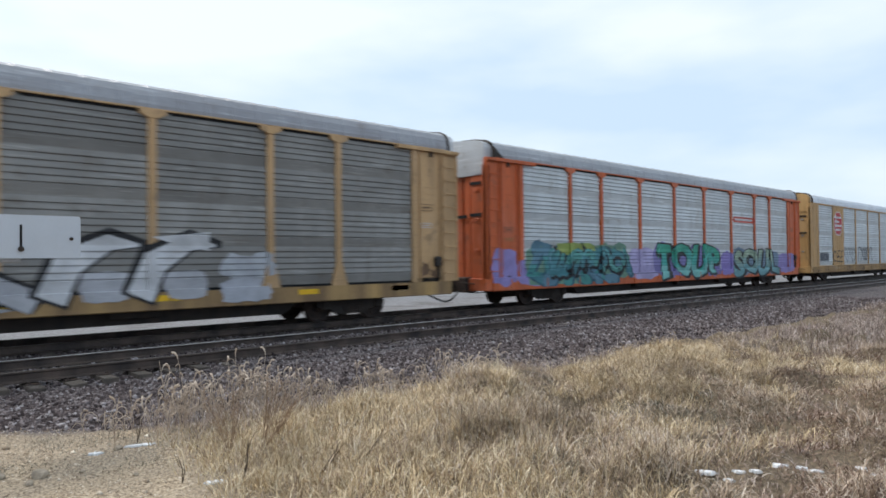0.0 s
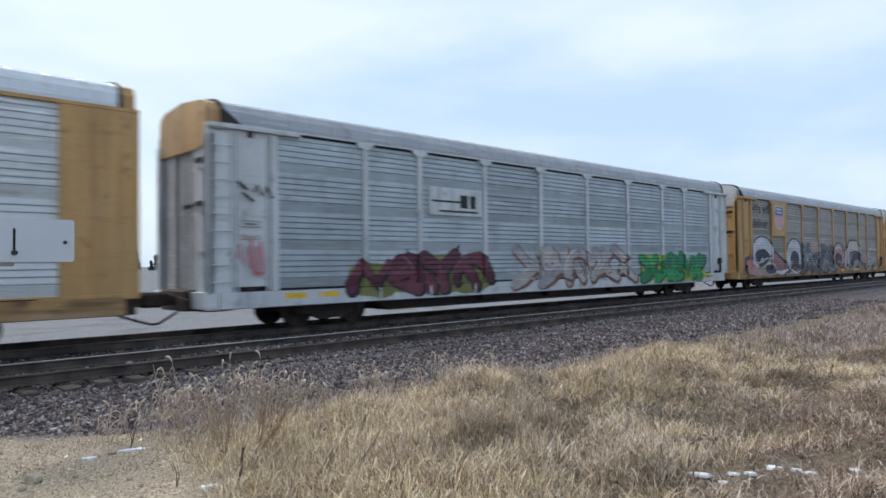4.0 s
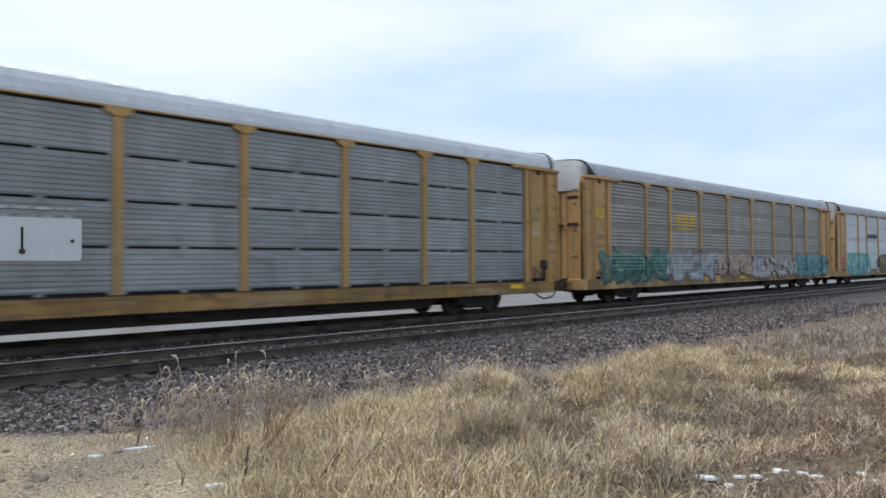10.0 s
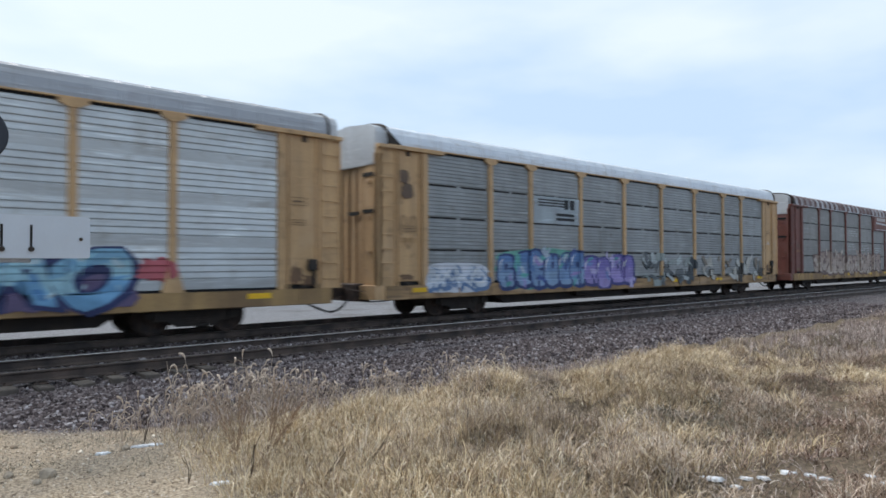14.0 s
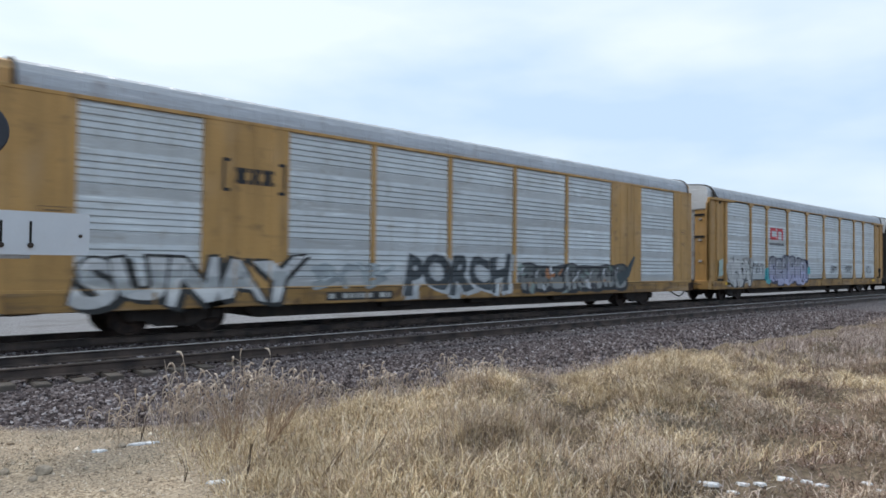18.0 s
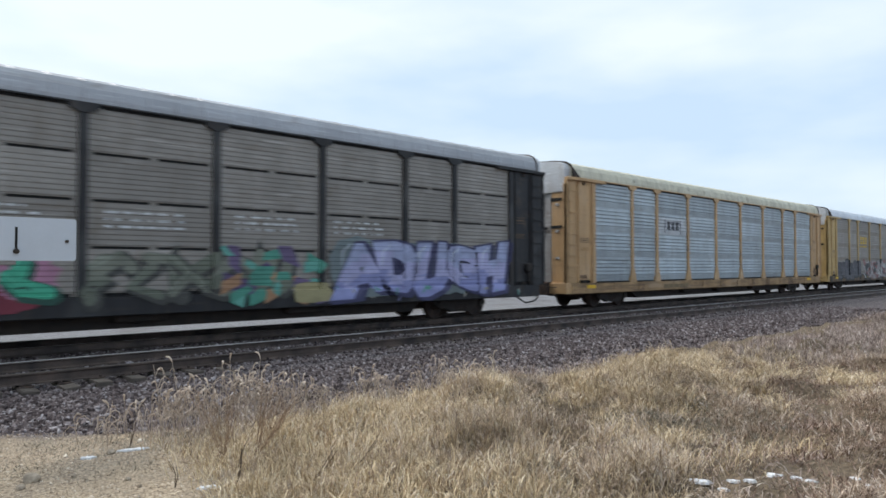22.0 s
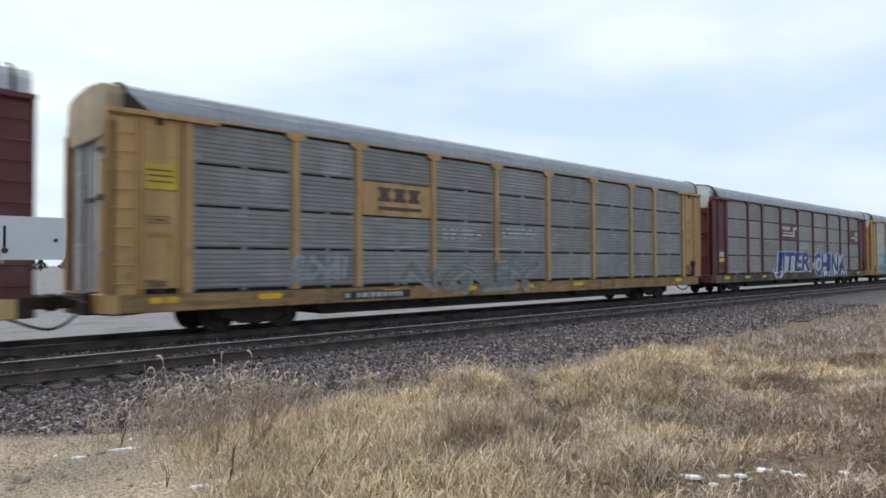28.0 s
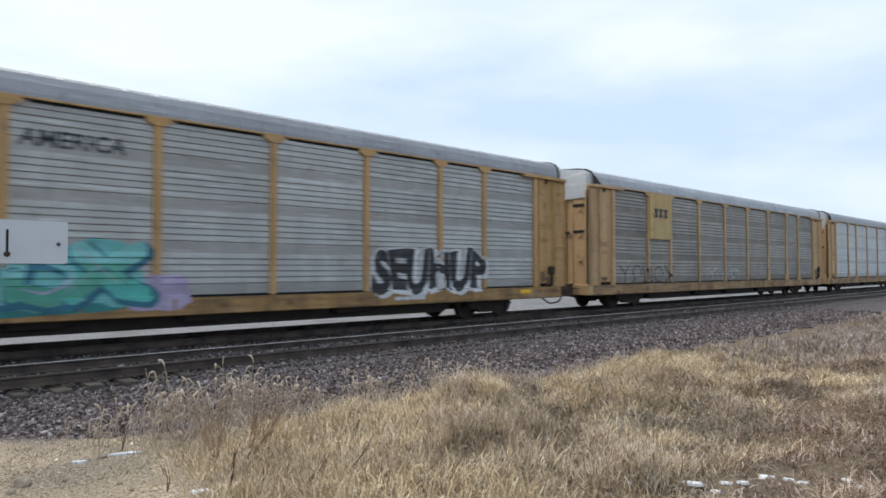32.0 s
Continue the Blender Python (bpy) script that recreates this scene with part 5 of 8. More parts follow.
    plate(a, 4.45, 6.65, 2.95, 4.93, YELLOW, -1.575)
    shield(a, 4.87, 6.14, 3.31, 4.72, -1.575)
    for word, x1, z0 in (("We will", 4.35, 4.2), ("deliver", 4.15, 3.38)):
        p = Paint(False, False)
        p.text(word, 1.95, x1, z0, z0 + 0.52, K, 0.02)
        p.done(a, "slogan", "black slogan lettering")
    pink, grey = (0.45, 0.26, 0.25), (0.55, 0.56, 0.60)
    def g(p):
        p.poly([blob(0.7, 2.6, 0.72, 1.9, random.Random(2))], (0.05, 0.04, 0.07))
        p.poly([blob(1.0, 5.6, 0.68, 1.75, random.Random(3))], pink)
        p.poly([blob(5.0, 6.9, 0.68, 1.6, random.Random(8), 30, 0.3)], (0.10, 0.09, 0.11))
        p.poly([[(4.7, 2.05), (5.1, 2.15), (7.3, 1.25), (7.0, 0.8), (4.6, 1.0)]], K)
        p.poly([[(4.8, 1.92), (5.1, 2.0), (7.0, 1.2), (6.8, 0.9), (4.7, 1.1)]], (0.30, 0.15, 0.15))
        p.poly(strip([(1.0, 1.5), (2.2, 1.35), (3.4, 1.2), (4.8, 0.95)], [0.25, 0.5, 0.45, 0.2]), (0.52, 0.20, 0.19))
        swirl(p, (1.5, 5.0, 1.0, 2.85), grey, K, (0.02, 0.02, 0.04), open_at=-0.3)
        p.poly(strip([(3.4, 1.0), (4.4, 1.2), (5.2, 0.9)], [0.3, 0.36, 0.06]), (0.03, 0.03, 0.05))
        p.poly(strip([(5.0, 0.95), (5.9, 0.85), (6.9, 1.05)], [0.1, 0.26, 0.05]), W)
        rnd = random.Random(12)
        p.poly([blob(2.5, 5.1, 0.7, 1.42, rnd, 26, 0.2)], (0.33, 0.285, 0.235), 0.0003)
        p.poly(strip([(1.7, 1.5), (2.3, 1.15), (2.9, 0.8)], [0.1, 0.35, 0.12]), (0.50, 0.30, 0.29), 0.0003)
        p.poly(strip([(2.35, 1.75), (2.9, 1.3), (3.7, 1.55), (4.5, 1.85)], [0.08, 0.22, 0.3, 0.06]), (0.03, 0.03, 0.05), 0.0003)
        p.poly([blob(3.6, 4.95, 0.82, 1.34, rnd, 20, 0.1)], (0.05, 0.04, 0.07), 0.0003)
        p.poly(strip([(2.2, 1.95), (2.55, 1.45), (3.3, 1.5), (3.9, 1.72), (4.4, 1.7)], [0.03, 0.07, 0.05, 0.06, 0.02]), W, 0.0003)
        p.poly(strip([(3.5, 1.2), (4.2, 1.45), (5.0, 1.3), (5.5, 0.95)], [0.03, 0.06, 0.07, 0.03]), W, 0.0003)
        swirl(p, (6.7, 9.4, 0.85, 2.8), grey, K, (0.03, 0.03, 0.05), flip=True)
        p.poly(strip([(7.3, 0.9), (8.0, 1.5), (8.5, 1.3), (9.3, 0.85)], [0.1, 0.5, 0.55, 0.1]), (0.06, 0.05, 0.08), 0.0003)
        p.poly(strip([(7.0, 1.3), (7.5, 0.95), (8.2, 0.8), (9.0, 1.0)], [0.04, 0.12, 0.1, 0.03]), W, 0.0003)
        wild(p, (9.3, 14.8, 0.85, 2.6), 4, [(0.12, 0.12, 0.13), (0.17, 0.17, 0.18), (0.09, 0.09, 0.10)], (0.025, 0.025, 0.03), (0.11, 0.11, 0.11), seed=12, thick=0.3, shine=W)
        p.poly([blob(10.6, 12.4, 2.0, 2.8, random.Random(77))], (0.42, 0.30, 0.28))
        swirl(p, (14.8, 17.6, 0.85, 2.65), pink, K, (0.03, 0.03, 0.04))
        arch = [(17.7, 1.0), (17.9, 1.9), (18.8, 2.5), (20.2, 2.55), (21.5, 1.95)]
        p.poly(strip(arch, [0.7, 1.0, 1.0, 0.9, 0.2]), K)
        p.poly(strip(arch, [0.5, 0.8, 0.8, 0.7, 0.05]), (0.52, 0.45, 0.45))
        p.poly(strip([(19.0, 1.1), (19.5, 1.75), (20.6, 1.8), (21.4, 1.3), (22.6, 0.9)], [0.55, 0.6, 0.5, 0.5, 0.3]), (0.05, 0.035, 0.07))
        p.poly(strip([(19.4, 0.95), (20.2, 1.42), (21.0, 1.28), (21.5, 0.9)], [0.3, 0.35, 0.3, 0.1]), (0.36, 0.33, 0.33))
        p.poly(strip([(18.6, 1.9), (18.55, 1.3), (19.2, 0.85), (20.2, 0.8)], 0.07), W)
        p.poly(strip([(21.2, 1.7), (21.8, 1.15), (22.9, 0.85)], 0.06), W)
        p.poly([blob(21.4, 22.9, 1.3, 2.0, random.Random(21), 16, 0.4)], (0.40, 0.27, 0.24))
        p.poly(strip([(9.5, 1.0), (10.6, 2.0), (11.4, 1.2), (12.6, 2.1)], 0.05), W)
        p.poly(strip([(12.8, 0.9), (13.5, 1.9), (14.2, 1.0), (14.8, 0.85)], 0.05), W)
        p.poly(strip([(24.1, 2.32), (23.2, 2.3), (23.05, 1.4), (23.35, 0.85)], 0.12), W)
        p.poly(strip([(24.3, 2.28), (25.3, 2.3), (25.0, 1.5), (24.8, 0.9)], 0.13), W)
        shards(p, (23.35, 24.8, 0.8, 1.75), 26, [W, (0.5, 0.5, 0.52)], 8, 0.16)
    graffiti(a, g, label="bulbous white, pink and black graffiti letters")
    sill_marks(a, 6.0, 8.3)
    safety_marks(a, (1.0, 4.7, 9.4, 13.0, 16.5, 20.0))
    cars.append(a)
    # green and white emblem
    a = autorack("autorack_car", next(s), "tan-yellow car carrier with dark dusty sides and light blue graffiti", TAN, SHEET_DARK, ROOF_GREY, CAP, skip_top=((1, 2), (1, 3)), sill=SILL_TAN)
    plate(a, 4.6, 6.5, 2.95, 4.93, TAN, -1.565)
    flat_shapes(a, "emblem", [(((4.88, 3.62), (6.1, 3.45), (6.22, 4.32), (4.98, 4.42)), W), (((4.88, 3.62), (6.1, 3.45), (5.0, 4.3)), (0.02, 0.16, 0.10)), (rect(5.2, 5.5, 3.85, 4.0), W)], -1.565, "green and white diagonal emblem")
    blu, sky_b = (0.04, 0.24, 0.36), (0.15, 0.47, 0.55)
    def g(p):
        wild(p, (3.7, 13.0, 0.7, 2.2), 9, [sky_b, blu, (0.16, 0.46, 0.52)], (0.06, 0.12, 0.28), (0.24, 0.40, 0.46), seed=21, thick=0.22, shine=(0.5, 0.35, 0.38))
        wild(p, (4.5, 11.0, 0.9, 1.9), 8, [sky_b, blu], (0.3, 0.1, 0.1), seed=25, thick=0.16)
        bubbles(p, (14.0, 17.0, 0.85, 2.05), 4, (0.06, 0.17, 0.40), (0.14, 0.46, 0.58), (0.02, 0.05, 0.16), 28, (0.5, 0.62, 0.68))
        bubbles(p, (17.7, 24.2, 0.72, 1.92), 9, (0.60, 0.52, 0.32), (0.62, 0.58, 0.46), (0.26, 0.23, 0.18), 22)
        shards(p, (11.8, 14.0, 0.8, 1.8), 10, [(0.45, 0.22, 0.24), (0.45, 0.42, 0.44)], 23, 0.22)
        p.poly([blob(2.4, 3.6, 1.3, 1.7, random.Random(4), rough=0.5)], (0.4, 0.4, 0.42))
    graffiti(a, g, label="light blue and white graffiti")
    safety_marks(a, (1.4, 5.2, 12.0, 20.0))
    cars.append(a)
    # slotted, faded shield
    a = autorack("autorack_car", next(s), "deep yellow car carrier with slotted grey sides and faded shield emblem", DEEP, SHEET_GREY, ROOF_BRIGHT, CAP, fine=True, slot=True, skip_top=((1, 2), (1, 3)))
    stencils(a, ((4.9, 2.75), (7.0, 2.8), (9.8, 2.75)))
    plate(a, 4.6, 6.5, 3.04, 4.93, DEEP, -1.55)
    shield(a, 5.2, 6.0, 3.72, 4.6, -1.55, True)
    bars(a, 4.8, 6.3, 3.33, 3.42, (0.30, 0.12, 0.05), 9, True)
    bars(a, 5.7, 9.3, 0.70, 0.88, (0.03, 0.03, 0.03), 9, True)
    safety_marks(a, (1.2,), fine=True)
    cars.append(a)
    # dark, yellow lettering bars
    a = autorack("autorack_car", next(s), "yellow car carrier with brown-grey sides and faded teal graffiti", YELLOW, SHEET_DUST, ROOF_GREY, CAP, sill=SILL_TAN)
    bars(a, 7.05, 9.0, 3.12, 3.8, (0.60, 0.36, 0.03), 3, under=True)
    bars(a, 0.75, 1.45, 3.35, 3.75, (0.58, 0.38, 0.05), 1)
    def g(p):
        wild(p, (1.3, 6.3, 0.85, 2.1), 5, [(0.05, 0.15, 0.13), (0.08, 0.20, 0.17)], (0.04, 0.06, 0.06), (0.10, 0.19, 0.17), seed=9, thick=0.24, shine=(0.4, 0.42, 0.42))
        wild(p, (6.4, 11.2, 0.8, 2.1), 5, [(0.40, 0.41, 0.44), (0.33, 0.36, 0.38)], (0.14, 0.14, 0.15), seed=10, thick=0.24)
        wild(p, (11.4, 15.0, 0.95, 2.05), 5, [(0.50, 0.36, 0.27), (0.42, 0.32, 0.26)], (0.16, 0.12, 0.11), seed=11, thick=0.22)
        wild(p, (15.1, 21.2, 0.8, 1.9), 7, (0.42, 0.41, 0.41), (0.12, 0.11, 0.11), seed=13, thick=0.22)
        wild(p, (21.3, 26.2, 0.8, 2.1), 5, [(0.10, 0.26, 0.27), (0.13, 0.32, 0.32), (0.10, 0.22, 0.28)], (0.05, 0.12, 0.13), (0.12, 0.26, 0.28), seed=51, thick=0.22, shine=(0.3, 0.42, 0.42))
    graffiti(a, g, label="faded teal, grey and peach graffiti")
    safety_marks(a, (1.1, 5.5, 9.5, 13.5, 17.5))
    cars.append(a)
    # teal, olive and blue
    a = autorack("autorack_car", next(s), "yellow car carrier with bright ribbed sides, teal and blue graffiti", TAN, SHEET_LIGHT, ROOF_GREY, CAP, door=DOOR_METAL, sill=SILL_TAN, flare=(7,))
    bars(a, 6.8, 9.1, 3.3, 3.62, (0.05, 0.06, 0.09), 8)
    def g(p):
        p.poly([blob(1.9, 6.9, 0.68, 2.1, random.Random(5), 40, 0.1)], (0.10, 0.38, 0.34))
        p.poly([blob(2.6, 6.4, 0.66, 1.5, random.Random(6), 40, 0.1)], (0.09, 0.26, 0.36))
        p.poly([blob(1.9, 7.3, 1.3, 2.25, random.Random(15), 40, 0.1)], (0.16, 0.40, 0.29))
        wild(p, (2.1, 7.0, 0.74, 2.05), 5, [(0.13, 0.36, 0.44), (0.17, 0.44, 0.35), (0.28, 0.50, 0.50)], (0.06, 0.22, 0.25), seed=61, thick=0.26, shine=(0.5, 0.58, 0.58))
        shards(p, (2.0, 6.8, 0.9, 1.9), 12, [(0.5, 0.55, 0.55), (0.35, 0.5, 0.46), (0.3, 0.2, 0.2)], 14, 0.16)
        scrawl(p, (0.85, 1.4, 1.4, 1.9), 1, (0.55, 0.06, 0.14), 3, 0.2)
    graffiti(a, g, label="teal and blue graffiti")
    def g(p):
        p.poly([blob(8.6, 9.4, 0.75, 1.8, random.Random(1))], (0.4, 0.4, 0.44))
        p.poly([blob(9.0, 15.1, 0.66, 2.2, random.Random(2), 44, 0.1)], K)
        p.poly([blob(9.25, 14.9, 0.66, 2.05, random.Random(12), 44, 0.08)], (0.17, 0.105, 0.075))
        wild(p, (9.5, 14.6, 0.85, 2.05), 5, [(0.20, 0.19, 0.06), (0.15, 0.145, 0.05), (0.24, 0.20, 0.09)], (0.03, 0.022, 0.02), seed=62, thick=0.25, shine=(0.32, 0.30, 0.16))
        p.poly([blob(14.6, 16.2, 0.75, 1.9, random.Random(3), rough=0.4)], (0.45, 0.38, 0.42))
        fat_text(p, "PREMO", 16.1, 22.0, 0.74, 1.95, [(0.14, 0.32, 0.52), (0.30, 0.50, 0.60), (0.20, 0.40, 0.56)], (0.02, 0.03, 0.11), (0.12, 0.09, 0.18), bold=0.06)
        shards(p, (16.2, 21.9, 0.8, 1.9), 24, [(0.08, 0.22, 0.44), (0.45, 0.58, 0.64)], 26, 0.12)
        p.poly([blob(22.0, 23.0, 1.2, 1.8, random.Random(3), rough=0.4)], (0.42, 0.10, 0.12))
    graffiti(a, g, label="olive block and blue letter graffiti")
    safety_marks(a, (1.6, 10.0, 13.8))
    cars.append(a)
    # slotted grey, white name plate
    a = autorack("autorack_car", next(s), "tan car carrier with slotted dark grey sides and blue purple graffiti", TAN, SHEET_GREY, ROOF_BRIGHT, CAP, fine=True, slot=True, skip_top=((2, 2),))
    plate(a, 6.67, 9.26, 3.01, 3.96, SHEET_BLUE, -1.51)
    flat_shapes(a, "name_stripe", [(rect(6.9, 8.4, 3.72, 3.77), K), (rect(6.9, 8.4, 3.82, 3.87), K), (rect(6.9, 8.4, 3.62, 3.67), K), (rect(8.35, 8.6, 3.55, 3.9), K), (rect(8.68, 8.95, 3.55, 3.9), K), (rect(7.9, 8.95, 3.3, 3.4), K), (rect(7.9, 8.95, 3.14, 3.24), K)], -1.51)
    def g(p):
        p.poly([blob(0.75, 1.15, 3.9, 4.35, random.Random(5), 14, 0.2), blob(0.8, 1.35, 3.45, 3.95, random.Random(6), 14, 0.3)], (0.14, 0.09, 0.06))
        scrawl(p, (0.75, 1.4, 2.0, 3.1), 2, (0.30, 0.19, 0.10), 5, 0.04)
        p.poly([blob(1.7, 4.5, 0.72, 1.68, random.Random(2), 36, 0.08)], (0.58, 0.60, 0.66))
        wild(p, (1.9, 4.3, 0.82, 1.55), 4, (0.55, 0.60, 0.68), (0.12, 0.2, 0.36), seed=17, thick=0.2)
        p.poly([blob(4.6, 9.6, 0.68, 2.2, random.Random(18), 40, 0.16)], (0.14, 0.36, 0.30))
        bubbles(p, (4.9, 9.5, 0.72, 2.05), 6, (0.24, 0.36, 0.54), (0.10, 0.20, 0.42), (0.03, 0.05, 0.16), 18)
        shards(p, (4.9, 9.5, 0.75, 2.1), 22, [(0.30, 0.24, 0.50), (0.12, 0.38, 0.36), (0.40, 0.48, 0.58), (0.05, 0.09, 0.28)], 18, 0.2)
        bubbles(p, (9.5, 12.9, 0.72, 1.95), 4, (0.34, 0.28, 0.58), (0.18, 0.15, 0.44), (0.06, 0.06, 0.22), 19)
        shards(p, (9.5, 13.0, 0.75, 1.95), 14, [(0.16, 0.24, 0.50), (0.42, 0.38, 0.62), (0.10, 0.30, 0.36)], 19, 0.2)
        shards(p, (13.5, 18.0, 0.75, 1.95), 34, [(0.42, 0.46, 0.47), (0.05, 0.06, 0.07), (0.30, 0.34, 0.33), (0.12, 0.13, 0.14)], 20, 0.3)
        shards(p, (18.8, 25.2, 0.75, 1.85), 36, [(0.46, 0.44, 0.40), (0.06, 0.055, 0.05), (0.24, 0.20, 0.16), (0.50, 0.50, 0.48)], 23, 0.3)
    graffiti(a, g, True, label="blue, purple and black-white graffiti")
    safety_marks(a, (1.2, 5.0, 12.0, 16.0, 20.0), fine=True)
    cars.append(a)
    # oxide brown
    a = autorack("autorack_car", next(s), "oxide-brown car carrier with grey slotted sides and cream graffiti", BROWN, SHEET_DARK, (ROOF_RUST, ROOF_PALE), CAP, fine=True, slot=True, sill=SILL_TAN, ribs=0.42, trim=CAP)
    stencils(a, ((9.8, 2.8), (12.6, 2.75), (15.6, 2.6), (18.4, 2.9), (10.0, 3.7)))
    plate(a, 15.24, 20.9, 3.92, 4.93, BROWN, -1.57)
    flat_shapes(a, "name_stripe", [(((15.7, 4.42), (18.2, 4.34), (18.2, 4.44), (15.7, 4.54)), W), (((15.8, 4.62), (17.9, 4.62), (17.9, 4.85), (15.8, 4.85)), (0.5, 0.46, 0.44)), (((18.3, 4.1), (20.5, 4.1), (20.6, 4.55), (18.4, 4.55)), (0.52, 0.48, 0.46)), (rect(15.7, 20.6, 3.98, 4.02), W)], -1.57, "white name bars on brown panel")
    def g(p):
        bubbles(p, (3.6, 16.8, 0.9, 2.3), 13, (0.48, 0.39, 0.33), (0.34, 0.25, 0.21), (0.15, 0.09, 0.08), 24, (0.56, 0.49, 0.43))
        shards(p, (3.5, 17.0, 0.9, 2.35), 52, [(0.50, 0.42, 0.36), (0.17, 0.11, 0.10), (0.40, 0.31, 0.27)], 24, 0.2)
        bubbles(p, (18.6, 23.2, 0.78, 1.95), 5, (0.37, 0.36, 0.24), (0.44, 0.43, 0.30), (0.10, 0.09, 0.065), 27, (0.5, 0.5, 0.4))
        p.poly([blob(23.4, 25.0, 0.9, 1.6, random.Random(4), rough=0.4)], (0.34, 0.32, 0.26))
    graffiti(a, g, True, label="cream and olive graffiti letters")
    safety_marks(a, (5.0, 9.5, 14.0, 17.5), fine=True)
    cars.append(a)
    # smooth yellow, black bracket emblem
    a = autorack("autorack_car", next(s), "golden yellow car carrier with pale ribbed panels, white and black graffiti", DEEP, SHEET_LIGHT, ROOF_GREY, YELLOW, door=DOOR_METAL, smooth=True)
    def em(p):
        p.poly([rect(4.55, 4.62, 3.3, 4.08), rect(4.62, 4.75, 4.0, 4.08), rect(6.12, 6.19, 3.3, 4.08), rect(5.99, 6.12, 4.0, 4.08), rect(4.62, 4.75, 3.3, 3.38), rect(5.99, 6.12, 3.3, 3.38)], K)
        p.poly([r for i in range(3) for r in stack(4.85 + i * 0.36, 5.16 + i * 0.36, 3.5, 3.88)], K)
    p = Paint(False, True)
    em(p)
    p.done(a, "bracket_emblem")
    sill_marks(a, 7.4, 9.6, True)
    def g(p):
        fat_text(p, "SUNAY", 1.5, 6.7, 0.72, 1.75, [(0.58, 0.58, 0.58), (0.40, 0.42, 0.43), (0.60, 0.61, 0.62)], (0.03, 0.03, 0.03), bold=0.05)
        wild(p, (7.2, 9.6, 0.95, 1.7), 3, (0.34, 0.38, 0.40), None, seed=31, thick=0.22)
        fat_text(p, "PORCH", 10.1, 14.5, 0.8, 1.95, (0.05, 0.06, 0.07), (0.50, 0.52, 0.54), bold=0.05)
        p.poly([blob(14.9, 21.4, 0.68, 1.75, random.Random(33), 44, 0.18)], (0.06, 0.065, 0.07))
        bubbles(p, (15.0, 21.3, 0.72, 1.7), 8, (0.30, 0.31, 0.31), (0.09, 0.10, 0.10), (0.03, 0.03, 0.035), 33)
        shards(p, (15.0, 21.2, 0.7, 1.6), 26, [W, (0.42, 0.18, 0.08), (0.05, 0.05, 0.06), (0.24, 0.30, 0.28)], 33, 0.2)
        p.poly(strip([(20.8, 1.1), (21.5, 1.4), (22.0, 2.05)], [0.5, 0.35, 0.12]), (0.05, 0.07, 0.08))
    graffiti(a, g, smooth=True, label="white, grey and black graffiti letters")
    cars.append(a)
    # red emblem
    a = autorack("autorack_car", next(s), "golden yellow car carrier with bright ribbed sides and lavender graffiti", DEEP, SHEET_LIGHT, ROOF_GREY, CAP, door=DOOR_METAL, flare=(4, 5, 6, 7))
    p = Paint(False, False)
    red = (0.60, 0.04, 0.05)
    for r in ring_block(7.05, 7.85, 3.2, 3.85) + [rect(7.95, 8.15, 3.2, 3.85), rect(8.15, 8.6, 3.68, 3.85), rect(8.6, 8.8, 3.2, 3.85)]:
        p.poly([r], red, 0.0)
    p.done(a, "emblem", "red block emblem")
    bars(a, 6.95, 8.95, 2.9, 3.03, (0.10, 0.10, 0.11), 9)
    def g(p):
        wild(p, (1.95, 4.6, 0.72, 2.1), 4, (0.52, 0.52, 0.52), K, (0.35, 0.34, 0.34), seed=34, thick=0.24)
        p.poly([blob(6.3, 7.0, 0.75, 1.7, random.Random(3))], (0.08, 0.40, 0.45))
        bubbles(p, (6.9, 12.2, 0.74, 2.3), 6, (0.44, 0.44, 0.62), (0.27, 0.28, 0.32), (0.04, 0.04, 0.08), 35)
        p.poly(strip([(8.2, 1.0), (9.4, 0.78), (10.3, 1.05), (11.6, 0.72), (12.3, 1.2)], [0.1, 0.2, 0.16, 0.22, 0.06]), (0.45, 0.45, 0.63))
        p.poly([blob(12.2, 12.9, 1.3, 1.8, random.Random(5))], (0.08, 0.40, 0.45))
        for x in (4.9, 16.3, 19.1, 23.4):
            scrawl(p, (x, x + 1.2, 1.35, 1.9), 3, (0.10, 0.10, 0.11), int(x), 0.07)
        p.poly([blob(0.85, 1.4, 1.1, 2.15, random.Random(6), rough=0.4)], (0.40, 0.52, 0.48))
    graffiti(a, g, label="white and lavender outlined graffiti")
    safety_marks(a, (1.6,))
    cars.append(a)
    # black
    a = autorack("autorack_car", next(s), "black car carrier with slotted grey sides, green pink lavender graffiti", BLACK, SHEET_TAN, ROOF_GREY, CAP, fine=True, slot=True, skip_top=((1, 2),))
    stencils(a, ((9.8, 2.8), (12.7, 2.75), (15.6, 2.8), (6.9, 2.9), (18.4, 2.8)))
    plate(a, 4.67, 6.44, 3.01, 3.96, BLACK, -1.51)
    flat_shapes(a, "emblem", [(r, W) for r in ring_block(4.85, 5.45, 3.25, 3.75) + [rect(5.55, 5.7, 3.25, 3.75), rect(5.7, 6.1, 3.61, 3.75), rect(6.1, 6.25, 3.25, 3.75)]], -1.51, "white block emblem on black panel")
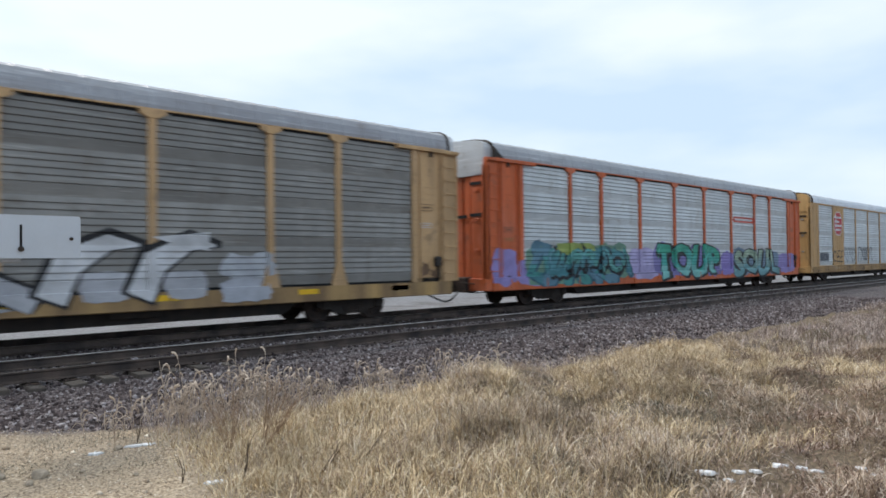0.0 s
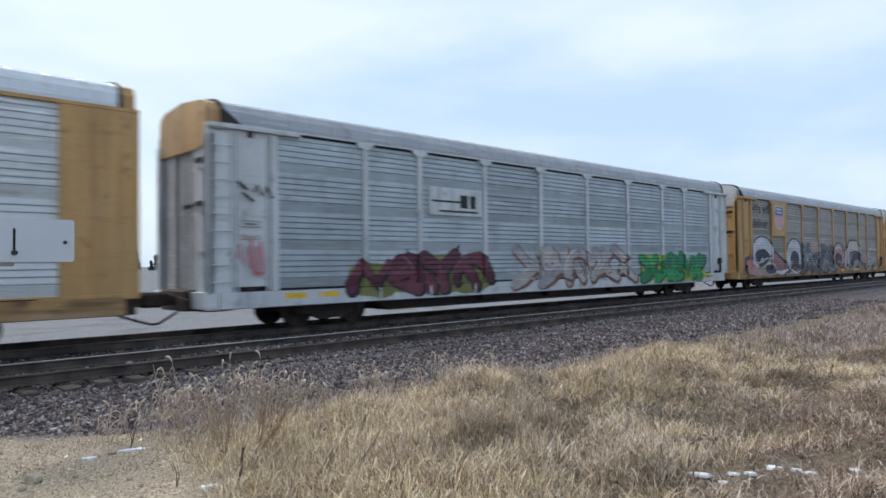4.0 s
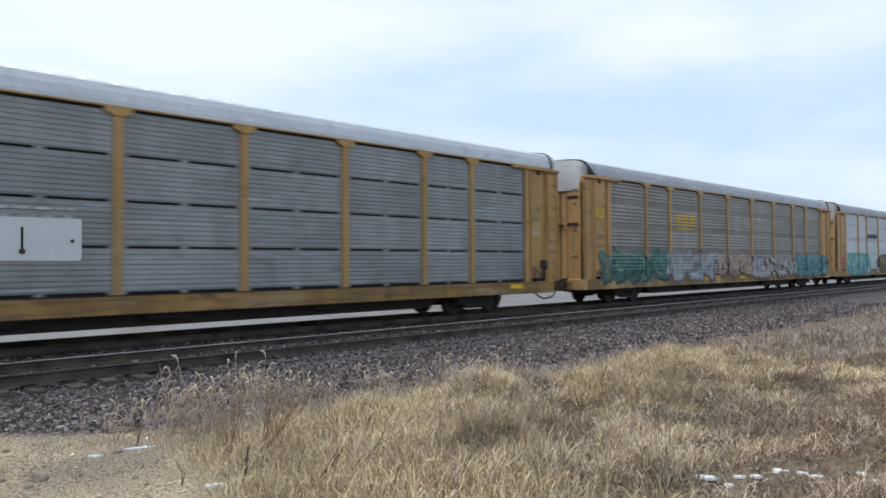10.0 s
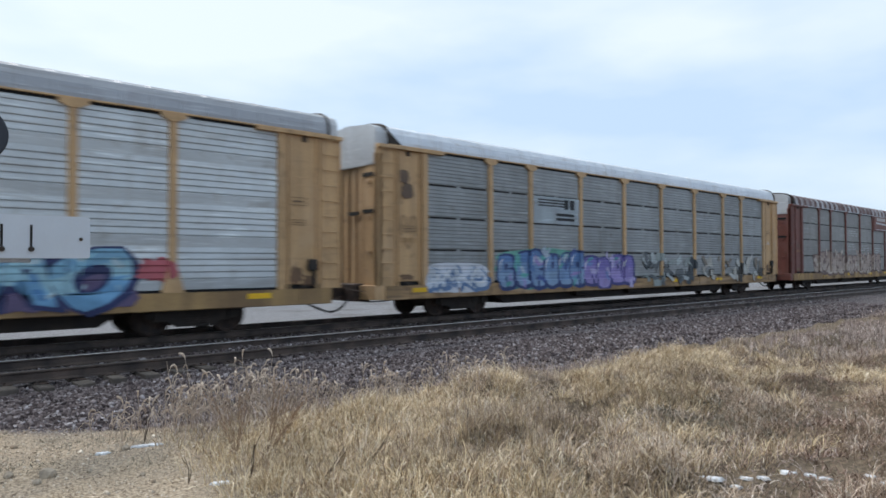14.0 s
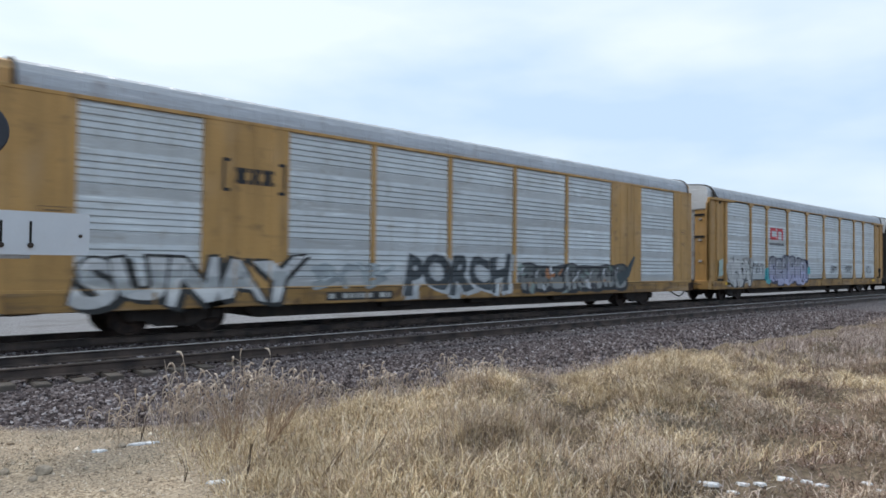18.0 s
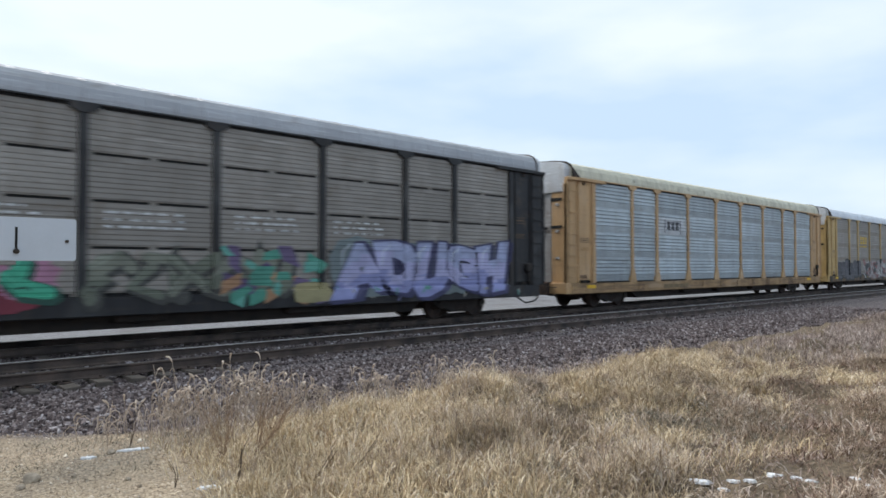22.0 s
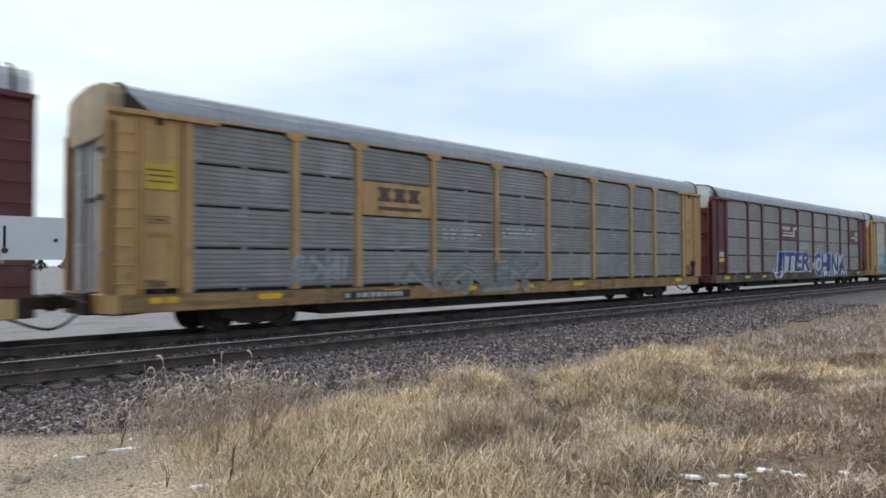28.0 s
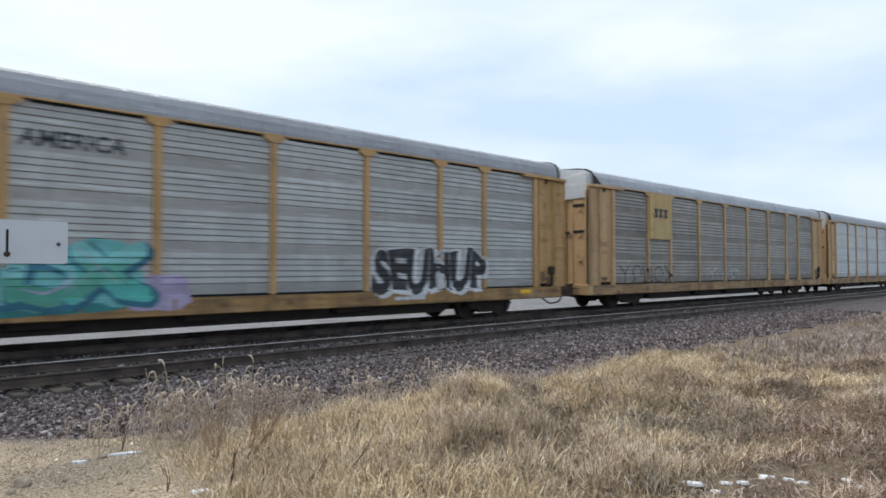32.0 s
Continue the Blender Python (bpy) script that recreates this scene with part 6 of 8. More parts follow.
    def g(p):
        for x, z in ((0.85, 4.0), (1.02, 3.65), (1.2, 3.3), (1.34, 2.98)):
            p.poly([disc(x, z, 0.24)], W, 0.0002)
            p.poly([disc(x + 0.02, z - 0.02, 0.085)], K, 0.0002)
        scrawl(p, (0.6, 1.6, 1.8, 2.5), 3, (0.45, 0.45, 0.47), 5, 0.07)
        p.box(0.7, 1.5, 1.62, 1.80, SAFETY)
        wild(p, (1.95, 3.65, 0.72, 1.75), 2, (0.40, 0.40, 0.38), (0.2, 0.2, 0.19), seed=36, thick=0.3)
        p.poly([blob(4.2, 12.0, 0.66, 2.3, random.Random(4), 46, 0.16)], (0.42, 0.20, 0.30))
        p.poly([blob(4.6, 11.6, 0.66, 1.2, random.Random(5), 46, 0.16)], (0.20, 0.03, 0.05))
        wild(p, (4.6, 11.4, 0.95, 2.2), 6, [(0.04, 0.30, 0.20), (0.05, 0.38, 0.24)], (0.02, 0.08, 0.06), seed=37, thick=0.24)
        wild(p, (12.3, 17.0, 0.85, 2.0), 5, [(0.14, 0.155, 0.12), (0.19, 0.20, 0.16)], (0.06, 0.06, 0.055), seed=38, thick=0.2)
        shards(p, (15.2, 18.4, 0.72, 2.0), 26, [(0.07, 0.28, 0.21), (0.12, 0.36, 0.30), (0.10, 0.07, 0.16), (0.14, 0.10, 0.20), (0.40, 0.22, 0.12)], 38, 0.28)
        p.poly([blob(17.1, 18.3, 0.7, 1.25, random.Random(8), 16, 0.1)], (0.34, 0.30, 0.16))
        fat_text(p, "ADUGH", 18.4, 25.2, 0.82, 2.35, [(0.26, 0.28, 0.52), (0.42, 0.42, 0.66), (0.36, 0.40, 0.60)], (0.05, 0.05, 0.12), (0.17, 0.21, 0.22), bold=0.10)
        shards(p, (18.3, 25.9, 0.7, 1.1), 16, [(0.12, 0.30, 0.26), (0.36, 0.34, 0.30), (0.20, 0.20, 0.38)], 40, 0.3)
    graffiti(a, g, True, label="green, pink and lavender graffiti")
    safety_marks(a, (0.9, 4.9, 9.0), fine=True)
    cars.append(a)
    # clean, cream roof
    a = autorack("autorack_car", next(s), "clean yellow car carrier with blue-grey ribbed sides and cream roof", TAN, SHEET_BLUE, CREAM, CAP, door=DOOR_METAL, flare=True)
    p = Paint(False, False)
    p.box(6.7, 9.22, 3.05, 3.78, (0.55, 0.57, 0.60))
    p.poly([rect(7.25, 7.32, 3.12, 3.72), rect(8.62, 8.69, 3.12, 3.72)], (0.04, 0.04, 0.05))
    p.poly([r for i in range(3) for r in stack(7.45 + i * 0.38, 7.78 + i * 0.38, 3.26, 3.64)], (0.04, 0.04, 0.05))
    p.done(a, "bracket_emblem")
    bars(a, 7.0, 9.3, 0.70, 0.86, (0.2, 0.14, 0.07), 5)
    safety_marks(a, (1.2,))
    cars.append(a)
    # pale yellow, dark bubbles
    a = autorack("autorack_car", next(s), "pale yellow car carrier with brown dusty sides and mixed graffiti", LEMON, SHEET_BROWN, ROOF_BRIGHT, CAP, sill=GRIMY, trim=CAP)
    bars(a, 7.1, 8.8, 3.05, 3.8, (0.58, 0.38, 0.04), 3, under=True)
    def g(p):
        bubbles(p, (1.9, 7.0, 0.75, 2.1), 6, (0.13, 0.13, 0.15), (0.08, 0.075, 0.09), (0.03, 0.03, 0.035), 39, (0.3, 0.3, 0.32))
        p.poly([blob(7.6, 14.4, 0.68, 2.15, random.Random(40), 44, 0.22)], (0.34, 0.31, 0.31))
        shards(p, (7.8, 14.2, 0.72, 2.1), 64, [(0.22, 0.06, 0.06), (0.48, 0.47, 0.46), (0.05, 0.05, 0.055), (0.06, 0.07, 0.07), (0.30, 0.13, 0.12), (0.55, 0.54, 0.53)], 40, 0.26)
        bubbles(p, (14.7, 20.8, 0.72, 1.95), 8, (0.42, 0.49, 0.47), (0.52, 0.50, 0.50), (0.36, 0.34, 0.33), 41)
        p.poly([blob(13.8, 21.0, 0.66, 1.0, random.Random(9), 40, 0.2)], (0.38, 0.42, 0.38))
        wild(p, (20.7, 25.5, 0.72, 1.95), 5, [(0.12, 0.24, 0.36), (0.20, 0.30, 0.40), (0.3, 0.08, 0.08)], (0.06, 0.08, 0.12), (0.22, 0.25, 0.29), seed=42, thick=0.22)
    graffiti(a, g, label="dark bubble, red, white and blue graffiti")
    safety_marks(a, (1.4, 5.0, 8.4, 11.6, 13.6, 19.5, 22.5))
    cars.append(a)
    # dark red, two name plates
    a = autorack("autorack_car", next(s), "dark red car carrier with slotted grey sides and green bubble graffiti", MAROON, SHEET_GREY, ROOF_GREY, CAP, fine=True, slot=True, sill=LEMON, skip_top=((3, 2), (8, 2)))
    stencils(a, ((12.6, 2.8), (15.5, 2.7)))
    plate(a, 9.5, 12.17, 3.01, 3.96, MAROON, -1.51)
    flat_shapes(a, "name_stripe", [(rect(9.9, 11.2, 3.28, 3.36), W), (rect(9.9, 11.0, 3.42, 3.48), W), (rect(11.2, 11.6, 3.28, 3.8), W), (rect(10.0, 10.8, 3.58, 3.72), (0.5, 0.46, 0.46))], -1.51)
    plate(a, 22.94, 25.55, 3.01, 3.96, MAROON, -1.51)
    ring = [(24.6 + 0.33 * math.cos(t), 3.55 + 0.36 * math.sin(t)) for t in (k * math.pi / 10 for k in range(20))]
    flat_shapes(a, "name_stripe", [(rect(23.3, 24.5, 3.4, 3.46), W), (rect(23.3, 24.5, 3.52, 3.58), W), (ring, W), ([(24.6 + (x - 24.6) * 0.55, 3.55 + (z - 3.55) * 0.55) for x, z in ring], (0.13, 0.022, 0.02)), (rect(24.66, 24.98, 3.16, 3.3), W)], -1.51)
    def g(p):
        scrawl(p, (0.65, 1.55, 1.4, 2.1), 1, W, 3, 0.09)
        scrawl(p, (0.65, 1.55, 2.1, 2.8), 1, W, 4, 0.09)
        scrawl(p, (0.65, 1.55, 2.9, 3.6), 1, W, 6, 0.09)
        scrawl(p, (0.65, 1.55, 3.7, 4.4), 1, W, 7, 0.09)
        bubbles(p, (18.5, 24.0, 0.7, 2.1), 5, (0.05, 0.10, 0.10), (0.035, 0.07, 0.075), (0.01, 0.02, 0.025), 43, (0.4, 0.5, 0.5))
        shards(p, (18.6, 24.0, 0.75, 2.0), 10, [(0.3, 0.38, 0.38), (0.02, 0.04, 0.05)], 43, 0.12)
    graffiti(a, g, True, label="dark green bubble graffiti and a white tag")
    safety_marks(a, (3.0, 22.0), fine=True)
    cars.append(a)
    # slotted, tan name plate
    a = autorack("autorack_car", next(s), "tan-yellow car carrier with slotted grimy grey sides and grey tags", YELLOW, SHEET_DARK, ROOF_GREY, CAP_TAN, door=DOOR_METAL, fine=True, slot=True, skip_top=((2, 2),))
    stencils(a, ((9.8, 2.7), (12.6, 2.8)))
    sill_marks(a, 6.0, 8.4)
    plate(a, 6.67, 9.26, 3.01, 3.96, YELLOW, -1.51)
    flat_shapes(a, "lettering", [(r, (0.10, 0.06, 0.05)) for i in range(3) for r in stack(7.2 + i * 0.56, 7.68 + i * 0.56, 3.42, 3.82)] + [(rect(7.2, 8.85, 3.18, 3.28), (0.10, 0.06, 0.05))], -1.51)
    def g(p):
        p.box(0.72, 1.5, 3.3, 3.85, (0.62, 0.40, 0.03))
        for z in (3.45, 3.58, 3.7):
            p.box(0.82, 1.4, z, z + 0.04, (0.15, 0.10, 0.04))
        wild(p, (4.5, 6.0, 1.1, 2.0), 3, (0.30, 0.31, 0.32), None, seed=44, thick=0.14)
        wild(p, (8.4, 14.4, 0.75, 1.8), 4, (0.20, 0.20, 0.18), (0.30, 0.31, 0.28), seed=45, thick=0.2)
        p.poly(strip([(7.5, 2.1), (9.5, 2.2), (12.0, 2.12), (13.5, 2.2)], 0.04), (0.4, 0.4, 0.4))
    graffiti(a, g, True, label="faint grey scrawled tags and a yellow notice")
    safety_marks(a, (0.9, 3.5, 7.4, 10.6, 13.6, 16.6), fine=True)
    cars.append(a)
    # dark red, big blue letters
    a = autorack("autorack_car", next(s), "dark red car carrier with slotted tan-grey sides and blue lettering", MAROON, SHEET_TAN, ROOF_GREY, CAP, fine=True, slot=True, sill=GRIMY, skip_top=((3, 2), (8, 2)))
    stencils(a, ((12.6, 2.8), (15.5, 2.7)))
    plate(a, 9.5, 12.17, 3.01, 3.96, MAROON, -1.51)
    flat_shapes(a, "name_stripe", [(rect(9.6, 11.5, 3.24, 3.33), W), (rect(9.6, 11.3, 3.42, 3.48), W), (rect(11.4, 11.6, 3.24, 3.78), W), (rect(11.5, 12.0, 3.68, 3.82), W), (rect(9.6, 10.8, 3.62, 3.82), (0.5, 0.46, 0.46))], -1.51)
    plate(a, 22.94, 25.55, 3.01, 3.96, MAROON, -1.51)
    flat_shapes(a, "name_stripe", [(rect(23.4, 24.6, 3.4, 3.5), W), (ring, W), ([(24.6 + (x - 24.6) * 0.55, 3.55 + (z - 3.55) * 0.55) for x, z in ring], (0.13, 0.022, 0.02))], -1.51)
    def g(p):
        blue = [(0.03, 0.036, 0.09), (0.035, 0.045, 0.19), (0.045, 0.06, 0.27)]
        for txt, x0, x1 in (("JITER", 8.5, 14.4), ("CHINA", 15.2, 21.8)):
            p.text(txt, x0 + 0.14, x1 + 0.32, 0.70, 2.24, W, 0.08, 0.12)
            p.text(txt, x0 - 0.22, x1 - 0.02, 0.74, 2.32, W, 0.07, 0.12)
            p.text(txt, x0 - 0.05, x1 + 0.12, 0.74, 2.28, blue, 0.035, 0.12)
        p.poly(strip([(8.2, 1.3), (8.25, 0.9), (8.7, 0.75)], 0.14), W)
    graffiti(a, g, True, label="blue letters edged in white")
    p = Paint(True, False)
    p.box(0.85, 1.35, 1.95, 2.2, (0.45, 0.52, 0.60))
    p.box(0.8, 1.38, 1.68, 1.88, SAFETY)
    p.done(a, "notice_label")
    safety_marks(a, (1.4, 4.0, 6.4), fine=True)
    cars.append(a)
    # shield, slogan, teal
    a = autorack("autorack_car", next(s), "golden yellow car carrier with worn grey sides, shield emblem, teal graffiti", YELLOW, SHEET_MID, ROOF_DULL, CAP, door=DOOR_METAL, skip_top=((1, 2), (1, 3)))
    plate(a, 4.45, 6.65, 3.0, 4.93, YELLOW, -1.575)
    shield(a, 4.8, 6.28, 3.3, 4.76, -1.575)
    for word, x0 in (("BUILDING", 7.15), ("AMERICA", 9.6)):
        p = Paint(False, False)
        p.text(word, x0, x0 + 2.0, 4.05, 4.4, (0.05, 0.06, 0.07), 0.02, 0.1)
        p.done(a, "slogan", "dark slogan lettering")
    def g(p):
        p.poly([blob(1.9, 5.0, 0.66, 1.5, random.Random(4), 36, 0.2)], (0.40, 0.28, 0.45))
        p.poly([blob(3.2, 12.0, 0.66, 1.5, random.Random(5), 46, 0.12)], (0.03, 0.22, 0.22))
        p.poly([blob(11.6, 13.1, 0.7, 1.55, random.Random(8))], (0.45, 0.38, 0.55))
        wild(p, (3.8, 11.8, 0.85, 2.2), 7, [(0.10, 0.48, 0.44), (0.22, 0.56, 0.56), (0.10, 0.38, 0.30)], (0.03, 0.16, 0.24), (0.16, 0.48, 0.48), seed=46, thick=0.26, shine=(0.45, 0.4, 0.6))
    graffiti(a, g, label="teal and lilac graffiti")
    def g(p):
        fat_text(p, "SEUHUP", 18.25, 22.9, 0.98, 2.25, (0.03, 0.03, 0.035), (0.66, 0.66, 0.68), bold=0.055)
    graffiti(a, g, label="black letters edged in white")
    bars(a, 19.0, 20.2, 0.74, 0.84, W, 4)
    safety_marks(a, (1.6,))
    cars.append(a)
    # dusty tan with yellow plate
    a = autorack("autorack_car", next(s), "tan car carrier with dusty brown sides and a cream name panel", TAN, SHEET_DUST, ROOF_GREY, CAP, skip_top=((1, 2), (1, 3)), flare=(5, 6, 7))
    plate(a, 4.6, 6.5, 2.95, 4.95, LEMON, -1.565)
    flat_shapes(a, "lettering", [(r, (0.05, 0.05, 0.05)) for i in range(3) for r in stack(4.95 + i * 0.42, 5.28 + i * 0.42, 3.9, 4.3)], -1.565)
    def g(p):
        scrawl(p, (2.1, 6.8, 0.95, 1.85), 5, (0.07, 0.06, 0.06), 8, 0.07)
        wild(p, (9.8, 14.0, 0.95, 1.75), 4, (0.36, 0.34, 0.32), None, seed=47, thick=0.16)
    graffiti(a, g, label="thin dark tags")
    cars.append(a)
    a = autorack("autorack_car", next(s), "yellow car carrier with bright pale ribbed sides", TAN, SHEET_LIGHT, ROOF_GREY, CAP, door=DOOR_METAL, flare=True)
    cars.append(a)
    # small notices on the end panels
    for k, c in enumerate(cars):
        if k in (2, 12):
            continue
        for x, z, w, h, col in ((0.85, 2.55, 0.5, 0.16, (0.12, 0.08, 0.05)), (0.85, 2.25, 0.5, 0.1, (0.40, 0.22, 0.08)), (25.7, 3.1, 0.5, 0.2, (0.18, 0.11, 0.06)), (25.75, 2.6, 0.42, 0.14, W if k % 3 == 0 else (0.16, 0.10, 0.05))):
            frame_bars(c, x, z, w, h, col)
        if k not in (1, 3, 11, 13):
            for x, z, w, h in ((25.68, 1.12, 0.45, 0.5), (26.05, 1.05, 0.5, 0.35), (0.75, 1.14, 0.6, 0.2)):
                p = Paint(False, False)
                p.poly([blob(x, x + w, z, z + h, random.Random(k * 7 + int(x)), 18, 0.5)], (0.17, 0.095, 0.05))
                p.done(c, "rust_stain", "dark brown rust stain")
    return cars


CARS = train()


def travelled(t):
    return 16.61957 * t + 3.104674e-3 * t * t + 10.857e-5 * t ** 3


def motions():
    for car, x in zip(CARS, STARTS):
        walk(car, [(t, pose(x - travelled(t), 0, 0)) for t in range(0, 33, 2)])
    for w, car in WHEELS:
        x0 = STARTS[CARS.index(car)]
        at = w.location.copy()
        # the wheels turn while their car is near enough to see
        seen = [k * 0.04 for k in range(801) if -25 < x0 + at.x - travelled(k * 0.04) + 12 < 50]
        if not seen:
            continue
        turn = lambda t: pose(at.x, at.y, at.z, 0, -math.degrees((travelled(t) - travelled(seen[0])) / 0.425), 0)
        rows = ([] if seen[0] <= 0.02 else [(0.0, turn(seen[0]))]) + [(t, turn(t)) for t in seen]
        if rows[-1][0] < 31.99:
            rows.append((32.0, rows[-1][1]))
        walk(w, rows)


# ---- crossing signal at the road ----
def crossing_signal():
    grey = mat("galvanized_mast", (0.42, 0.43, 0.45), 0.45, 0.6)
    weight = mat("white_weight_paint", (0.52, 0.56, 0.62), 0.5, dark=0.9, scale=1.5, bump=0.0, grit=0.04)
    black = mat("black_signal_paint", (0.01, 0.011, 0.018), 0.35, dark=1.6)
    lens = mat("dark_red_lens", (0.12, 0.006, 0.012), 0.15)
    sig = tagged(new("crossing_signal"), "railway crossing signal with white gate counterweight and black light disc", "crossing signal")
    sig.location = (0.55, -8.0, float(ground_z(0.55, -8.0)))
    z0 = sig.location.z
    bm = bmesh.new()
    tube(bm, [(0, 0, -0.02), (0, 0, 4.2)], 0.065, 14)
    part("mast", bm, grey, sig)
    part("base", blocks((-0.25, 0.25, -0.25, 0.25, -0.03, 0.12), bevel=0.03), grey, sig)
    bm = bmesh.new()
    tube(bm, [(0, 0, 3.0 - z0), (0.56, -0.02, 3.0 - z0)], 0.03, 8)
    part("light_arm", bm, grey, sig)
    bm = bmesh.new()
    lathe(bm, [(0.305, 0.0), (0.305, -0.012), (0.29, -0.02), (0.11, -0.02), (0.11, 0.0)], at=(0.58, -0.06, 3.0 - z0), sides=40)
    disc = part("light_disc", bm, black, sig, "round black backing disc")
    bm = bmesh.new()
    lathe(bm, [(0.11, -0.02), (0.105, -0.035), (0.06, -0.05)], at=(0.58, -0.06, 3.0 - z0), sides=24)
    part("lens", bm, lens, disc, "dark red lens")
    bm = bmesh.new()
    lathe(bm, [(0.10, 0.0), (0.12, 0.08), (0.12, 0.2)], at=(0.58, -0.06, 3.0 - z0), sides=24)
    part("lamp_housing", bm, black, disc)
    # counterweight plates on the gate arm's short end
    bm = bmesh.new()
    c, out = 0.03, []
    for cx, cz, a0 in ((1.635, 2.135, 0), (0.28, 2.135, 90), (0.28, 1.73, 180), (1.635, 1.73, 270)):
        out += [(cx + c * math.cos(radians(a0 + k * 18)), cz - z0 + c * math.sin(radians(a0 + k * 18))) for k in range(6)]
    prism(bm, out, "y", -0.16, -0.11)
    cw = part("counterweight", bm, weight, sig, "white slotted counterweight plate")
    part("weight_back", blocks((0.25, 1.1, -0.10, 0.06, 1.655 - z0, 2.1 - z0), bevel=0.01), grey, sig)
    for x in (0.545, 0.815, 1.085):
        # no hole is cut: a near-black strip gives the slot's shade
        bm = blocks((x - 0.012, x + 0.012, -0.163, -0.158, 1.83 - z0, 2.06 - z0))
        part("slot", bm, UNLIT_BLACK, cw)
        bm = bmesh.new()
        lathe(bm, [(0.03, -0.16), (0.03, -0.185), (0.012, -0.19)], at=(x, 0, 1.80 - z0), sides=8)
        part("bolt", bm, STEEL_DARK, cw)
    bm = bmesh.new()
    lathe(bm, [(0.02, -0.16), (0.02, -0.175), (0.008, -0.18)], at=(1.57, 0, 1.915 - z0), sides=8)
    part("bolt", bm, STEEL_DARK, cw)
    part("gate_arm", blocks((-0.3, 0.4, -0.09, 0.03, 1.82 - z0, 2.02 - z0), bevel=0.01), weight, sig)


crossing_signal()


# ---- far side: field, trees, vehicle ----
def far_trees():
    leaf = island_mat("winter_evergreen", [(0.0, (0.018, 0.026, 0.026)), (0.5, (0.035, 0.045, 0.045)), (1.0, (0.07, 0.07, 0.075))])
    bark = mat("dark_bark", (0.05, 0.04, 0.035), 0.9)
    rnd = random.Random(5)
    protos = []
    for k in range(4):
        t = tagged(new("tree"), "dark bare-looking tree on the far side of a snowy field", "tree", "distant tree line")
        h = rnd.uniform(7, 10)
        bm = bmesh.new()
        tube(bm, [(0, 0, -0.1), (0.1, 0, h * 0.5), (0.0, 0.1, h * 0.95)], [0.22, 0.14, 0.03], 7)
        for i in range(9):
            a, z = rnd.uniform(0, 6.28), h * rnd.uniform(0.25, 0.8)
            tube(bm, [(0, 0, z), (math.cos(a) * 1.6, math.sin(a) * 1.6, z + 0.7)], [0.06, 0.015], 5)
        part("trunk", bm, bark, t)
        n = 900
        u = rng.random(n)
        zz = h * (0.12 + 0.88 * u)
        rad = (0.35 + 2.2 * (1 - u) ** 0.7 * (1 if k % 2 else 0.8 + 0.6 * np.sin(u * 9))) * np.sqrt(rng.random(n))
        ang = rng.random(n) * 6.283
        c = np.stack([rad * np.cos(ang), rad * np.sin(ang), zz], 1)
        d1, d2 = rng.normal(size=(n, 3)) * 0.28, rng.normal(size=(n, 3)) * 0.28
        v = np.stack([c - d1, c + d2, c + d1 - d2 * 0.3], 1).reshape(-1, 3)
        cr = bulk("crown", v, np.arange(n * 3).reshape(-1, 3), leaf)
        cr.parent = t
        protos.append(t)
    spots = [(x + rnd.uniform(-5, 5), 330 + rnd.uniform(-20, 25)) for x in range(-60, 330, 5)]
    for i, (x, y) in enumerate(spots):
        s = rnd.uniform(0.6, 1.15)
        t = protos[i] if i < 4 else copy_thing(protos[i % 4], pose(0, 0, 0))
        t.location, t.scale, t.rotation_euler = (x, y, -1.0), (s, s, s), (0, 0, rnd.uniform(0, 6))


far_trees()


def far_vehicle():
    body = mat("white_car_paint", (0.55, 0.57, 0.60), 0.3)
    glass = mat("dark_car_glass", (0.02, 0.022, 0.026), 0.1)
    car = tagged(new("parked_car"), "white car parked at the far edge of the snowy field", "car")
    car.location = (24, 120, -1.0)
    bm = bmesh.new()
    prism(bm, [(-2.2, 0.35), (2.2, 0.35), (2.3, 0.75), (1.3, 0.92), (0.6, 1.45), (-1.2, 1.45), (-1.9, 0.95), (-2.3, 0.85)], "y", -0.85, 0.85)
    part("body", bm, body, car)
    bm = bmesh.new()
    prism(bm, [(1.1, 0.95), (0.55, 1.38), (-1.1, 1.38), (-1.6, 0.97)], "y", -0.86, 0.86)
    part("window", bm, glass, car)
    for x in (-1.4, 1.4):
        for y in (-0.85, 0.75):
            bm = bmesh.new()
            lathe(bm, [(0.33, y), (0.33, y + 0.1)], at=(x, 0, 0.33), sides=18)
            part("wheel", bm, RUBBER, car)


far_vehicle()


# leftover snow: x, y and half sizes
SNOW = [(2.43, -11.13, 0.10, 0.045), (5.01, -14.04, 0.10, 0.06), (5.08, -14.19, 0.05, 0.03), (5.23, -14.21, 0.06, 0.03), (2.04, -9.32, 0.08, 0.04), (2.47, -9.31, 0.16, 0.05), (5.64, -14.35, 0.07, 0.05), (5.75, -14.58, 0.06, 0.035), (5.65, -14.51, 0.05, 0.03), (6.13, -14.78, 0.05, 0.05), (5.78, -15.01, 0.09, 0.06), (5.29, -14.31, 0.05, 0.025)]


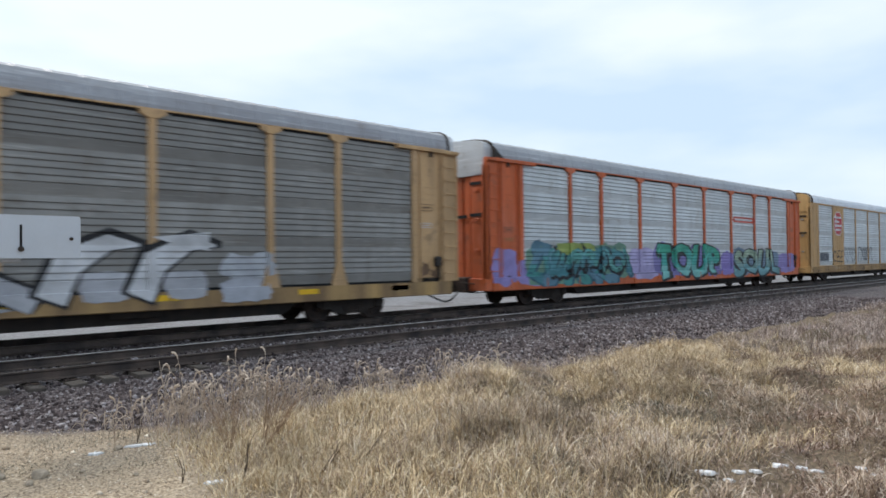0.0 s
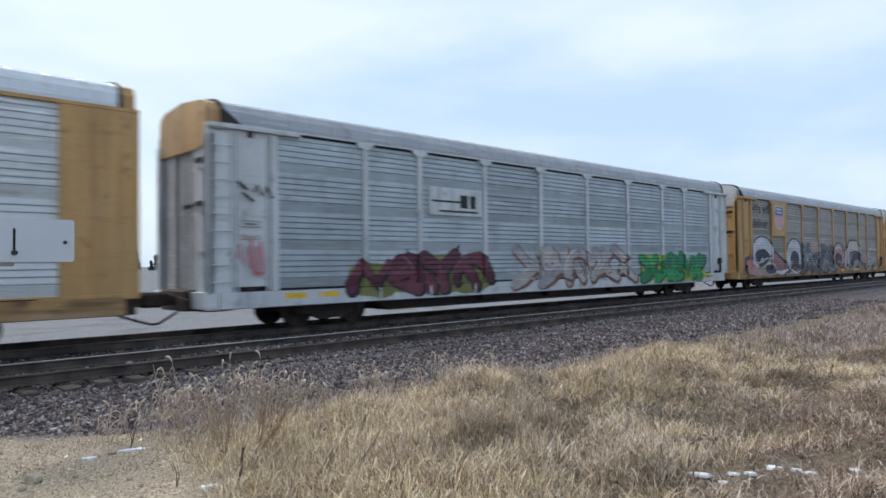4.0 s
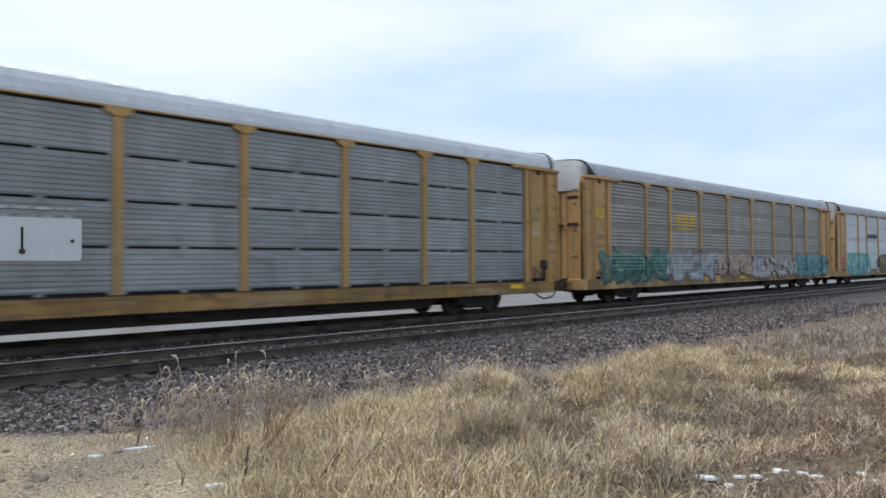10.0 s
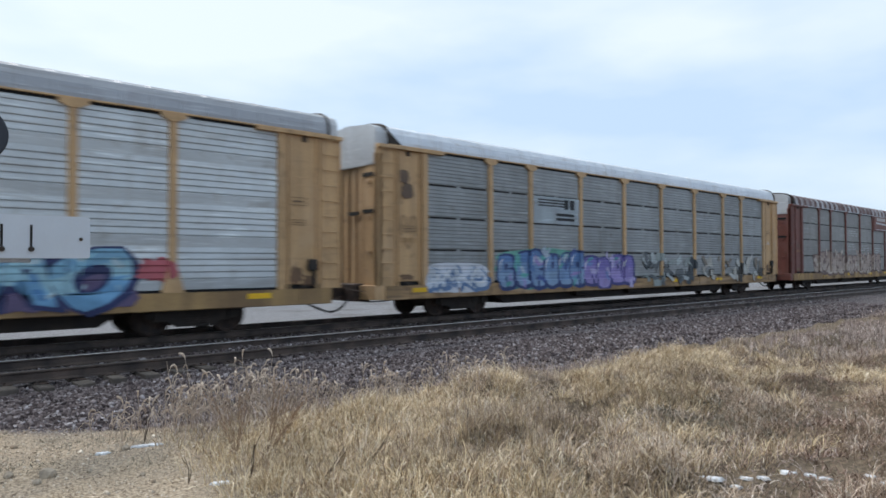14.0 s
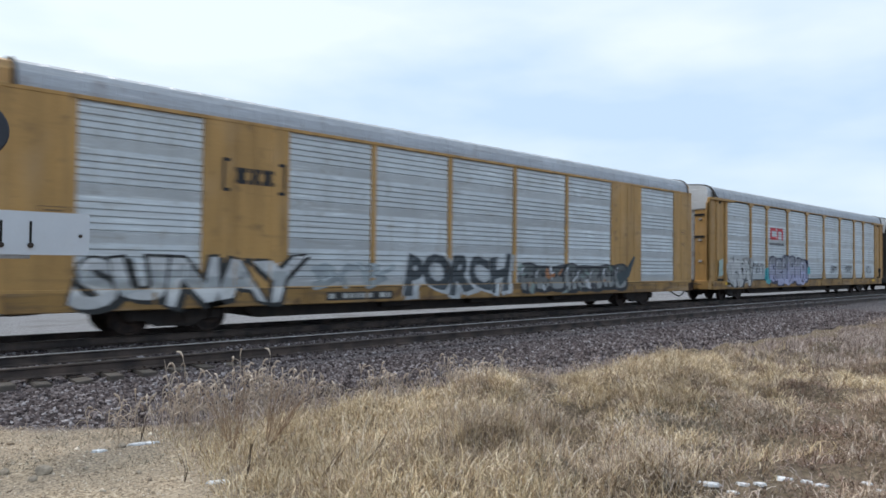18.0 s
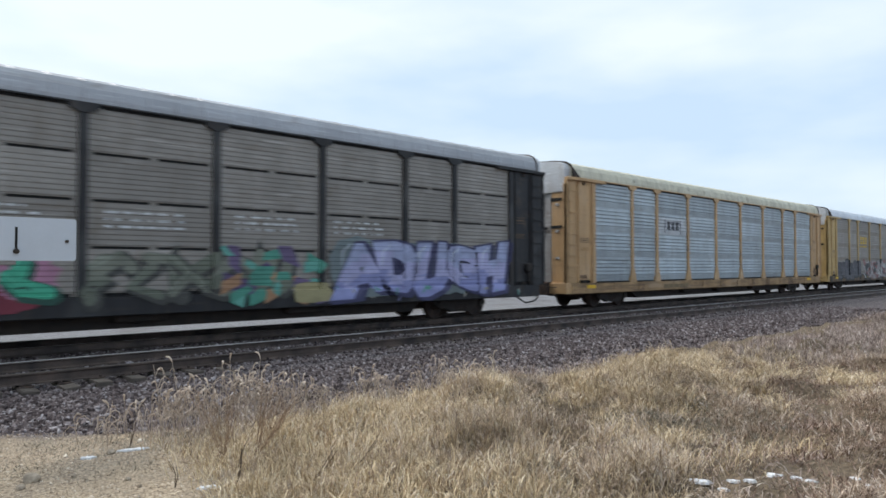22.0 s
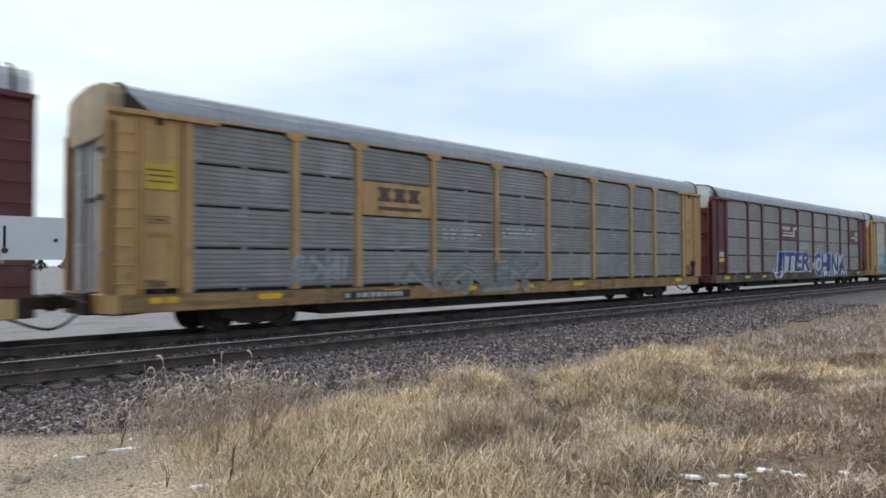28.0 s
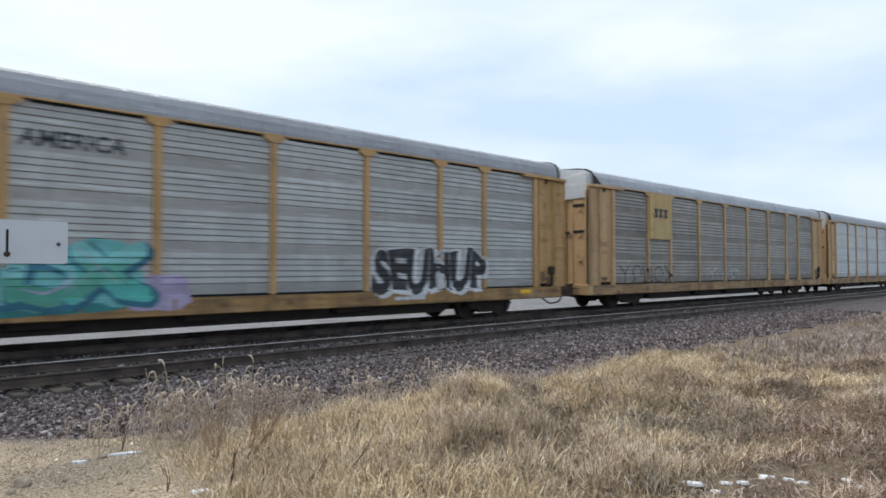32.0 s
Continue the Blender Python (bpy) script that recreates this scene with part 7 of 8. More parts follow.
# ---- ballast stones ----
def stones(name, n, xr, yr, size, zf, material, seed):
    """Broken stones: squashed, knocked boxes."""
    r = np.random.default_rng(seed)
    cube = np.array([[-1, -1, -1], [1, -1, -1], [1, 1, -1], [-1, 1, -1], [-1, -1, 1], [1, -1, 1], [1, 1, 1], [-1, 1, 1]], float) * 0.5
    quads = np.array([[0, 3, 2, 1], [4, 5, 6, 7], [0, 1, 5, 4], [1, 2, 6, 5], [2, 3, 7, 6], [3, 0, 4, 7]])
    # more of them near the camera's end of the stretch
    x = xr[0] + (xr[1] - xr[0]) * r.random(n) ** 1.7
    y = yr[0] + (yr[1] - yr[0]) * r.random(n)
    s = size * (0.55 + 0.9 * r.random(n))[:, None, None] * (0.6 + 0.7 * r.random((n, 1, 3)))
    v = cube[None] * (1 + 0.55 * (r.random((n, 8, 3)) - 0.5))
    v[:, 4:, :2] *= 0.72
    v = v * s
    q = r.normal(size=(n, 4))
    q /= np.linalg.norm(q, axis=1)[:, None]
    w, a, b, c = q.T
    rot = np.stack([1 - 2 * (b * b + c * c), 2 * (a * b - c * w), 2 * (a * c + b * w), 2 * (a * b + c * w), 1 - 2 * (a * a + c * c), 2 * (b * c - a * w), 2 * (a * c - b * w), 2 * (b * c + a * w), 1 - 2 * (a * a + b * b)], 1).reshape(-1, 3, 3)
    v = np.einsum("nij,nkj->nki", rot, v)
    z = zf(x, y) + size * 0.18 * r.random(n)
    v += np.stack([x, y, z], 1)[:, None]
    f = (quads[None] + 8 * np.arange(n)[:, None, None]).reshape(-1, 4)
    return bulk(name, v.reshape(-1, 3), f, material)


BALLAST = island_mat("crushed_ballast_stone", [(0.0, (0.032, 0.024, 0.025)), (0.4, (0.091, 0.072, 0.074)), (0.75, (0.180, 0.151, 0.151)), (0.93, (0.273, 0.244, 0.252)), (1.0, (0.405, 0.383, 0.396))], bump=0.3)
PEBBLE = island_mat("pale_roadside_pebbles", [(0.0, (0.24, 0.18, 0.13)), (0.6, (0.46, 0.37, 0.28)), (1.0, (0.74, 0.66, 0.56))])


tagged(stones("ballast", 72000, (0.5, 36), (-9.3, -5.15), 0.043, lambda x, y: np.where(y < toe_at(x), -0.6, ground_z(x, y)), BALLAST, 1), "dark crushed stone ballast on the shoulder of the track", "ballast", kind="stuff")
tagged(stones("ballast", 22000, (0.5, 40), (-5.0, 1.4), 0.045, lambda x, y: ground_z(x, y), BALLAST, 2), "dark crushed stone ballast between the ties", "ballast", kind="stuff")
tagged(stones("gravel", 9000, (0.0, 4.2), (-12.5, -6.6), 0.013, lambda x, y: ground_z(x, y) - 0.003, PEBBLE, 3), "pale roadside gravel on bare earth", "gravel", kind="stuff")
tagged(stones("gravel", 90, (0.2, 4.0), (-12.0, -6.9), 0.03, ground_z, PEBBLE, 6), "scattered larger stones on the gravel", "gravel", kind="stuff")


def rocks():
    """A few fist-sized stones on the gravel."""
    rnd = random.Random(8)
    grey = mat("tan_field_stone", (0.42, 0.35, 0.27), 0.9, dark=0.55, scale=8, fine=50, bump=0.5)
    for x, y, r in ((1.45, -9.82, 0.075), (1.2, -9.6, 0.05), (1.33, -10.0, 0.04), (2.25, -9.28, 0.05), (1.75, -9.95, 0.03), (2.05, -10.4, 0.028)):
        bm = bmesh.new()
        bmesh.ops.create_icosphere(bm, subdivisions=2, radius=r)
        cut = [Vector((rnd.gauss(0, 1), rnd.gauss(0, 1), rnd.gauss(0, 1))).normalized() for k in range(9)]
        for v in bm.verts:
            for c in cut:
                over = v.co.dot(c) - r * 0.72
                if over > 0:
                    v.co -= c * over
            v.co.z *= 0.8
        ob = part("stone", bm, grey)
        ob.location = (x, y, float(ground_z(x, y)) + r * 0.35)
        tagged(ob, "rough tan stone lying on the gravel", "stone", "loose stones")


rocks()


# ---- dry grass ----
def blades(name, x, y, length, lean, curl, width, material, seed, ang):
    """Dead grass: flat ribbons that rise, waver and curl over."""
    r = np.random.default_rng(seed)
    n = len(x)
    p = np.stack([x, y, ground_z(x, y) - 0.01], 1)
    b = ang + 1.57 + r.normal(size=n) * 0.7
    side = np.stack([np.cos(b) * width / 2, np.sin(b) * width / 2, np.zeros(n)], 1)
    turn = r.normal(size=n) * 0.45
    pts, phi, az = [], lean.copy(), ang.copy()
    for k, w in enumerate((0.8, 1.0, 0.9, 0.65)):
        pts += [p - side * w, p + side * w]
        step = length / 4
        p = p + np.stack([np.sin(phi) * np.cos(az) * step, np.sin(phi) * np.sin(az) * step, np.cos(phi) * step], 1)
        phi = np.clip(phi + curl / 3 * (0.5 + 0.5 * k) + r.normal(size=n) * 0.2, -2.4, 2.4)
        az = az + turn + r.normal(size=n) * 0.35
    pts.append(p)
    v = np.stack(pts, 1)
    tri = np.array([[0, 1, 3], [0, 3, 2], [2, 3, 5], [2, 5, 4], [4, 5, 7], [4, 7, 6], [6, 7, 8]])
    f = (tri[None] + 9 * np.arange(n)[:, None, None]).reshape(-1, 3)
    return bulk(name, v.reshape(-1, 3), f, material)


STRAW = island_mat("straw_grass", [(0.0, (0.191, 0.137, 0.098)), (0.3, (0.420, 0.316, 0.226)), (0.7, (0.602, 0.479, 0.370)), (1.0, (0.749, 0.669, 0.586))], rough=0.75, grain=0.8)
GREYED = island_mat("greyed_grass", [(0.0, (0.165, 0.124, 0.110)), (0.45, (0.360, 0.285, 0.245)), (0.8, (0.565, 0.468, 0.427)), (1.0, (0.742, 0.657, 0.603))], rough=0.8, grain=0.9)
RUSSET = island_mat("russet_weeds", [(0.0, (0.098, 0.060, 0.046)), (0.4, (0.241, 0.157, 0.116)), (0.8, (0.369, 0.263, 0.206)), (1.0, (0.520, 0.418, 0.364))], rough=0.8, grain=0.9)
GOLD = island_mat("golden_grass", [(0.0, (0.314, 0.222, 0.128)), (0.35, (0.585, 0.454, 0.281)), (0.75, (0.764, 0.620, 0.420)), (1.0, (0.898, 0.797, 0.618))], rough=0.75, grain=0.8)
# grey-green, with a darkened tone that deepens the shade of the hollows
OLIVE = island_mat("grey_green_grass", [(0.0, (0.088, 0.082, 0.062)), (0.5, (0.188, 0.176, 0.136)), (0.85, (0.328, 0.308, 0.257)), (1.0, (0.528, 0.488, 0.421))], rough=0.8, grain=0.9)
PALE_STALK = island_mat("pale_grey_stalk", [(0.0, (0.400, 0.318, 0.250)), (0.5, (0.578, 0.476, 0.385)), (1.0, (0.757, 0.646, 0.540))], rough=0.8, grain=4.0)


def near_any(x, y, spots, reach):
    d = np.full(np.shape(x), 9.0)
    for sx, sy, *_ in spots:
        d = np.minimum(d, np.hypot(x - sx, y - sy))
    return np.clip(1 - d / reach, 0, 1)


def tufts(x, y, reach, per, seed, spread=0.07):
    """Blades that spill out from the middle of each tuft: places, directions, lengths, how far out."""
    r = np.random.default_rng(seed)
    n = len(x)
    wide = np.repeat(spread * (0.6 + 0.8 * r.random(n)), per)
    dx, dy = r.normal(size=n * per) * wide, r.normal(size=n * per) * wide
    far = np.hypot(dx, dy) / wide
    flow = np.repeat(r.random(n) * 6.283, per)
    ang = np.where(r.random(n * per) < 0.7, np.arctan2(dy, dx), flow) + r.normal(size=n * per) * 0.7
    h = np.repeat(reach, per) * (0.4 + 0.75 * r.random(n * per)) * np.clip(1.25 - 0.3 * far, 0.4, 1.2)
    return np.repeat(x, per) + dx, np.repeat(y, per) + dy, ang, h, far


# the golden crest and its shoulders: x, y, radius
CREST = [(9.9, -10.1, 1.1), (11.7, -10.7, 1.1), (13.5, -11.3, 0.9), (8.5, -11.0, 0.9), (9.8, -11.2, 1.0), (7.6, -12.2, 0.45), (8.9, -12.0, 0.8), (11.4, -13.6, 0.6), (6.6, -10.1, 0.8)]


def meadow():
    r = np.random.default_rng(21)

    def edge(x, y):
        """0 on the gravel and ballast, 1 in the grass."""
        brink = np.interp(x, [3, 5, 7, 10, 14, 20, 40], [-8.9, -9.15, -9.75, -10.15, -10.1, -10.0, -9.9])
        return np.clip((x - (2.15 + (y + 10.9) * 0.30)) / 1.2 + 0.25 * wave(x, y, 2.3), 0, 1) * np.clip((brink + 0.3 * wave(x, y, 1.7) - y) / 0.4, 0, 1)

    def sow(n, x0, x1, y0, y1, keep, power=1.6):
        cx = x0 + (x1 - x0) * r.random(n) ** power
        cy = y0 + (y1 - y0) * r.random(n)
        k = r.random(n) < keep(cx, cy) * (1 - near_any(cx, cy, SNOW, 0.16))
        return cx[k], cy[k]

    def grow(label, x, y, reach, per, material, seed, wide, lean=0.5, curl=1.6, spread=0.07, what="grass"):
        bx, by, ang, h, far = tufts(x, y, reach, per, seed, spread)
        q = np.random.default_rng(seed + 50)
        m = len(bx)
        ob = blades("grass", bx, by, h, lean * (0.3 + 0.5 * far) * (0.5 + q.random(m)), curl * (0.2 + 1.3 * q.random(m)), wide * (0.6 + 0.8 * q.random(m)), material, seed, ang)
        tagged(ob, label, what, kind="stuff")

    bell = lambda x, y, spots: sum(np.exp(-((x - cx) ** 2 + (y - cy) ** 2) / (rr * rr)) for cx, cy, rr in spots)
    hollow = lambda x, y: np.clip(bell(x, y, [(cx, cy, rr * 1.1) for cx, cy, rr, h in KNOLLS if h < 0]), 0, 1)
    hump_field = field([(cx, cy, rr, 1.0) for cx, cy, rr, h in HUMPS])
    hump = lambda x, y: np.clip(sample(hump_field, x, y), 0, 1)
    gold = lambda x, y: np.clip(bell(x, y, CREST) + 0.35 * wave(x, y, 2.1, 6.0), 0, 1)
    left = lambda x, y: np.clip((6.1 - x + 0.35 * (y + 11)) / 1.2 + 0.4 * wave(x, y, 1.3, 2.5), 0, 1)
    rust = lambda x, y: np.clip((np.minimum(x, 11.0) - 3.9 - (y + 15.0) * 1.2) / 1.5 + 0.4 * wave(x, y, 1.1, 4.0), 0, 1) * np.clip((17.5 - x) / 3, 0, 1)
    grey = lambda x, y: np.clip((x - 12.4) / 1.3 + 0.4 * wave(x, y, 1.0, 2.0), 0, 1)
    # matted undergrowth
    x, y = sow(15000, 3.2, 26, -17.6, -8.9, lambda x, y: edge(x, y) * np.clip((y + 17.6) / 1.5, 0, 1) * (1 - 0.7 * left(x, y)) * (1 - 0.7 * hollow(x, y)) * (0.5 - 0.35 * rust(x, y)), 1.5)
    grow("greyish matted dead grass lying between the tufts", x, y, 0.09 + 0.09 * r.random(len(x)), 16, GREYED, 2, 0.0062, 1.3, 1.6, 0.09)
    # golden tussocks along the crest
    x, y = sow(1500, 5.5, 15.5, -14.2, -9.3, lambda x, y: edge(x, y) * gold(x, y) * (1 - hollow(x, y)) * (1 - 0.7 * grey(x, y)), 1.0)
    grow("golden dry grass drooping from thick tussocks", x, y, 0.23 + 0.14 * r.random(len(x)), 80, GOLD, 1, 0.006, 0.75, 1.9, 0.11)
    x, y = sow(5200, 4.8, 16, -14.5, -9.2, lambda x, y: edge(x, y) * np.clip(0.15 + gold(x, y) - hollow(x, y), 0, 1) * (1 - 0.7 * rust(x, y)) * (1 - 0.6 * grey(x, y)), 1.1)
    grow("dry straw-coloured grass in tufts beside the track", x, y, 0.16 + 0.13 * r.random(len(x)), 24, STRAW, 9, 0.006, 0.7, 2.0, 0.07)
    # straw tussocks on the small humps
    x, y = sow(3000, 4.2, 14, -15.8, -9.5, lambda x, y: edge(x, y) * np.clip(hump(x, y) - 0.35, 0, 1) * (1 - 0.6 * rust(x, y)) * (1 - 0.8 * left(x, y)) * (1 - 0.9 * hollow(x, y)), 1.2)
    grow("straw-coloured tussocks of dead grass", x, y, 0.20 + 0.13 * r.random(len(x)), 46, STRAW, 12, 0.0058, 0.8, 2.1, 0.10)
    # wispy stand at the edge of the gravel
    x, y = sow(4800, 2.3, 6.6, -14.2, -9.0, lambda x, y: edge(x, y) * (0.15 + 0.7 * left(x, y)) * np.clip(0.7 + 0.5 * wave(x, y, 2.7, 1.2), 0.2, 1), 1.0)
    grow("thin wispy golden grass at the edge of the gravel", x, y, 0.17 + 0.19 * r.random(len(x)), 17, GOLD, 11, 0.0055, 0.5, 1.9, 0.10)
    x, y = sow(1500, 2.5, 6.2, -14.2, -8.9, lambda x, y: edge(x, y) * left(x, y) * 0.7, 1.0)
    grow("pale grass tangled among the golden stems", x, y, 0.18 + 0.20 * r.random(len(x)), 9, STRAW, 13, 0.0045, 0.45, 2.3, 0.09)
    x, y = sow(1500, 2.4, 6.2, -14.2, -8.9, lambda x, y: edge(x, y) * left(x, y) * np.clip(0.15 + 0.7 * wave(x, y, 2.2, 7.0), 0.02, 0.6), 1.0)
    grow("russet stems among the golden grass", x, y, 0.12 + 0.15 * r.random(len(x)), 14, RUSSET, 14, 0.0045, 0.5, 1.5, 0.09)
    # greyish standing stems
    x, y = sow(800, 3.9, 6.3, -14.0, -10.6, lambda x, y: edge(x, y) * np.clip(bell(x, y, [(4.5, -12.4, 0.8), (5.5, -11.7, 0.7), (4.9, -13.3, 0.6)]), 0, 0.75), 1.0)
    grow("greyish standing grass stems", x, y, 0.22 + 0.16 * r.random(len(x)), 14, STRAW, 15, 0.0055, 0.35, 1.5, 0.08)
    # grey-green grass in the hollows, its dark tone painting in their shade
    x, y = sow(7000, 4.0, 15, -14.5, -9.8, lambda x, y: edge(x, y) * np.clip(hollow(x, y) - 0.15, 0, 0.85), 1.2)
    grow("short grey-green grass in the hollows, darkened for their shade", x, y, 0.09 + 0.09 * r.random(len(x)), 14, OLIVE, 8, 0.006, 0.8, 1.9, 0.07)
    # russet weeds
    x, y = sow(12000, 4.2, 24, -16.4, -9.4, lambda x, y: edge(x, y) * (0.03 + 0.97 * rust(x, y)) * (1 - 0.6 * gold(x, y)) * (1 - 0.7 * hollow(x, y)) * (1 - 0.5 * grey(x, y)) * np.clip(0.55 + 0.5 * wave(x, y, 1.7, 5.0) + 0.3 * hump(x, y), 0.08, 1))
    grow("russet-brown dead weeds", x, y, 0.10 + 0.12 * r.random(len(x)), 20, RUSSET, 3, 0.006, 0.9, 2.2, 0.08, "weeds")
    x, y = sow(2600, 4.4, 14, -16.2, -10.5, lambda x, y: edge(x, y) * rust(x, y) * np.clip(hump(x, y) - 0.2, 0, 0.8))
    grow("straw-brown tussocks among the russet weeds", x, y, 0.17 + 0.12 * r.random(len(x)), 36, STRAW, 16, 0.0055, 0.9, 2.3, 0.10)
    # grey brush along the foot of the ballast
    x, y = sow(2600, 11, 26, -13.2, -9.4, lambda x, y: edge(x, y) * grey(x, y) * np.clip(0.5 + 0.6 * wave(x, y, 1.2, 8.0), 0.05, 1), 1.3)
    grow("grey-brown brushy weeds along the track", x, y, 0.15 + 0.17 * r.random(len(x)), 26, GREYED, 17, 0.009, 0.4, 1.3, 0.12, "weeds")
    # thin pale grass in the ballast's foot
    x, y = sow(1300, 2.6, 12, -9.6, -7.6, lambda x, y: np.clip((x - 2.7) / 0.8, 0, 1) * np.clip((toe_at(x) + 0.75 - np.clip(x - 6, 0, 1) * 0.6 - y) / 0.7, 0, 1) * 0.8, 1.2)
    grow("sparse pale grass standing in the ballast", x, y, 0.22 + 0.24 * r.random(len(x)), 8, GREYED, 4, 0.006, 0.35, 2.0, 0.08)
    # short growth on the gravel
    x, y = sow(4200, 0.2, 4.5, -13.0, -7.0, lambda x, y: (1 - edge(x, y) * 0.6) * np.clip(0.35 + 0.7 * wave(x, y, 2.0, 3.0), 0.04, 1), 1.0)
    grow("short thin grass on the gravel", x, y, 0.02 + 0.045 * r.random(len(x)), 10, STRAW, 5, 0.004, 1.0, 1.5, 0.08)
    x, y = sow(3800, 0.2, 3.6, -10.2, -7.2, lambda x, y: np.clip((toe_at(x) - y) / 0.3, 0, 1) * np.clip(0.35 + 0.9 * wave(x, y, 1.8, 1.0), 0.05, 1), 1.0)
    grow("short grey-green growth along the foot of the ballast", x, y, 0.025 + 0.05 * r.random(len(x)), 10, OLIVE, 6, 0.0045, 0.9, 1.5, 0.08)
    # farther along
    x, y = sow(2600, 25, 80, -15, -9.4, lambda x, y: np.ones_like(x), 1.2)
    grow("dead grass farther along the track", x, y, 0.25 + 0.2 * r.random(len(x)), 12, GREYED, 7, 0.016, 0.5, 1.5, 0.3)


meadow()


def seed_stalk(x, y, h, lean, seed, color=None):
    """A tall dead stem with a hooked, feathery head and curled leaves."""
    rnd = random.Random(seed)
    m = color or PALE_STALK
    t = tagged(new("dead_grass_stalk"), "tall pale dead grass stem with a hooked seed head", "weed", "seed stalks")
    t.location = (x, y, float(ground_z(x, y)) - 0.01)
    bm = bmesh.new()
    a = rnd.uniform(0, 6.28)
    c, s = math.cos(a) * lean, math.sin(a) * lean
    tube(bm, [(0, 0, 0), (c * 0.2, s * 0.2, h * 0.5), (c * 0.5, s * 0.5, h)], [0.004, 0.0035, 0.003], 4)
    part("stem", bm, m, t)
    if rnd.random() < 0.6:
        bm = bmesh.new()
        b, g, hook = rnd.uniform(0, 6.28), rnd.uniform(0.6, 1.05), rnd.uniform(-1.6, 0.5)
        out = [(0.0, 0.0), (0.012, 0.05), (0.04, 0.085), (0.075, 0.08 - 0.02 * hook), (0.095, 0.06 - 0.05 * hook)]
        tube(bm, [(c * 0.5 + g * d * math.cos(b), s * 0.5 + g * d * math.sin(b), h + g * z) for d, z in out], [0.004, 0.010, 0.014, 0.011, 0.003], 5)
        part("seed_head", bm, m, t)
    for k in range(rnd.choice((2, 3, 4))):
        bm = bmesh.new()
        z = h * rnd.uniform(0.25, 0.9)
        d, g = rnd.uniform(0, 6.28), rnd.uniform(0.7, 1.5)
        u = z / h
        bx, by = c * 0.5 * u * u, s * 0.5 * u * u
        tube(bm, [(bx + g * e * math.cos(d), by + g * e * math.sin(d), z + g * w) for e, w in ((0, 0), (0.03, 0.06), (0.08, 0.08), (0.13, 0.04), (0.14, -0.02))], [0.004, 0.006, 0.006, 0.004, 0.001], 3)
        part("dry_leaf", bm, m, t)
    return t


def stalks():
    rnd = random.Random(31)
    for k in range(100):
        seed_stalk(rnd.uniform(3.0, 4.9), rnd.uniform(-9.2, -8.1), rnd.uniform(0.35, 0.6) + 0.22 * (k % 8 == 0), rnd.uniform(0.05, 0.35), k)
    for k in range(80):
        seed_stalk(rnd.uniform(4.6, 8.2), rnd.uniform(-9.5, -8.6), rnd.uniform(0.25, 0.48), rnd.uniform(0.05, 0.3), 100 + k)
    for k in range(16):
        seed_stalk(rnd.uniform(2.2, 3.0), rnd.uniform(-9.2, -8.3), rnd.uniform(0.2, 0.45), rnd.uniform(0.05, 0.3), 300 + k)


stalks()


RIGHT = Vector((0.73, -0.683, 0))


def twig_bush(x, y, h, seed, n, material, spread=0.5, tilt=0.0, label="reddish-brown leafless weed with thin branching stems", twigs=5, pods=0, thick=0.005):
    rnd = random.Random(seed)
    t = tagged(new("dry_weed"), label, "weed")
    t.location = (x, y, float(ground_z(x, y)) - 0.01)
    for k in range(n):
        bm = bmesh.new()
        a = rnd.uniform(0, 6.28)
        l = h * rnd.uniform(0.6, 1.0)
        d = (RIGHT * (tilt + rnd.uniform(-1, 1) * spread) + Vector((0.68, 0.73, 0)) * rnd.uniform(-1, 1) * spread * 0.5 + Vector((0, 0, 1))).normalized()
        tube(bm, [(0, 0, 0), d * l * 0.5 + Vector((0.02, 0, 0)), d * l], [thick, thick * 0.7, thick * 0.3], 4)
        stem = part("stem", bm, material, t)
        for j in range(twigs):
            bm = bmesh.new()
            p = d * l * rnd.uniform(0.35, 0.95)
            q = p + d * rnd.uniform(0.04, 0.14) + Vector((rnd.uniform(-0.06, 0.06), rnd.uniform(-0.06, 0.06), 0.02))
            tube(bm, [p, q], [thick * 0.5, thick * 0.2], 3)
            part("twig", bm, material, stem)
    for k in range(pods):
        bm = bmesh.new()
        bmesh.ops.create_icosphere(bm, subdivisions=1, radius=rnd.uniform(0.007, 0.012), matrix=Matrix.Translation((rnd.uniform(-0.12, 0.12), rnd.uniform(-0.1, 0.1), h * rnd.uniform(0.55, 1.05))))
        part("seed_pod", bm, material, t, "dark dry seed pod")
    return t


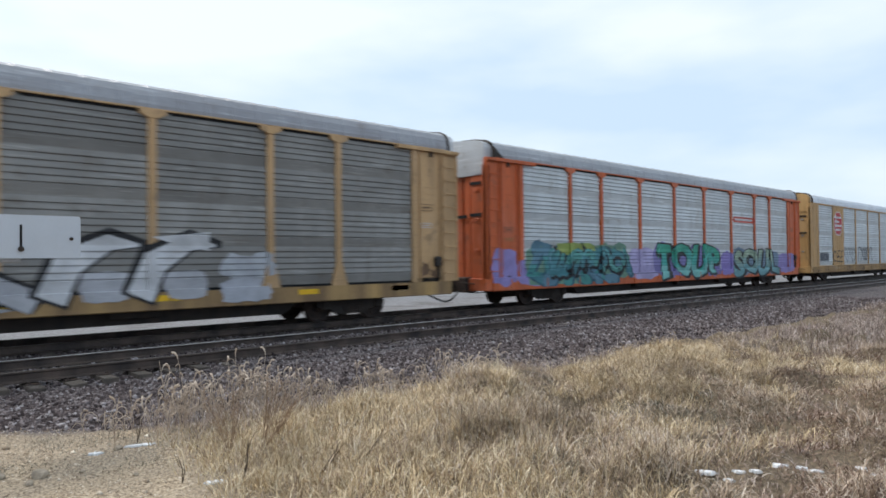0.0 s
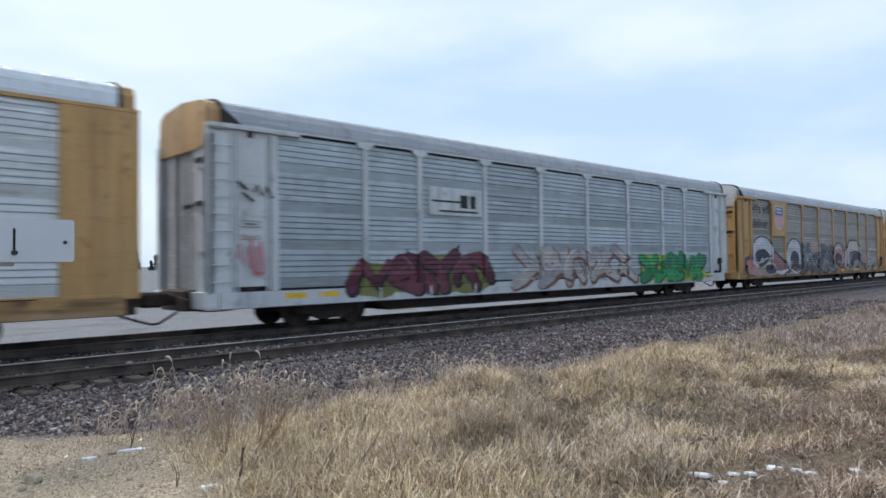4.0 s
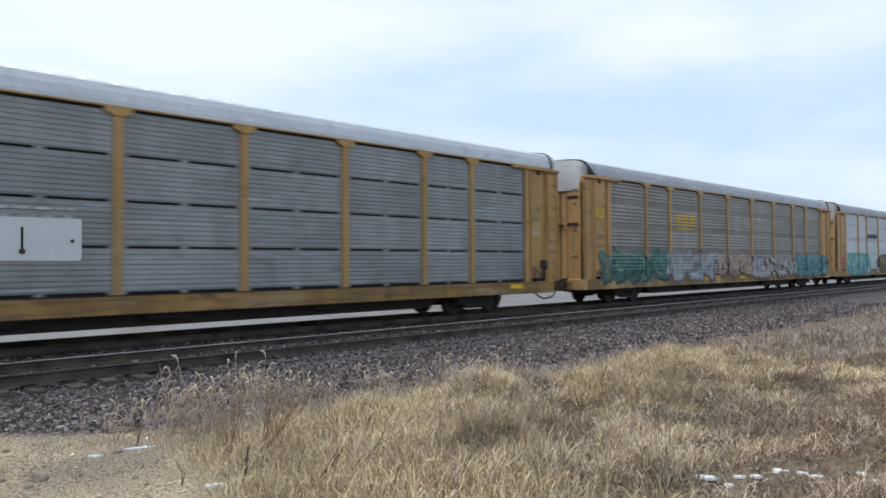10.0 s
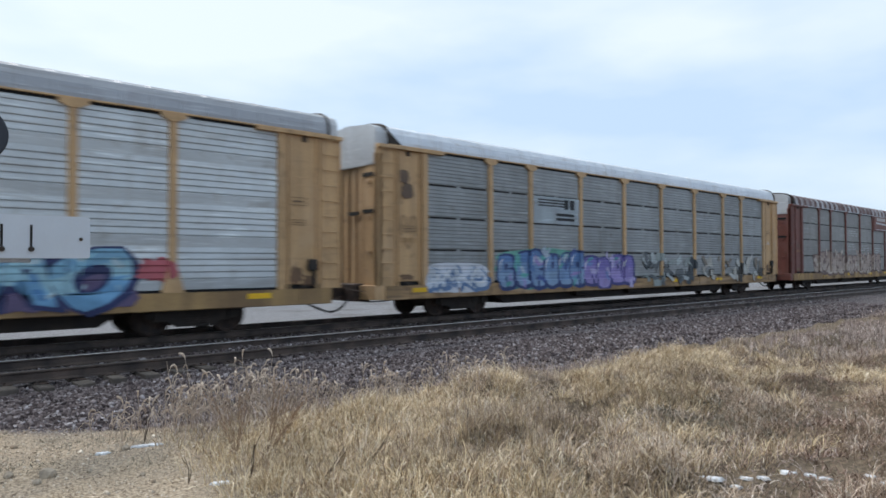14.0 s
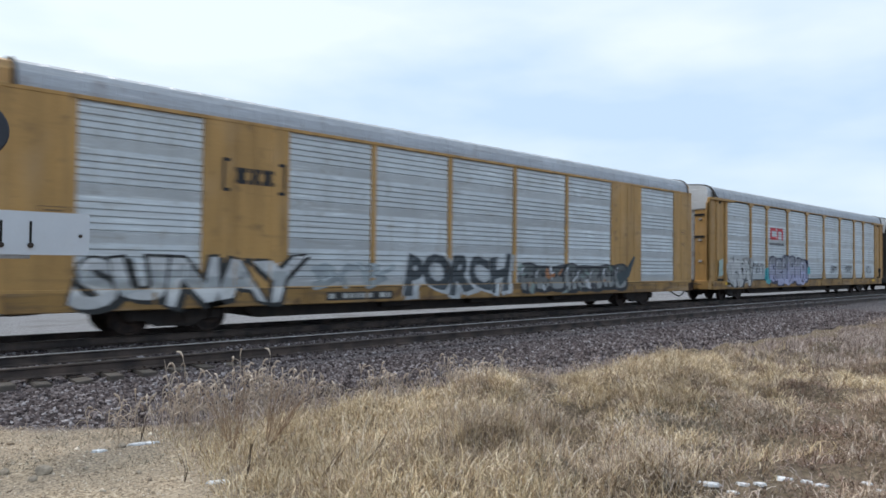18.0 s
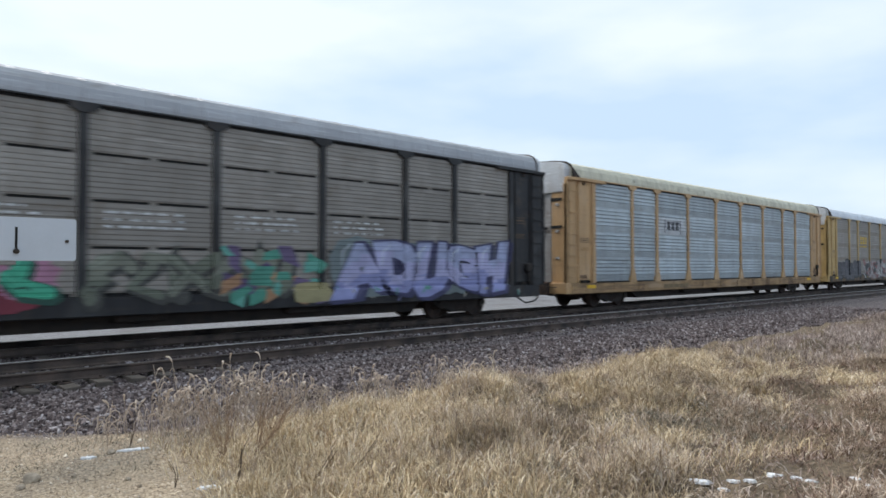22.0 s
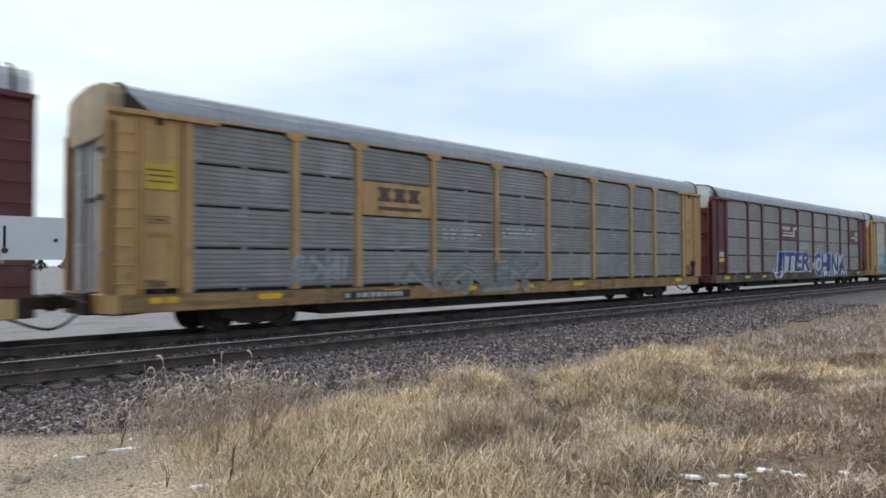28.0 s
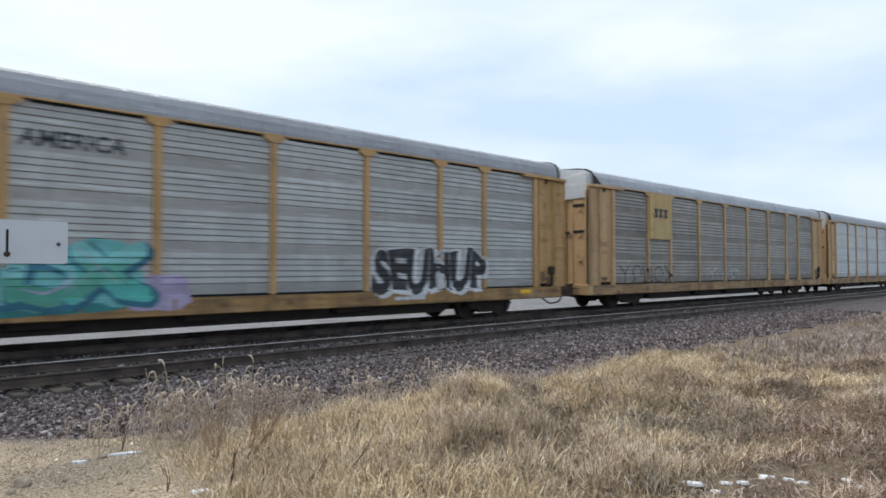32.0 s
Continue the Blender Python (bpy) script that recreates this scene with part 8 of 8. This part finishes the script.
TWIG = mat("reddish_twig", (0.42, 0.285, 0.185), 0.85, dark=0.6)
DARK_TWIG = mat("dark_dead_stem", (0.11, 0.075, 0.05), 0.85, dark=0.6)
twig_bush(3.2, -10.45, 0.78, 1, 16, TWIG, 0.4, 0.42, twigs=9, thick=0.0045)
twig_bush(2.95, -10.3, 0.72, 2, 12, TWIG, 0.4, -0.1, twigs=9, thick=0.004)
twig_bush(2.55, -11.35, 0.55, 4, 2, DARK_TWIG, 0.12, 0.2, "dark dead stem forked near its foot", 2, thick=0.009)
twig_bush(2.5, -9.1, 0.42, 5, 3, DARK_TWIG, 0.12, 0.05, "dark dead stem with few side twigs", 2)
twig_bush(2.25, -10.9, 0.3, 7, 2, DARK_TWIG, 0.15, 0.0, "dark dead stem with few side twigs", 1)
twig_bush(2.95, -11.75, 0.55, 9, 2, DARK_TWIG, 0.1, 0.75, "dark dead stem bent to one side", 2)
twig_bush(3.55, -11.6, 0.42, 8, 2, DARK_TWIG, 0.15, 0.8, "dark dead stem bent to one side", 1)
twig_bush(4.3, -9.75, 0.42, 6, 4, DARK_TWIG, 0.35, 0.0, "dead weed with dark dotted seed pods", 3, 14, 0.003)


# ---- leftover snow ----
def snow_patches():
    snow = mat("old_snow", (0.80, 0.81, 0.84), 0.6, dark=0.85, scale=8, fine=60, bump=0.5)
    rnd = random.Random(9)
    for x, y, w, d in SNOW:
        bm = bmesh.new()
        top = bm.verts.new((0, 0, 0.008))
        rings = []
        rough = [rnd.uniform(0.45, 1.15) for k in range(22)]
        for rr, zz in ((0.5, 0.009), (0.85, 0.006), (1.0, -0.012)):
            rings.append([bm.verts.new((w * rr * math.cos(k * math.pi / 11) * rough[k], d * rr * math.sin(k * math.pi / 11) * rough[-k], zz + rnd.uniform(-0.003, 0.003))) for k in range(22)])
        for k in range(22):
            bm.faces.new((top, rings[0][k], rings[0][(k + 1) % 22]))
            for a, b in zip(rings, rings[1:]):
                bm.faces.new((a[k], b[k], b[(k + 1) % 22], a[(k + 1) % 22]))
        bmesh.ops.recalc_face_normals(bm, faces=bm.faces[:])
        ob = part("snow_patch", bm, snow)
        ob.location = (x, y, float(ground_z(x, y)) + 0.012)
        ob.rotation_euler = (0, 0, math.atan2(y + 16.5, x) + 1.57)
        tagged(ob, "small patch of old snow on dry ground", "snow", "leftover snow patches")


snow_patches()

motions()
